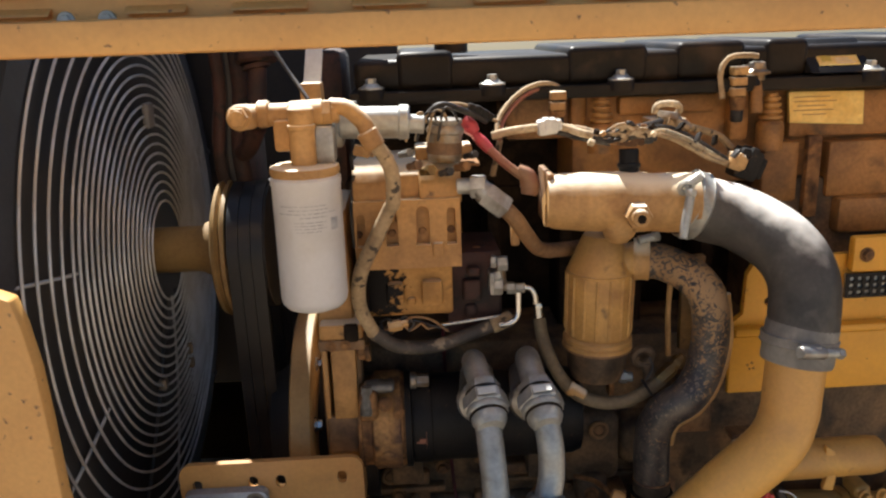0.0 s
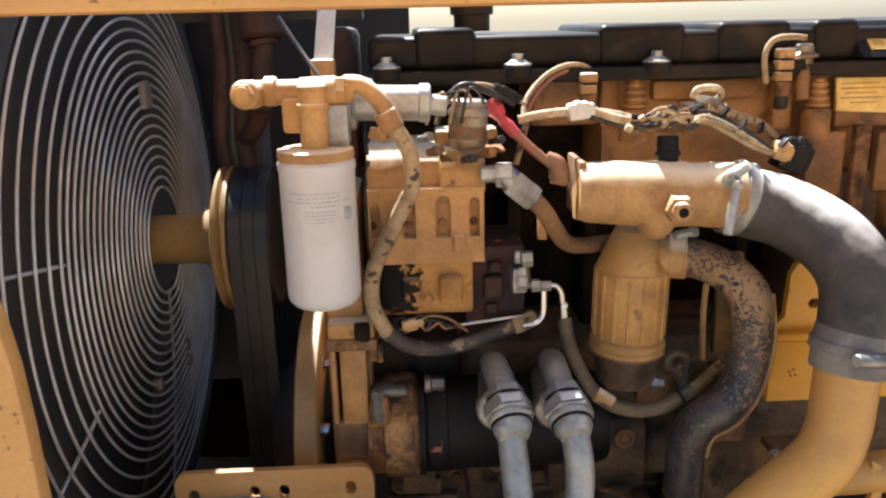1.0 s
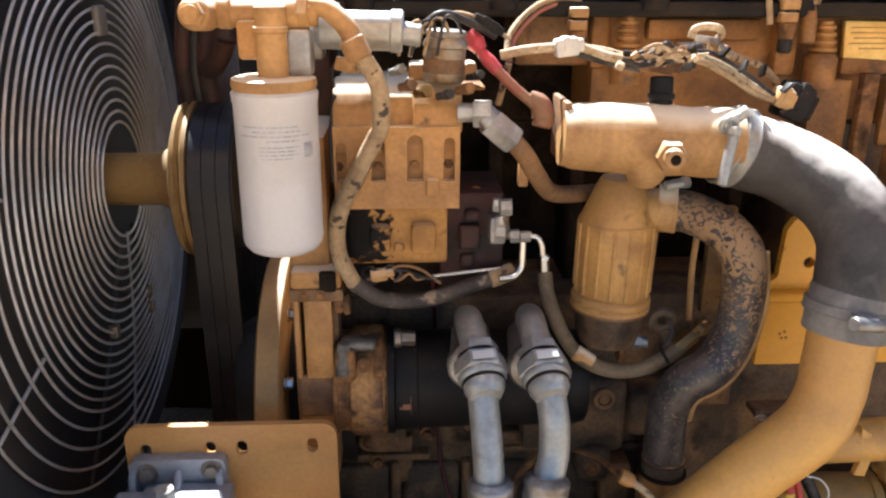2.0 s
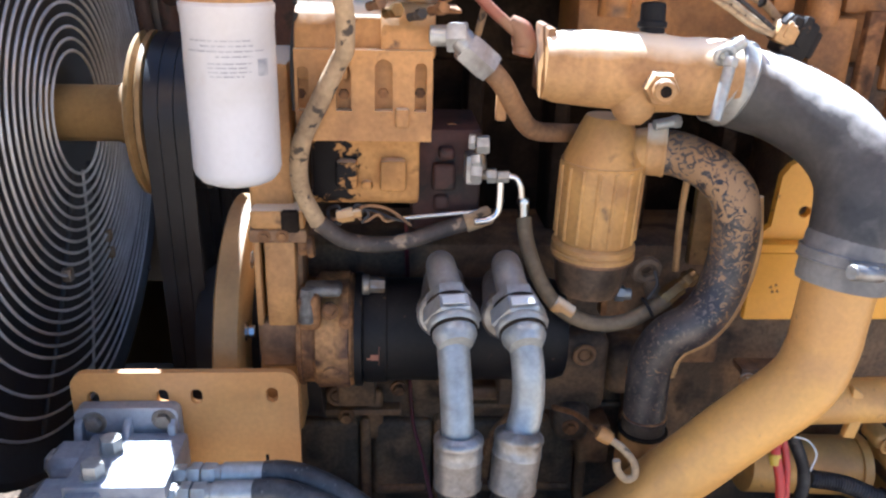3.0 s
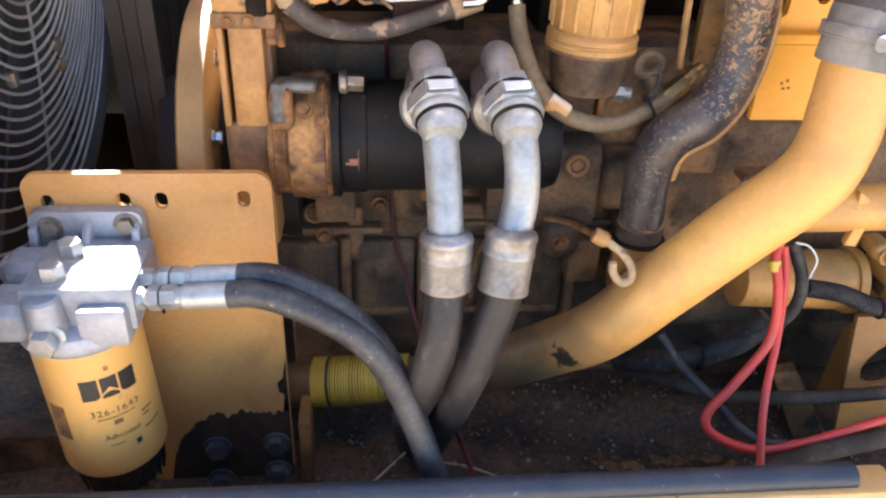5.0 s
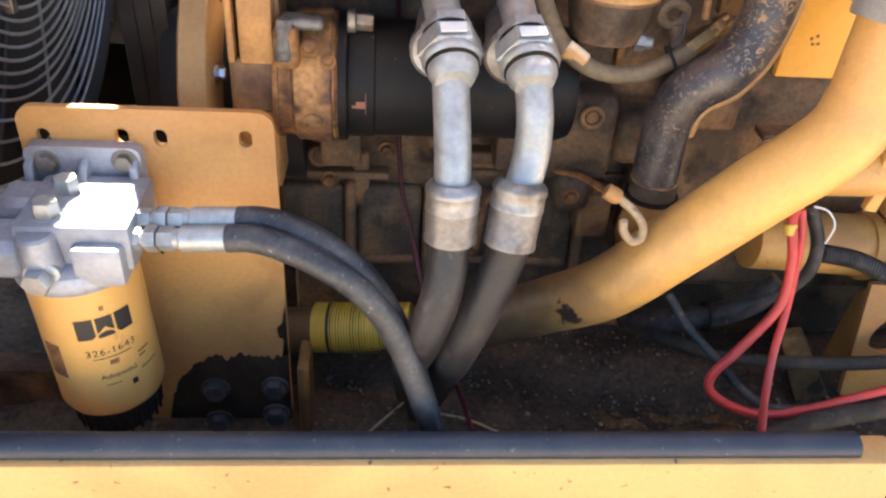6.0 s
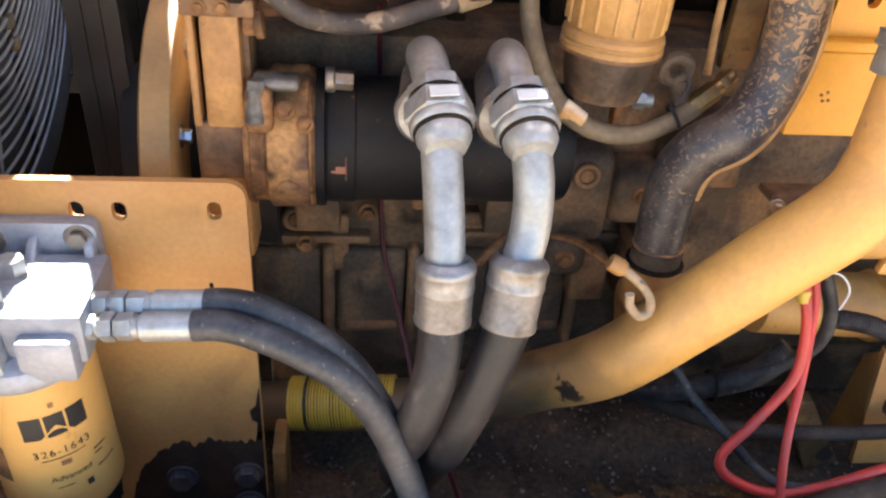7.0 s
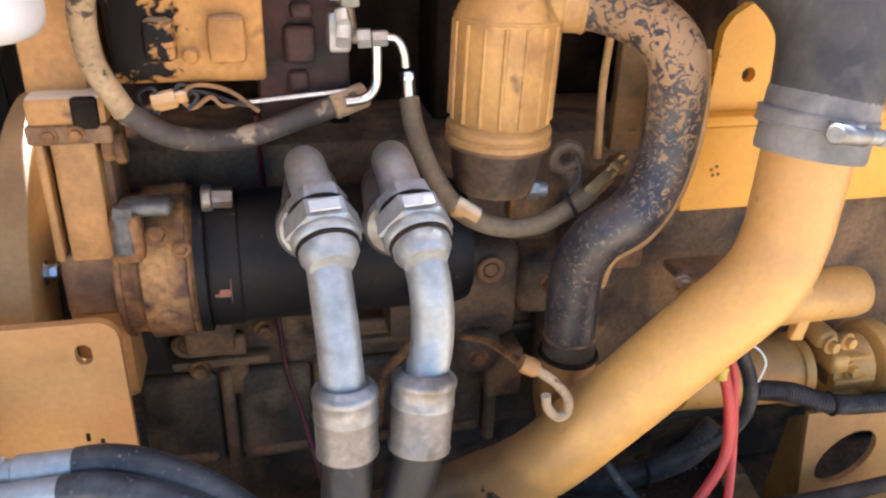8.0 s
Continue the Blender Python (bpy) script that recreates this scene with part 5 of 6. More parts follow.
for p in ((-0.129, 1.566, 1.580), (-0.101, 1.566, 1.581)):
    part("seam_bolt", bolt_head(p, (0, -1, 0), 0.007, 0.006), "rust", arm)
part("pivot_bolt", join(hexrod((-0.078, 1.580, 1.558), (-0.065, 1.580, 1.559), 0.014), rod((-0.065, 1.580, 1.559), (-0.055, 1.580, 1.560), 0.018)), "rust", arm, "rusty pivot bolt")
part("dark_socket", box((-0.103, 1.565, 1.585), (-0.075, 1.62, 1.621), 0.004), "tar_void", arm, "black rubber bush")

# ---- twin hydraulic lines ----
def hydraulic_line(axis, hose_run, group):
    line = thing("hydraulic_line", axis[2], "galvanised hydraulic elbow with thick black hose", "hydraulic line", group)
    ax = [Vector(p) for p in axis]
    part("elbow", tube([ax[0], ax[1], ax[2], ax[2].lerp(ax[3], 0.6), ax[3]], 0.0238, 28), "zinc", line)
    d = (ax[3] - ax[2]).lerp(ax[4] - ax[3], 0.5).normalized()
    mid = ax[3] + d * 0.012
    nut = join(lathe(mid - d * 0.030, d, [(0, 0.0260), (0.002, 0.0335), (0.016, 0.0350), (0.018, 0.0330)], 6), lathe(mid - d * 0.006, d, [(0, 0.037), (0.002, 0.0405), (0.026, 0.0425), (0.029, 0.0395)], 6), lathe(mid + d * 0.021, d, [(0, 0.036), (0.003, 0.0378), (0.010, 0.0372), (0.013, 0.0345)], 36))
    nut = part("union_nut", nut, "zinc", line, "large hexagon union nut")
    n = Vector((0.08, -1, 0.1))
    n = (n - d * n.dot(d)).normalized()
    s = n.cross(d).normalized()
    c = mid + d * 0.010 + n * 0.0398
    part("tag", slab([c - s * 0.016 - d * 0.0065, c + s * 0.016 - d * 0.0065, c + s * 0.016 + d * 0.0065, c - s * 0.016 + d * 0.0065], n, 0.0025, 0), "label", nut, "small pale tag")
    part("upper_groove", torus(mid - d * 0.009, d, 0.0325, 0.0026, 36, 8), "tar_void", nut)
    part("groove_ring", torus(mid + d * 0.0365, d, 0.0322, 0.0022, 36, 8), "tar_void", nut)
    part("seat_ring", lathe(mid + d * 0.039, d, [(0, 0.028), (0, 0.0318), (0.008, 0.0316), (0.015, 0.0280), (0.022, 0.0238)], 32), "zinc", line)
    hr = [Vector(p) for p in hose_run]
    part("pipe", tube(ax[3:] + [hr[0].lerp(hr[1], 0.25)], 0.0235, 28), "zinc", line)
    d2 = (hr[1] - hr[0]).normalized()
    ln = (hr[1] - hr[0]).length
    ferr = lathe(hr[0] - d2 * 0.014, d2, [(0.002, 0.0236), (-0.002, 0.0262), (0.000, 0.0290), (0.003, 0.0325), (0.006, 0.0348), (0.010, 0.0356), (0.014, 0.0352), (0.016, 0.0340), (0.030, 0.0343), (0.033, 0.0352), (0.036, 0.0348), (0.036, 0.030)], 36)
    part("ferrule", ferr, "zinc_dusty", line, "flared steel ferrule lip")
    sl = ln * 0.86
    sleeve = lathe(hr[0] + d2 * 0.018, d2, [(0, 0.032), (0.002, 0.0340), (sl - 0.022, 0.0334), (sl - 0.018, 0.0346), (sl - 0.014, 0.0342), (sl - 0.013, 0.029)], 36)
    part("sleeve", sleeve, "sleeve", line, "dusty brown crimp sleeve")
    part("hose", tube([hr[0] + d2 * 0.04] + hr[1:], 0.0272, 28), "grey_hose", line)
    back = mid + Vector((-0.010, 0.034, -0.026))
    part("rear_flange", join(lathe(back, (0, 1, -0.08), [(0, 0.020), (0, 0.034), (0.004, 0.038), (0.022, 0.038), (0.026, 0.034)], 28), rod(back + Vector((0, 0.02, 0)), back + Vector((0.010, 0.13, 0)), 0.034)), "zinc_dusty", line)
    return line


hydraulic_line([(0.150, 1.661, 1.494), (0.144, 1.576, 1.529), (0.143, 1.522, 1.541), (0.151, 1.458, 1.519), (0.154, 1.416, 1.478), (0.158, 1.379, 1.419), (0.160, 1.351, 1.367)],
               [(0.161, 1.345, 1.356), (0.161, 1.335, 1.285), (0.153, 1.313, 1.219), (0.133, 1.308, 1.144), (0.119, 1.350, 1.064), (0.122, 1.440, 0.948), (0.132, 1.550, 0.800)], "twin hydraulic lines")
hydraulic_line([(0.262, 1.661, 1.494), (0.249, 1.576, 1.530), (0.244, 1.522, 1.541), (0.248, 1.452, 1.518), (0.256, 1.411, 1.482), (0.261, 1.388, 1.441), (0.260, 1.374, 1.398), (0.251, 1.357, 1.364)],
               [(0.246, 1.348, 1.358), (0.237, 1.328, 1.281), (0.210, 1.320, 1.188), (0.180, 1.329, 1.090), (0.169, 1.378, 1.012), (0.160, 1.460, 0.880), (0.156, 1.540, 0.760)], "twin hydraulic lines")

# ---- bracket plate with fuel filter and lines ----
PLATE_Y = 1.484
bracket = thing("filter_bracket", (-0.24, PLATE_Y, 0.86), "ochre painted steel plate with slotted holes", "bracket plate")
PX0, PX1, PZ1 = -0.419, -0.077, 1.390
slots = [round_rect(x - 0.009, x + 0.009, z - 0.013, z + 0.013, 0.0088, 4) for x, z in ((-0.232, 1.348), (-0.117, 1.350), (-0.387, 1.345), (-0.283, 1.348))]
part("plate", sheet_with_holes(round_rect(PX0, PX1, 0.80, PZ1, 0.024, 6), slots, PLATE_Y, PLATE_Y + 0.012), "plate", bracket, smooth=False)
SZ = 0.948
stain = [(PX0 + 0.13, 0.801), (PX1 - 0.001, 0.801), (PX1 - 0.001, SZ + 0.022), (PX1 - 0.008, SZ + 0.020)]
for k in range(70):
    x = PX1 - 0.012 - 0.0027 * k
    fade = max(0.0, k / 70 - 0.55)
    stain.append((x, SZ + 0.016 * noise.noise((x * 42, 0, 1)) + 0.008 * noise.noise((x * 130, 0, 4)) + 0.003 * noise.noise((x * 420, 0, 7)) - 0.30 * fade * fade - 0.04 * fade))
part("oil_stain", sheet_with_holes(stain, [], PLATE_Y - 0.0015, PLATE_Y - 0.0003), "oil_film", bracket, "black oil stain", smooth=False)
EZ = 1.004
part("edge_stain", sheet_with_holes([(PX1 - 0.001, EZ + 0.055), (PX1 - 0.001, SZ), (PX1 - 0.010, SZ + 0.005), (PX1 - 0.007, EZ - 0.018), (PX1 - 0.015, EZ - 0.012), (PX1 - 0.017, EZ + 0.006), (PX1 - 0.008, EZ + 0.016), (PX1 - 0.005, EZ + 0.035)], [], PLATE_Y - 0.0015, PLATE_Y - 0.0003), "tar_void", bracket, smooth=False)
for x, z in ((-0.255, 1.16), (-0.13, 1.235), (-0.115, 1.225), (-0.20, 1.19)):
    part("scuff", sheet_with_holes(round_rect(x - 0.0025, x + 0.0025, z - 0.006, z + 0.006, 0.002, 3), [], PLATE_Y - 0.001, PLATE_Y - 0.0003), "tar_void", bracket, smooth=False)
for p in ((-0.204, 1.484, 0.874), (-0.104, 1.484, 0.878), (-0.204, 1.484, 0.797), (-0.105, 1.484, 0.813)):
    p = Vector(p)
    part("bolt", join(hexrod(p, p + Vector((0, -0.018, 0)), 0.0185), rod(p + Vector((0, 0.001, 0)), p + Vector((0, -0.005, 0)), 0.024)), "bolt", bracket, "oil-black hexagon bolt")

# cast filter head
FAX = Vector((-0.03, -0.015, 1)).normalized()
FC = Vector((-0.331, 1.376, 1.215))
FR = 0.0735
ffh = thing("filter_mount", FC, "bare cast aluminium filter mount with hexagon plugs", "filter mount")
HB = [-0.410, -0.256, 1.342]
part("back_plate", sheet_with_holes(round_rect(HB[0], HB[1], FC.z + 0.04, HB[2], 0.014, 5), [], 1.462, 1.483), "alu", ffh)
for p in ((-0.381, 1.462, 1.318), (-0.278, 1.462, 1.322)):
    part("bolt", bolt_head(p, (0, -1, 0), 0.0125, 0.010), "zinc_dusty", ffh)
for x in (-0.402, -0.330, -0.264):
    part("web", slab([(x - 0.006, 1.463, HB[2] - 0.016), (x - 0.006, 1.448, HB[2] - 0.022), (x - 0.006, 1.418 if x == -0.330 else 1.440, FC.z + 0.07), (x - 0.006, 1.463, FC.z + 0.05)], (1, 0, 0), 0.012, 0.003), "alu", ffh)
part("skirt", lathe(FC, FAX, [(-0.004, 0.070), (0.0, 0.077), (0.005, 0.080), (0.016, 0.080), (0.026, 0.076), (0.034, 0.060), (0.034, 0)], 44), "alu", ffh)


MC = FC + Vector((0.006, 0.010, 0.010))   # the middle of the cast body


def mount_block(name, lo, hi, chamfer, segs=2):
    part(name, box(MC + Vector(lo), MC + Vector(hi), chamfer, segs), "alu", ffh)


mount_block("upper_block", (-0.058, -0.062, 0.014), (0.084, 0.070, 0.080), 0.006)
mount_block("front_boss", (0.012, -0.080, 0.000), (0.076, -0.040, 0.058), 0.008)
mount_block("side_port", (-0.104, -0.002, 0.028), (-0.040, 0.060, 0.078), 0.010, 1)
mount_block("side_port", (-0.112, -0.072, -0.002), (-0.046, 0.004, 0.056), 0.013, 1)
for y, z in ((-0.036, 0.026), (0.030, 0.054)):
    q = MC + Vector((-0.104 if y > 0 else -0.112, y, z))
    part("port_plug", join(hexrod(q + Vector((0.004, 0, 0)), q + Vector((-0.009, 0, 0)), 0.015), rod(q + Vector((0.004, 0, 0)), q + Vector((-0.002, 0, 0)), 0.021)), "zinc_dusty", ffh)
part("column", lathe(MC + Vector((-0.026, -0.062, -0.010)), FAX, [(0, 0.020), (0.004, 0.026), (0.030, 0.027), (0.078, 0.024), (0.082, 0.020), (0.082, 0)], 28), "alu", ffh)
for p in ((-0.340, 1.410, 1.300), (-0.346, 1.352, 1.300)):
    p = Vector(p)
    part("hex_plug", join(hexrod(p + Vector((0, 0, 0.004)), p + Vector((0, 0, 0.026)), 0.0165), rod(p + Vector((0, 0, -0.012)), p + Vector((0, 0, 0.006)), 0.021)), "zinc", ffh, "bright hexagon plug")
p = Vector((-0.350, 1.300, 1.244))
part("drain_plug", join(hexrod(p, p + Vector((-0.002, -0.016, -0.002)), 0.0185), rod(p + Vector((0, 0.03, 0.0)), p, 0.024)), "zinc", ffh, "bright hexagon drain plug")

cat_filter = thing("yellow_fuel_filter", FC - FAX * 0.25, "yellow spin-on fuel filter with black print", "filter")
FB = FC.z - 0.979
part("canister", lathe(FC - FAX * FB, FAX, [(0, 0.052), (0.004, 0.062), (0.012, 0.070), (0.022, FR), (FB - 0.012, FR), (FB - 0.004, 0.0755), (FB, 0.0755), (FB + 0.002, 0.065)], 64), "filter", cat_filter)
part("bowl", lathe(FC - FAX * (FB + 0.045), FAX, [(0, 0.0), (0, 0.046), (0.004, 0.056), (0.03, 0.061), (0.046, 0.061)], 48), "black", cat_filter, "black plastic bowl")
for k in range(24):
    a = 2 * math.pi * k / 24
    part("grip", rod(FC - FAX * (FB + 0.042) + Vector((math.cos(a), math.sin(a), 0)) * 0.059, FC - FAX * (FB + 0.008) + Vector((math.cos(a), math.sin(a), 0)) * 0.0615, 0.0025, 6), "black", cat_filter)
CF = FC - FAX * FB
CFACE = Vector((0.52, -0.86, 0))
LZ = 1.156 - CF.z
# the maker's mark as three plain blocks and a peak
for s0, s1 in ((-0.037, -0.014), (-0.011, 0.011), (0.014, 0.037)):
    part("mark_block", strip(CF, FAX, FR, CFACE, s0, s1, LZ - 0.018, LZ + 0.016, 5), "ink", cat_filter)
bm = bmesh.new()
bm.faces.new([bm.verts.new(p) for p in wrap([(-0.020, LZ - 0.0185), (0.020, LZ - 0.0185), (0.0, LZ)], CF, FAX, FR, CFACE, 0.0018)])
part("mark_peak", bm, "filter", cat_filter)


def print_text(text, size, s, t, parent, spacing=1.0):
    """Letters laid round the canister: s is the middle of the line round it, t its height."""
    cu = bpy.data.curves.new("text", "FONT")
    cu.body, cu.size, cu.align_x, cu.space_character, cu.resolution_u = text, size, "CENTER", spacing, 3
    ob = bpy.data.objects.new("text", cu)
    scene.collection.objects.link(ob)
    me = bpy.data.meshes.new_from_object(ob.evaluated_get(bpy.context.evaluated_depsgraph_get()))
    bpy.data.objects.remove(ob)
    b = bmesh.new()
    b.from_mesh(me)
    bpy.data.meshes.remove(me)
    pts = wrap([(s + v.co.x, t + v.co.y) for v in b.verts], CF, FAX, FR, CFACE, 0.0008)
    for v, p in zip(b.verts, pts):
        v.co = p
    part("print", b, "ink", parent, "black printed line", False)


print_text("326-1643", 0.0155, 0.0, LZ - 0.048, cat_filter, 1.15)
print_text("Advanced", 0.0125, 0.002, LZ - 0.092, cat_filter)
part("print_bar", strip(CF, FAX, FR, CFACE, -0.026, 0.026, LZ - 0.055, LZ - 0.0535, 5), "ink", cat_filter)
part("print_mark", strip(CF, FAX, FR, CFACE, -0.006, 0.006, LZ - 0.068, LZ - 0.060, 3), "rust", cat_filter)
part("print_bar", strip(CF, FAX, FR, CFACE, -0.018, 0.002, LZ - 0.104, LZ - 0.1025, 4), "ink", cat_filter)
part("print_block", strip(CF, FAX, FR, CFACE, -0.095, -0.068, LZ - 0.09, LZ - 0.03, 5), "rust", cat_filter)
for t_, w_ in ((-0.100, 0.03), (-0.078, 0.012), (-0.070, 0.02)):
    part("print_bar", strip(CF, FAX, FR, CFACE, 0.034, 0.034 + w_, LZ + t_, LZ + t_ + 0.003, 5), "rust", cat_filter)
part("print_mark", strip(CF, FAX, FR, CFACE, 0.016, 0.024, LZ - 0.118, LZ - 0.108, 3), "ink", cat_filter)
part("print_mark", strip(CF, FAX, FR, CFACE, -0.002, 0.004, LZ + 0.026, LZ + 0.034, 3), "rust", cat_filter)


def fuel_line(start, end, run, group):
    line = thing("fuel_line", start, "black fuel hose with bright crimped steel end", "hose", group)
    a, b = Vector(start), Vector(end)
    d = (b - a).normalized()
    part("adapter", join(hexrod(a - d * 0.03, a - d * 0.006, 0.015), rod(a - d * 0.06, a + d * 0.01, 0.011), hexrod(a, a + d * 0.016, 0.0175)), "zinc", line)
    part("swivel_nut", join(hexrod(a + d * 0.018, a + d * 0.038, 0.0165), rod(a + d * 0.036, a + d * 0.048, 0.0135)), "zinc", line)
    part("ferrule", rod(a + d * 0.046, b, 0.0172), "zinc", line)
    part("hose", tube([b - d * 0.01, b + d * 0.02] + run, 0.0182, 20), "fuel_hose", line)
    return line


fuel_line((-0.217, 1.370, 1.290), (-0.101, 1.355, 1.301), [(-0.043, 1.344, 1.297), (0.011, 1.333, 1.270), (0.058, 1.327, 1.223), (0.094, 1.321, 1.157), (0.125, 1.303, 1.076), (0.149, 1.273, 0.999), (0.150, 1.264, 0.92)], "fuel lines")
fuel_line((-0.226, 1.341, 1.279), (-0.111, 1.326, 1.292), [(-0.052, 1.315, 1.288), (0.003, 1.303, 1.266), (0.057, 1.297, 1.222), (0.098, 1.292, 1.151), (0.128, 1.280, 1.073), (0.156, 1.257, 0.991), (0.160, 1.250, 0.91)], "fuel lines")

# ---- frame sill and floor pan ----
SY, SZ0 = 1.208, 1.041
sill = part("frame_sill", box((-1.3, SY - 0.03, 0.45), (0.803, SY + 0.025, SZ0 - 0.004), 0.006), "hood", None, "yellow painted frame rail edge", True, "frame rail", "structure")
rubber = thing("edge_trim", (0.1, SY, SZ0), "dusty black rubber edge trim on the frame rail", "edge trim")
part("strip", tube([(-1.3, SY, SZ0), (-0.6, SY, SZ0), (0.1, SY, SZ0), (0.741, SY, SZ0)], 0.0195, 20, 6), "trim", rubber)
pan = bmesh.new()
GN = 70
vs = [[pan.verts.new((-1.2 + 3.2 * i / GN, 1.235 + 1.4 * j / 40, 0.76 + 0.05 * noise.noise((i * 0.21, j * 0.25, 0)) + 0.018 * noise.noise((i * 0.9, j * 0.9, 3)) + max(0, 0.16 - 0.6 * (1.4 * j / 40)) * (0.7 + 0.5 * noise.noise((i * 0.3, 0, 5))))) for j in range(41)] for i in range(GN + 1)]
for i in range(GN):
    for j in range(40):
        pan.faces.new((vs[i][j], vs[i + 1][j], vs[i + 1][j + 1], vs[i][j + 1]))
ext = bmesh.ops.extrude_face_region(pan, geom=list(pan.faces))
bmesh.ops.translate(pan, verts=[g for g in ext["geom"] if isinstance(g, bmesh.types.BMVert)], vec=(0, 0, -0.25))
part("chassis", box((-1.3, 1.20, 0.12), (1.95, 2.75, 0.50), 0.02), "hood", None, "yellow chassis frame below the engine bay", True, "chassis", "structure")
part("rear_bulkhead", box((1.62, 1.21, 0.5), (1.66, 2.66, 2.05), 0.01), "shroud", None, "dark rear bulkhead of the engine bay", True, "bulkhead", "structure")
part("frame_crossmember", box((-1.2, 1.55, 0.45), (-0.42, 1.60, 0.848), 0.006), "block", None, "grimy olive-yellow frame crossmember beside the filter", True, "crossmember", "structure")
part("far_rail", box((-1.3, 2.62, 0.45), (1.65, 2.68, 1.05), 0.006), "hood", None, "yellow far side frame rail", True, "frame rail", "structure")
part("floor_pan", pan, "dirt", None, "frame floor covered in oily black soil", True, "floor pan", "structure")


def pan_z(x, y):
    i, j = (x + 1.2) / 3.2 * GN, (y - 1.235) / 1.4 * 40
    return 0.76 + 0.05 * noise.noise((i * 0.21, j * 0.25, 0)) + 0.018 * noise.noise((i * 0.9, j * 0.9, 3)) + max(0, 0.16 - 0.6 * (y - 1.235)) * (0.7 + 0.5 * noise.noise((i * 0.3, 0, 5)))


soil = bmesh.new()
SX0, SX1 = 0.466, 0.784
grid = [[soil.verts.new((SX0 + (SX1 - SX0) * i / 50, 1.33 + 0.22 * j / 34, pan_z(SX0 + (SX1 - SX0) * i / 50, 1.33 + 0.22 * j / 34) + 0.024 * (noise.noise((i * 0.13, j * 0.13, 8)) + 0.5 * noise.noise((i * 0.5, j * 0.5, 2)) + 0.30) - 0.02 * max(0, abs(i / 25 - 1) - 0.5) - 0.02 * max(0, j / 34 - 0.6))) for j in range(35)] for i in range(51)]
for i in range(50):
    for j in range(34):
        soil.faces.new((grid[i][j], grid[i + 1][j], grid[i + 1][j + 1], grid[i][j + 1]))
part("dry_soil", soil, "soil", None, "patch of dry brown soil on the oily floor", True, "soil", "stuff")
crumbs = bmesh.new()
random.seed(9)
for k in range(1100):
    x, y = random.uniform(-0.1, 1.0), random.uniform(1.25, 1.85)
    r = random.choice((0.0015, 0.002, 0.003, 0.004))
    bmesh.ops.create_icosphere(crumbs, subdivisions=1, radius=r, matrix=Matrix.Translation((x, y, 0.76 + 0.05 * noise.noise(((x + 1.2) / 3.2 * GN * 0.21, (y - 1.235) / 1.4 * 40 * 0.25, 0)) + max(0, 0.16 - 0.6 * (y - 1.235)) * 0.85 + 0.006)) @ pose(0, 0, 0, random.uniform(0, 90), random.uniform(0, 90), 0) @ Matrix.Diagonal((1.4, 1, 0.7, 1)))
part("debris", crumbs, "dirt_light", None, "loose grit and crumbs on the soil", True, "debris", "stuff")
part("frame_rail", box((-0.068, 1.50, 0.45), (-0.047, 1.58, 0.902), 0.006), "dirty_pipe", None, "grimy yellow frame upright beside the filter bracket", True, "frame upright", "structure")

# ---- right-hand side: panel, pump housing, cables ----
panel = thing("side_panel", (0.815, 1.560, 1.499), "bright yellow painted sheet panel with small hole", "panel")
PB, PM, PT = 1.439, 1.558, 1.690
PXL = 0.645
part("lower_sheet", box((PXL, 1.56, PB), (1.35, 1.575, PM), 0.004), "panel", panel)
HXP, HZP = 0.728, 1.620
part("upper_sheet", sheet_with_holes([(0.645, PM + 0.01), (1.35, PM + 0.01), (1.35, PT + 0.02), (0.713, PT + 0.02), (0.692, PT + 0.006), (0.681, PT - 0.012), (0.677, 1.596)], [[(HXP + 0.010 * math.cos(a), HZP + 0.010 * math.sin(a)) for a in (math.pi / 6 * k for k in range(12))]], 1.585, 1.60), "panel", panel, smooth=False)
part("fold", box((PXL + 0.01, 1.562, PM - 0.004), (1.35, 1.60, PM + 0.014), 0.006), "panel", panel)
part("back_sheet", box((0.580, 1.66, 1.495), (0.627, 1.68, 1.697), 0.004), "dirty_pipe", panel, "grimy ochre backing strip")
p = Vector((0.682, 1.560, 1.499))
for dx, dz in ((0, 0), (0.008, 0.004), (0.004, -0.008), (0.012, -0.007)):
    part("rivet", rod((p.x + dx, 1.5605, p.z + dz), (p.x + dx, 1.558, p.z + dz), 0.0022, 8), "rust", panel)
strut2 = thing("mesh_plate", (0.939, 1.624, 1.642), "dark perforated metal strip", "perforated strip")
MX, MZ = 0.869, 1.624
part("strip", sheet_with_holes([(MX, MZ), (MX + 0.30, MZ), (MX + 0.30, MZ + 0.05), (MX, MZ + 0.05)], [round_rect(MX + 0.008 + 0.016 * i, MX + 0.018 + 0.016 * i, MZ + 0.006 + 0.014 * j, MZ + 0.015 + 0.014 * j, 0.002, 2) for i in range(15) for j in range(3)], 1.570, 1.573), "black", strut2, smooth=False)
part("backing", box((MX + 0.002, 1.576, MZ + 0.002), (MX + 0.30, 1.582, MZ + 0.048), 0.001), "zinc", strut2, "bright steel backing")
part("bracket", box((MX + 0.004, 1.56, MZ + 0.055), (MX + 0.20, 1.583, MZ + 0.125), 0.006), "panel", strut2)
part("bolt", bolt_head((MX + 0.03, 1.56, MZ + 0.09), (0, -1, 0), 0.010, 0.009), "rust", strut2)

pump = thing("transmission_pump", (0.891, 1.574, 1.197), "yellow painted pump housing with flanged pipe", "pump")
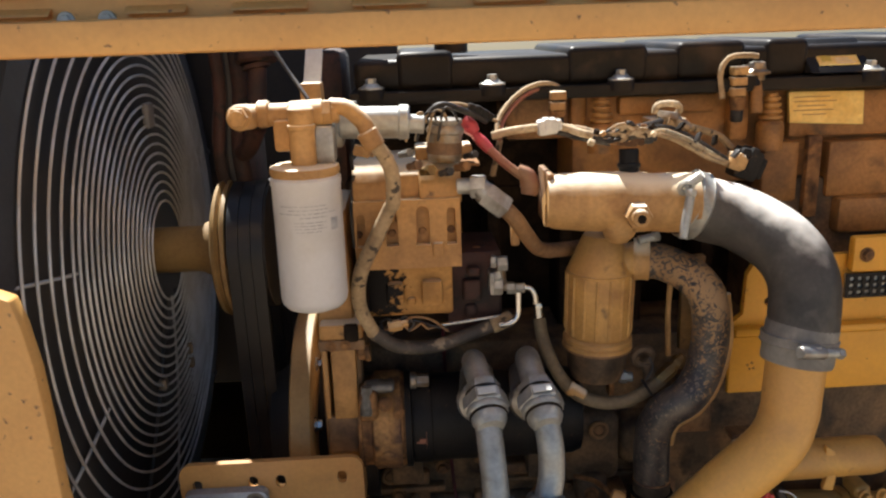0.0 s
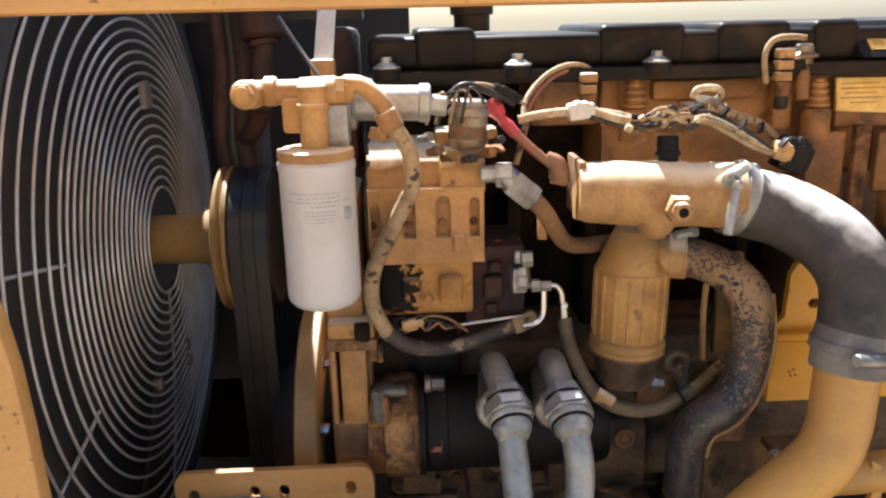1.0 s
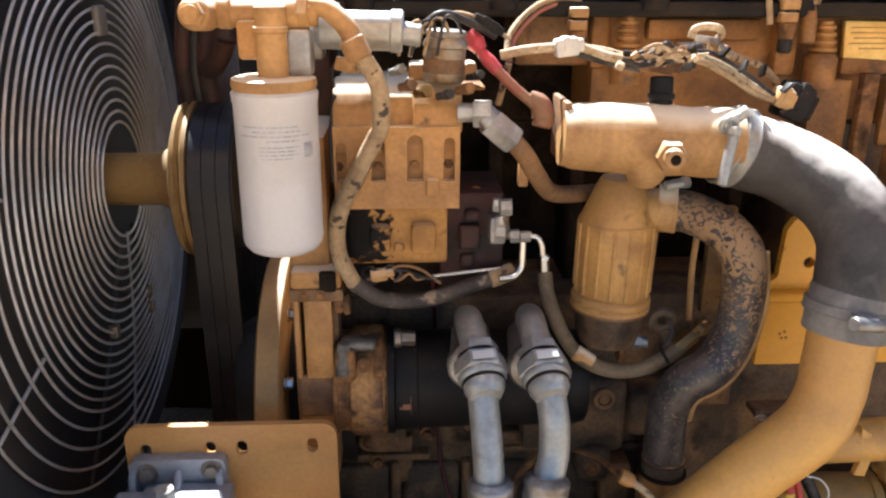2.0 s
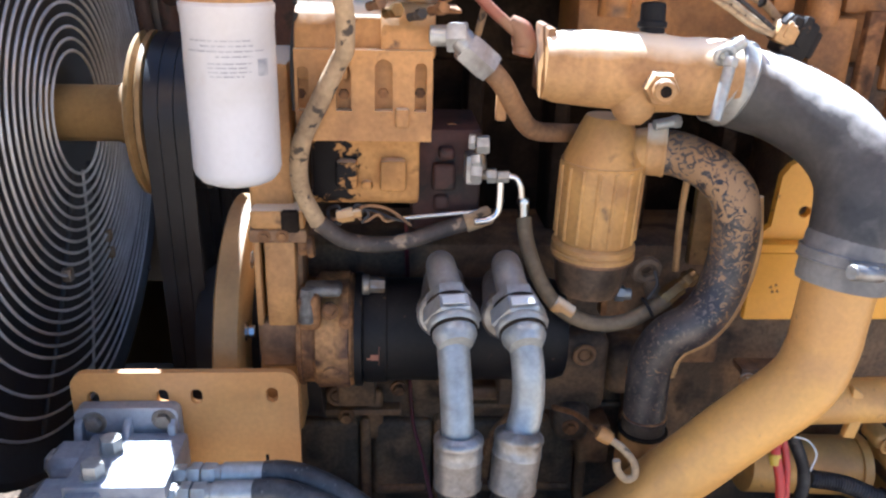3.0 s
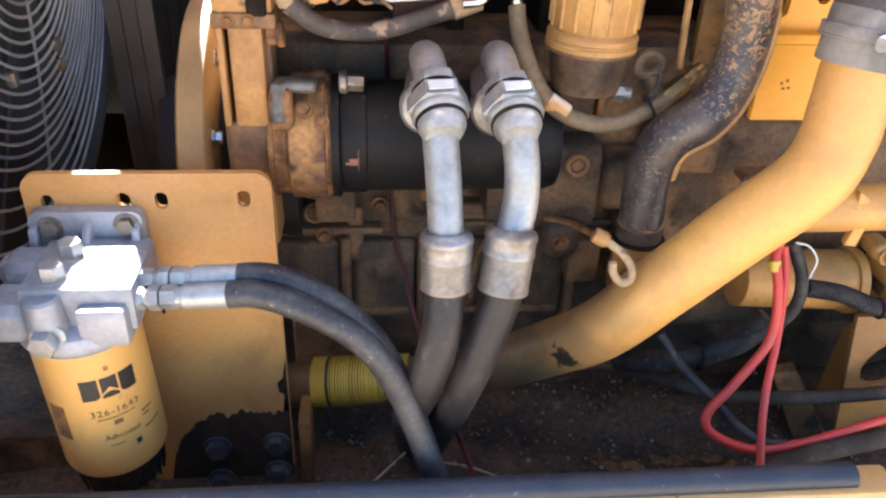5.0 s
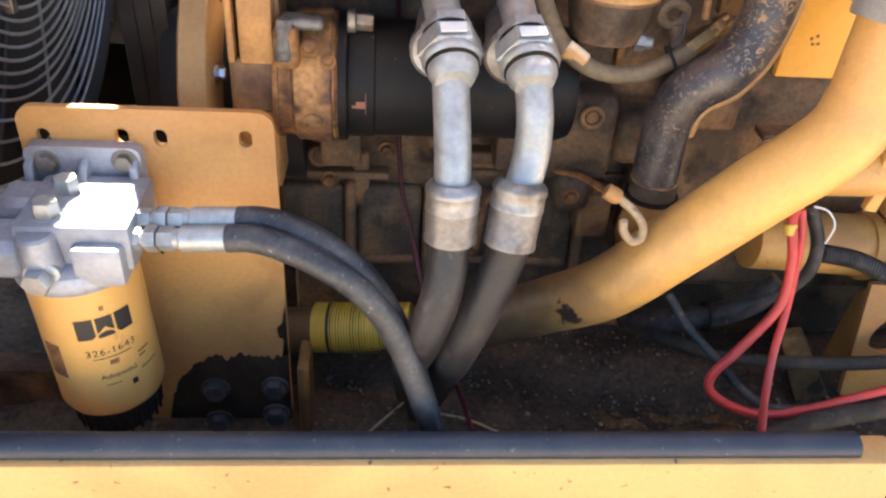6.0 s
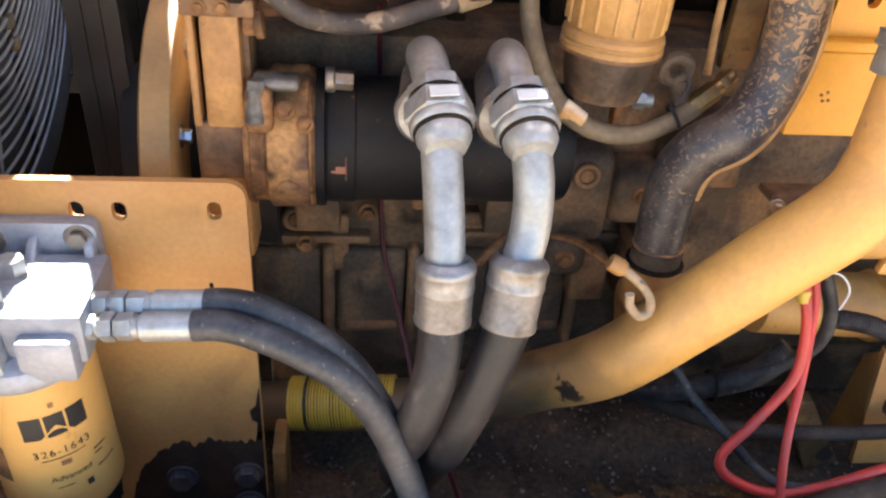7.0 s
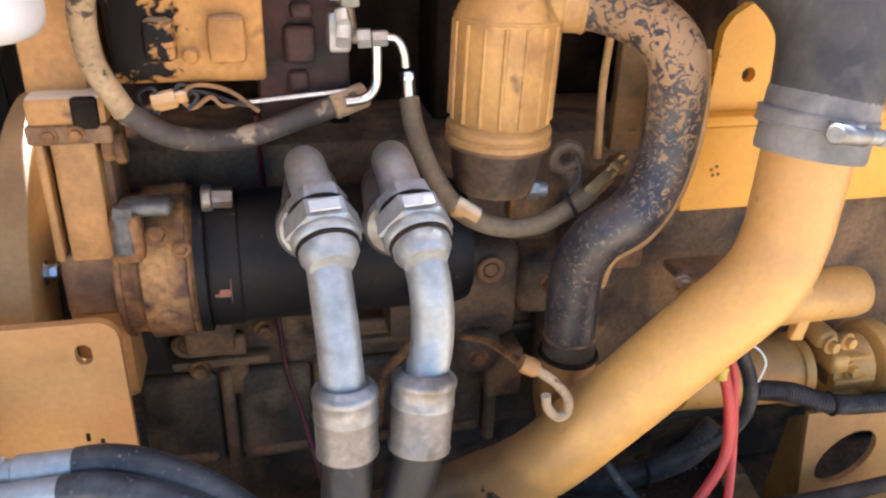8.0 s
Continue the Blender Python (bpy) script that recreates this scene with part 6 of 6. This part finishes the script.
part("main_tube", lathe((0.715, 1.607, 1.123), Vector((0.971, 1.607, 1.110)) - Vector((0.715, 1.607, 1.123)), [(0.0, 0.0), (0.0, 0.053), (0.206, 0.055), (0.206, 0.060), (0.212, 0.062), (0.222, 0.062), (0.224, 0.05), (0.224, 0.0)], 40), "tubing", pump)
part("casting", lathe((0.979, 1.607, 1.112), (1, 0, 0), [(0, 0.05), (0.02, 0.046), (0.055, 0.046), (0.075, 0.056), (0.078, 0.0)], 28), "tubing", pump)
for dz, dy in ((0.034, -0.034), (0.0, -0.050), (-0.034, -0.036)):
    c = Vector((0.979, 1.607, 1.112)) + Vector((0, dy, dz))
    part("rib", box(c + Vector((0.0, -0.006, -0.005)), c + Vector((0.075, 0.02, 0.005)), 0.003), "tubing", pump)
part("end_flange", lathe((1.059, 1.600, 1.125), (1, 0.12, 0), [(0, 0.03), (0.0, 0.058), (0.006, 0.064), (0.026, 0.064), (0.032, 0.058), (0.032, 0.0)], 40), "tubing", pump)
for p0, p1 in (((0.928, 1.552, 1.183), (0.963, 1.552, 1.213)), ((0.962, 1.548, 1.132), (0.996, 1.548, 1.167))):
    part("boss", box(p0, (p1[0], 1.61, p1[2]), 0.010, 3), "tubing", pump)
part("upper_tube", lathe((0.818, 1.530, 1.302), (1, 0.06, -0.02), [(-0.15, 0.0), (-0.15, 0.038), (0.118, 0.039), (0.134, 0.036), (0.142, 0.027), (0.144, 0.0)], 36), "tubing", pump)
part("strap", slab([(0.824, 1.500, 1.345), (0.844, 1.500, 1.332), (0.854, 1.500, 1.286), (0.847, 1.500, 1.245), (0.825, 1.500, 1.248), (0.834, 1.500, 1.287), (0.825, 1.500, 1.327)], (0.1, 1, 0), 0.016, 0.003), "tubing", pump)
for p in ((0.945, 1.548, 1.195), (1.009, 1.560, 1.132), (0.996, 1.570, 1.182), (1.042, 1.580, 1.099)):
    part("bolt", bolt_head(p, (0.2, -1, 0.1), 0.010, 0.012), "tubing", pump)
part("lug", box((0.978, 1.565, 1.093), (1.014, 1.62, 1.126), 0.008, 3), "grimy", pump)
foot = thing("mounting_bracket", (0.918, 1.452, 1.067), "yellow steel mounting bracket with large round hole", "bracket")
hx, hz = 0.990, 1.004
# Darker paint than the gusset puts this face's shade into its colour.
part("web", sheet_with_holes([(0.932, 0.846), (hx + 0.25, 0.846), (hx + 0.25, 1.092), (0.895, 1.105)], [[(hx + 0.050 * math.cos(a) + 0.016 * math.sin(a), hz + 0.052 * math.sin(a)) for a in (math.pi / 12 * k for k in range(24))]], 1.50, 1.510), "worn", foot, smooth=False)
part("gusset", slab([(0.963, 1.517, 0.881), (0.912, 1.517, 1.088), (0.969, 1.620, 0.996), (0.955, 1.620, 0.812)], (1, 0, 0), 0.012, 0.002), "tubing", foot)
part("leg", slab([(0.815, 1.560, 0.931), (0.860, 1.560, 0.939), (0.962, 1.560, 0.780), (0.900, 1.560, 0.763)], (0.2, 1, 0), 0.03, 0.004), "dirty_pipe", foot, "yellow leg")
shelf = thing("bracket_shelf", (0.702, 1.593, 1.317), "small ochre bracket with bolt behind the pipe", "bracket")
part("shelf", box((0.668, 1.574, 1.325), Vector((0.786, 1.576, 1.338)) + Vector((0, 0.04, 0)), 0.003), "grimy", shelf)
part("bolt", bolt_head((0.679, 1.572, 1.317), (0, -1, 0), 0.01, 0.01), "tan", shelf)
part("bellhousing", box((0.55, 1.68, 0.95), (1.5, 2.3, 1.40), 0.03, 3), "block", engine)


def cable(name, label, pts, r, material, category="cable", group="", **kw):
    t_ = thing(name, pts[len(pts) // 2], label, category, group)
    part("run", tube(pts, r, 14, kw.pop("steps", 8), **kw), material, t_)
    return t_


red1 = cable("red_cable", "thick red battery cable with yellow collar", [(0.692, 1.464, 1.274), (0.685, 1.451, 1.257), (0.692, 1.428, 1.204), (0.686, 1.406, 1.132), (0.636, 1.389, 1.056), (0.601, 1.381, 1.005), (0.611, 1.366, 0.976), (0.677, 1.353, 0.952), (0.769, 1.362, 0.951), (0.930, 1.395, 0.967), (1.057, 1.416, 0.970)], 0.0078, "red")
part("collar", rod((0.684, 1.451, 1.254), (0.686, 1.444, 1.237), 0.0098), "band", red1, "yellow collar")
cable("red_cable", "thinner red cable hanging to the frame rail", [(0.702, 1.464, 1.270), (0.707, 1.446, 1.223), (0.698, 1.406, 1.132), (0.676, 1.359, 1.059), (0.668, 1.315, 0.980), (0.664, 1.270, 0.93)], 0.0062, "red")
cable("black_cable", "black cable curving behind the red cables", [(0.726, 1.483, 1.267), (0.753, 1.473, 1.204), (0.751, 1.465, 1.154), (0.731, 1.478, 1.104), (0.687, 1.492, 1.064)], 0.0105, "hose")
duct = cable("corrugated_conduit", "black corrugated cable conduit", [(0.776, 1.489, 1.175), (0.840, 1.487, 1.163), (0.912, 1.483, 1.135), (1.004, 1.499, 1.110), (1.133, 1.516, 1.090)], 0.0135, "hose", "conduit", ribs=0.0022, steps=26)
part("cable_tie", torus((0.912, 1.483, 1.135), (1, 0, 0), 0.0165, 0.0028, 28, 6), "tar_void", duct, "black cable tie")
duct = cable("corrugated_conduit", "oily corrugated conduit under the pipe", [(0.733, 1.499, 1.108), (0.694, 1.501, 1.058), (0.638, 1.524, 1.012), (0.569, 1.558, 0.973), (0.531, 1.612, 0.931)], 0.0200, "hose", "conduit", ribs=0.0010, steps=24)
part("cable_tie", torus((0.638, 1.524, 1.012), (1, 0, 0), 0.0245, 0.0028, 28, 6), "tar_void", duct, "black cable tie")
cable("black_cable", "thin black cable crossing the floor", [(0.538, 1.477, 1.097), (0.573, 1.449, 1.052), (0.617, 1.413, 1.015), (0.666, 1.376, 0.973), (0.717, 1.363, 0.953), (0.819, 1.371, 0.942), (0.963, 1.392, 0.947)], 0.0078, "hose")
cable("dusty_hose", "dusty dark hose lying across the floor pan", [(0.541, 1.629, 0.906), (0.607, 1.570, 0.917), (0.686, 1.511, 0.931), (0.786, 1.474, 0.951), (0.911, 1.456, 0.968), (1.028, 1.440, 0.996)], 0.0125, "brown_hose", "hose")
cable("dusty_hose", "dusty dark hose near the frame rail", [(0.681, 1.310, 0.939), (0.759, 1.332, 0.952), (0.869, 1.362, 0.946), (1.023, 1.391, 0.942)], 0.016, "brown_hose", "hose")
cable("white_wire", "thin white wire loop", [(0.719, 1.465, 1.276), (0.743, 1.463, 1.269), (0.760, 1.460, 1.245), (0.759, 1.464, 1.210)], 0.0016, "label", "wire", )
cable("red_wire", "thin red wire behind the black hoses", [(0.091, 1.711, 1.554), (0.092, 1.724, 1.508), (0.095, 1.751, 1.425), (0.105, 1.740, 1.161), (0.129, 1.694, 1.064), (0.176, 1.529, 0.918), (0.201, 1.431, 0.938), (0.210, 1.278, 0.992)], 0.0038, "red_dark", "wire")
cable("dry_stalk", "pale thin wire on the floor pan", [(0.056, 1.329, 0.930), (0.089, 1.369, 0.928), (0.114, 1.408, 0.917)], 0.0022, "braid", "wire")
cable("dry_stalk", "pale thin wire on the floor pan", [(0.169, 1.387, 0.915), (0.219, 1.359, 0.928), (0.268, 1.311, 0.947)], 0.0022, "braid", "wire")
cable("thin_pipe", "thin tan pipe behind the coolant hose", [(0.545, 1.628, 1.667), (0.542, 1.627, 1.600), (0.544, 1.622, 1.501)], 0.0055, "tan", "pipe")

# ---- top: strut, stay rod and wiring ----
strut = thing("sheet_strut", (-0.147, 1.694, 2.084), "narrow upright painted strut in sunlight", "strut")
SB = Vector((-0.149, 1.620, 2.066))
part("bar", box((-0.153, 1.600, 2.034), (-0.115, 1.65, 2.071), 0.004), "tan", strut)
part("sloping_plate", slab([SB, SB + Vector((0.032, 0, 0)), SB + Vector((0.036, 0.16, 0.15)), SB + Vector((0.004, 0.16, 0.15))], (0, 0.7, -0.7), 0.006, 0.002), "label", strut, "pale plate in full sun")
cable("stay_rod", "thin dark stay rod", [(-0.201, 1.621, 2.139), (-0.170, 1.594, 2.094), (-0.134, 1.556, 2.046)], 0.0035, "bolt", "rod")
lug = thing("lifting_eye", (-0.273, 1.849, 2.104), "rusty cast lifting eye at the engine front", "lifting eye")
part("eye", join(rod((-0.271, 1.858, 2.160), (-0.267, 1.848, 2.101), 0.045), rod((-0.271, 1.848, 2.101), (-0.269, 1.847, 2.090), 0.03), rod((-0.268, 1.847, 2.094), (-0.277, 1.827, 1.967), 0.02), tube([(-0.276, 1.828, 1.972), (-0.305, 1.871, 1.925), (-0.345, 1.960, 1.896), (-0.370, 2.116, 1.871)], 0.02, 12)), "maroon", lug)
sidep = thing("engine_front_cover", (-0.305, 1.875, 1.950), "dark greasy front cover of the engine", "front cover")
part("cover", box((-0.38, 1.96, 1.62), (-0.325, 2.2, 2.12), 0.02), "maroon", sidep)
part("cover", box((-0.165, 1.96, 1.62), (-0.10, 2.2, 2.12), 0.02), "maroon", sidep)
for k, r in enumerate((0.016, 0.012, 0.02)):
    x = -0.375 + 0.022 * k
    part("hose", tube([(x, 1.93, 2.2), (x + 0.01, 1.92, 2.05), (x - 0.004, 1.92, 1.9), (x + 0.012, 1.94, 1.75)], r, 14), "maroon" if k != 1 else "shroud", sidep)
part("rail", tube([(-0.391, 2.056, 2.132), (-0.382, 2.033, 1.986), (-0.381, 2.012, 1.857)], 0.022, 14), "shroud", sidep)

bootcable = thing("terminal_cable", (0.214, 1.556, 1.918), "dusty red cable with rubber terminal boot", "cable")
part("red_boot", tube([(0.136, 1.569, 1.996), (0.148, 1.563, 1.985), (0.155, 1.560, 1.975)], [0.013, 0.0145, 0.010], 16), "pink_red", bootcable)
part("red_sleeve", tube([(0.154, 1.560, 1.974), (0.167, 1.555, 1.960), (0.180, 1.551, 1.946)], [0.0075, 0.0105, 0.009], 14), "pink_red", bootcable)
part("dusty_run", tube([(0.177, 1.552, 1.949), (0.205, 1.547, 1.922), (0.241, 1.547, 1.893)], 0.0080, 14), "red_dusty", bootcable)
part("boot", tube([(0.229, 1.550, 1.909), (0.246, 1.549, 1.896), (0.252, 1.550, 1.877), (0.249, 1.547, 1.862)], [0.010, 0.016, 0.018, 0.014], 16), "red_dusty", bootcable)
random.seed(21)
for k, (pts, r, m) in enumerate((
    ([(0.054, 1.546, 1.982), (0.075, 1.551, 2.015), (0.101, 1.553, 2.028), (0.145, 1.551, 2.012), (0.177, 1.558, 1.995)], 0.0055, "hose"),
    ([(0.049, 1.544, 1.967), (0.060, 1.544, 2.002), (0.091, 1.553, 2.024), (0.136, 1.563, 2.026), (0.198, 1.578, 1.992)], 0.003, "braid"),
    ([(0.202, 1.623, 1.956), (0.213, 1.659, 1.994), (0.257, 1.706, 2.031), (0.306, 1.728, 2.046), (0.341, 1.726, 2.034), (0.336, 1.711, 2.000)], 0.005, "braid"),
    ([(0.207, 1.622, 1.951), (0.220, 1.658, 1.986), (0.263, 1.704, 2.023), (0.308, 1.727, 2.037), (0.333, 1.725, 2.027)], 0.004, "red_dusty"),
    ([(0.189, 1.594, 1.965), (0.225, 1.595, 1.972), (0.272, 1.596, 1.976), (0.314, 1.596, 1.976), (0.361, 1.573, 1.963), (0.395, 1.563, 1.961)], 0.0075, "loom"),
    ([(0.299, 1.601, 1.979), (0.353, 1.585, 1.972), (0.405, 1.562, 1.956)], 0.005, "braid"),
    ([(0.299, 1.600, 1.969), (0.353, 1.582, 1.955), (0.400, 1.560, 1.946)], 0.005, "hose"),
    ([(0.438, 1.553, 1.966), (0.486, 1.572, 1.966), (0.548, 1.599, 1.944), (0.600, 1.612, 1.914), (0.645, 1.623, 1.895)], 0.0062, "loom"),
    ([(0.444, 1.550, 1.958), (0.492, 1.566, 1.958), (0.552, 1.592, 1.932), (0.602, 1.606, 1.904), (0.650, 1.620, 1.888)], 0.0045, "braid"),
    ([(0.450, 1.548, 1.970), (0.500, 1.562, 1.973), (0.560, 1.590, 1.948), (0.640, 1.616, 1.900)], 0.0032, "hose"),
    ([(0.533, 1.656, 1.971), (0.584, 1.673, 1.956), (0.648, 1.690, 1.935), (0.676, 1.686, 1.909)], 0.007, "braid"),
    ([(0.408, 1.554, 1.970), (0.454, 1.575, 1.972), (0.512, 1.626, 1.975)], 0.006, "hose"),
    ([(0.661, 1.711, 2.004), (0.658, 1.719, 2.053), (0.675, 1.724, 2.081), (0.709, 1.724, 2.086), (0.734, 1.724, 2.083)], 0.0055, "braid"),
    ([(0.213, 1.672, 1.944), (0.207, 1.686, 1.909), (0.201, 1.701, 1.873)], 0.006, "braid"),
    ([(-0.061, 1.507, 1.928), (-0.062, 1.501, 1.954), (-0.043, 1.493, 1.967), (-0.025, 1.492, 1.958)], 0.003, "hose"),
    ([(-0.062, 1.520, 1.916), (-0.068, 1.511, 1.858), (-0.067, 1.505, 1.788)], 0.0035, "shroud"),
)):
    cable("wire_loom", "dusty wire run over the engine top", pts, r, m, "wire", "wire looms")


def connector(at, size, material, label, turn=0.0):
    c = thing("wire_connector", at, label, "connector")
    at = Vector(at)
    sx, sy, sz = size
    part("shell", turned(join(box(at - Vector((sx, sy, sz)), at + Vector((sx, sy, sz)), min(size) * 0.3), box(at + Vector((sx * 0.9, -sy * 0.7, -sz * 0.7)), at + Vector((sx * 1.5, sy * 0.7, sz * 0.7)), min(size) * 0.2), box(at - Vector((sx * 0.3, sy * 1.15, sz * 0.4)), at + Vector((sx * 0.3, sy, sz * 1.15)), min(size) * 0.15)), at, 0, turn, 0), material, c)
    return c


connector((0.161, 1.561, 2.013), (0.020, 0.009, 0.009), "black", "small black plastic wire connector", 25)
connector((0.291, 1.596, 1.977), (0.018, 0.014, 0.014), "label", "pale taped wire joint", -8)
connector((0.418, 1.552, 1.956), (0.026, 0.016, 0.012), "rust", "dusty dark connector on the sensor", 8)
connector((0.462, 1.562, 1.958), (0.014, 0.014, 0.014), "hose", "black connector on the sensor")
connector((0.685, 1.642, 1.885), (0.024, 0.024, 0.030), "black", "large black round connector", 20)
connector((0.657, 1.623, 1.894), (0.014, 0.016, 0.016), "tan", "dusty tan connector end shell", 20)
connector((-0.043, 1.492, 1.961), (0.014, 0.01, 0.009), "tan", "small dusty tan wire connector", 15)


def injector_plug(top, blocks, foot):
    """A stack of plug blocks on a dark boot, hanging below its wire."""
    t = Vector(top)
    plug = thing("injector_plug", t, "dusty ochre injector wire plug with dark boot", "connector", "injector plugs")
    for k in range(blocks):
        q = t - Vector((0.0015 * k, 0, 0.011 + 0.0205 * k))
        part("block", box(q - Vector((0.0155, 0.014, 0.0088)), q + Vector((0.0155, 0.014, 0.0088)), 0.004, 3), "tan", plug)
    q = t - Vector((0, 0, 0.0205 * blocks))
    part("neck", lathe(q - Vector((0, 0, foot)), (0, 0, 1), [(0, 0.013), (foot * 0.35, 0.014), (foot * 0.45, 0.016), (foot, 0.016)], 18), "rust", plug, "grimy brown neck")
    part("boot", lathe(q - Vector((0, 0, foot + 0.024)), (0, 0, 1), [(0, 0.010), (0.004, 0.0125), (0.022, 0.0125), (0.026, 0.010)], 18), "hose", plug, "black rubber boot")
    part("seam", box(t - Vector((0.0128, 0.0125, 0.0205 * blocks)), t + Vector((0.0118, 0.0125, -0.004)), 0.002), "tar_void", plug)


injector_plug((0.333, 1.713, 2.034), 2, 0.012)
injector_plug((0.695, 1.719, 2.068), 3, 0.026)
cap = thing("threaded_cap", (0.734, 1.729, 2.050), "steel flange bolt and cap on the head", "cap")
part("cap", lathe((0.734, 1.727, 2.037), (0, 0, 1), [(0, 0.016), (0.010, 0.018), (0.012, 0.026), (0.016, 0.026), (0.022, 0.018), (0.034, 0.016), (0.036, 0.010), (0.036, 0)], 24), "steel", cap)
part("stem", rod((0.736, 1.722, 1.972), (0.736, 1.732, 2.041), 0.013), "head", cap)
lifteye = thing("sensor_loop", (0.538, 1.680, 1.995), "tan cast sensor loop with steel nut", "sensor")
part("loop", tube([(0.512, 1.668, 1.986), (0.516, 1.664, 2.000), (0.535, 1.662, 2.004), (0.556, 1.664, 2.000), (0.561, 1.668, 1.988), (0.546, 1.672, 1.976)], 0.0062, 12), "loom", lifteye)
part("nut", join(hexrod((0.523, 1.677, 1.980), (0.555, 1.656, 1.975), 0.012), rod((0.547, 1.667, 1.977), (0.579, 1.653, 1.955), 0.009)), "steel", lifteye)
part("base", box((0.506, 1.672, 1.948), Vector((0.579, 1.676, 1.974)) + Vector((0, 0.06, 0)), 0.006), "cast", lifteye)

harness = thing("sensor_harness", (0.402, 1.500, 1.975), "cluster of dusty wire clips over the water outlet", "wire clips")
random.seed(41)
H0, H1 = Vector((0.350, 1.500, 1.967)), Vector((0.463, 1.500, 1.976))
for k in range(14):
    q = H0.lerp(H1, k / 13) + Vector((random.uniform(-0.004, 0.004), random.uniform(-0.012, 0.014), random.uniform(-0.012, 0.014)))
    s = Vector((random.uniform(0.0025, 0.006), random.uniform(0.003, 0.006), random.uniform(0.003, 0.006)))
    part("clip", turned(box(q - s, q + s, 0.0015), q, random.uniform(0, 60), random.uniform(0, 60), 0), ("loom", "tar_void", "tan", "hose", "tar_void", "rust")[k % 6], harness)
for k in range(14):
    q0, q1 = H0.lerp(H1, random.uniform(0, 0.5)), H0.lerp(H1, random.uniform(0.5, 1.0))
    part("lead", tube([q0, q0.lerp(q1, 0.3) + Vector((0, -0.012, random.uniform(-0.01, 0.02))), q0.lerp(q1, 0.7) + Vector((0, -0.008, random.uniform(-0.015, 0.015))), q1 + Vector((random.uniform(0, 0.03), 0, random.uniform(-0.012, 0.012)))], random.choice((0.0020, 0.0028, 0.0036)), 8), ("loom", "hose", "braid")[k % 3], harness)
clips = thing("cable_ties", (0.558, 1.560, 1.977), "dusty cable ties and plugs beside the round connector", "cable ties")
for k in range(4):
    q = Vector((0.527, 1.570, 1.980)).lerp(Vector((0.628, 1.560, 1.915)), k / 3) + Vector((0, random.uniform(-0.01, 0.01), random.uniform(-0.008, 0.01)))
    part("tie", turned(box(q - Vector((0.003, 0.008, 0.009)), q + Vector((0.003, 0.008, 0.009)), 0.0015), q, random.uniform(-25, 25), random.uniform(10, 45), 0), ("tar_void", "hose")[k % 2], clips)
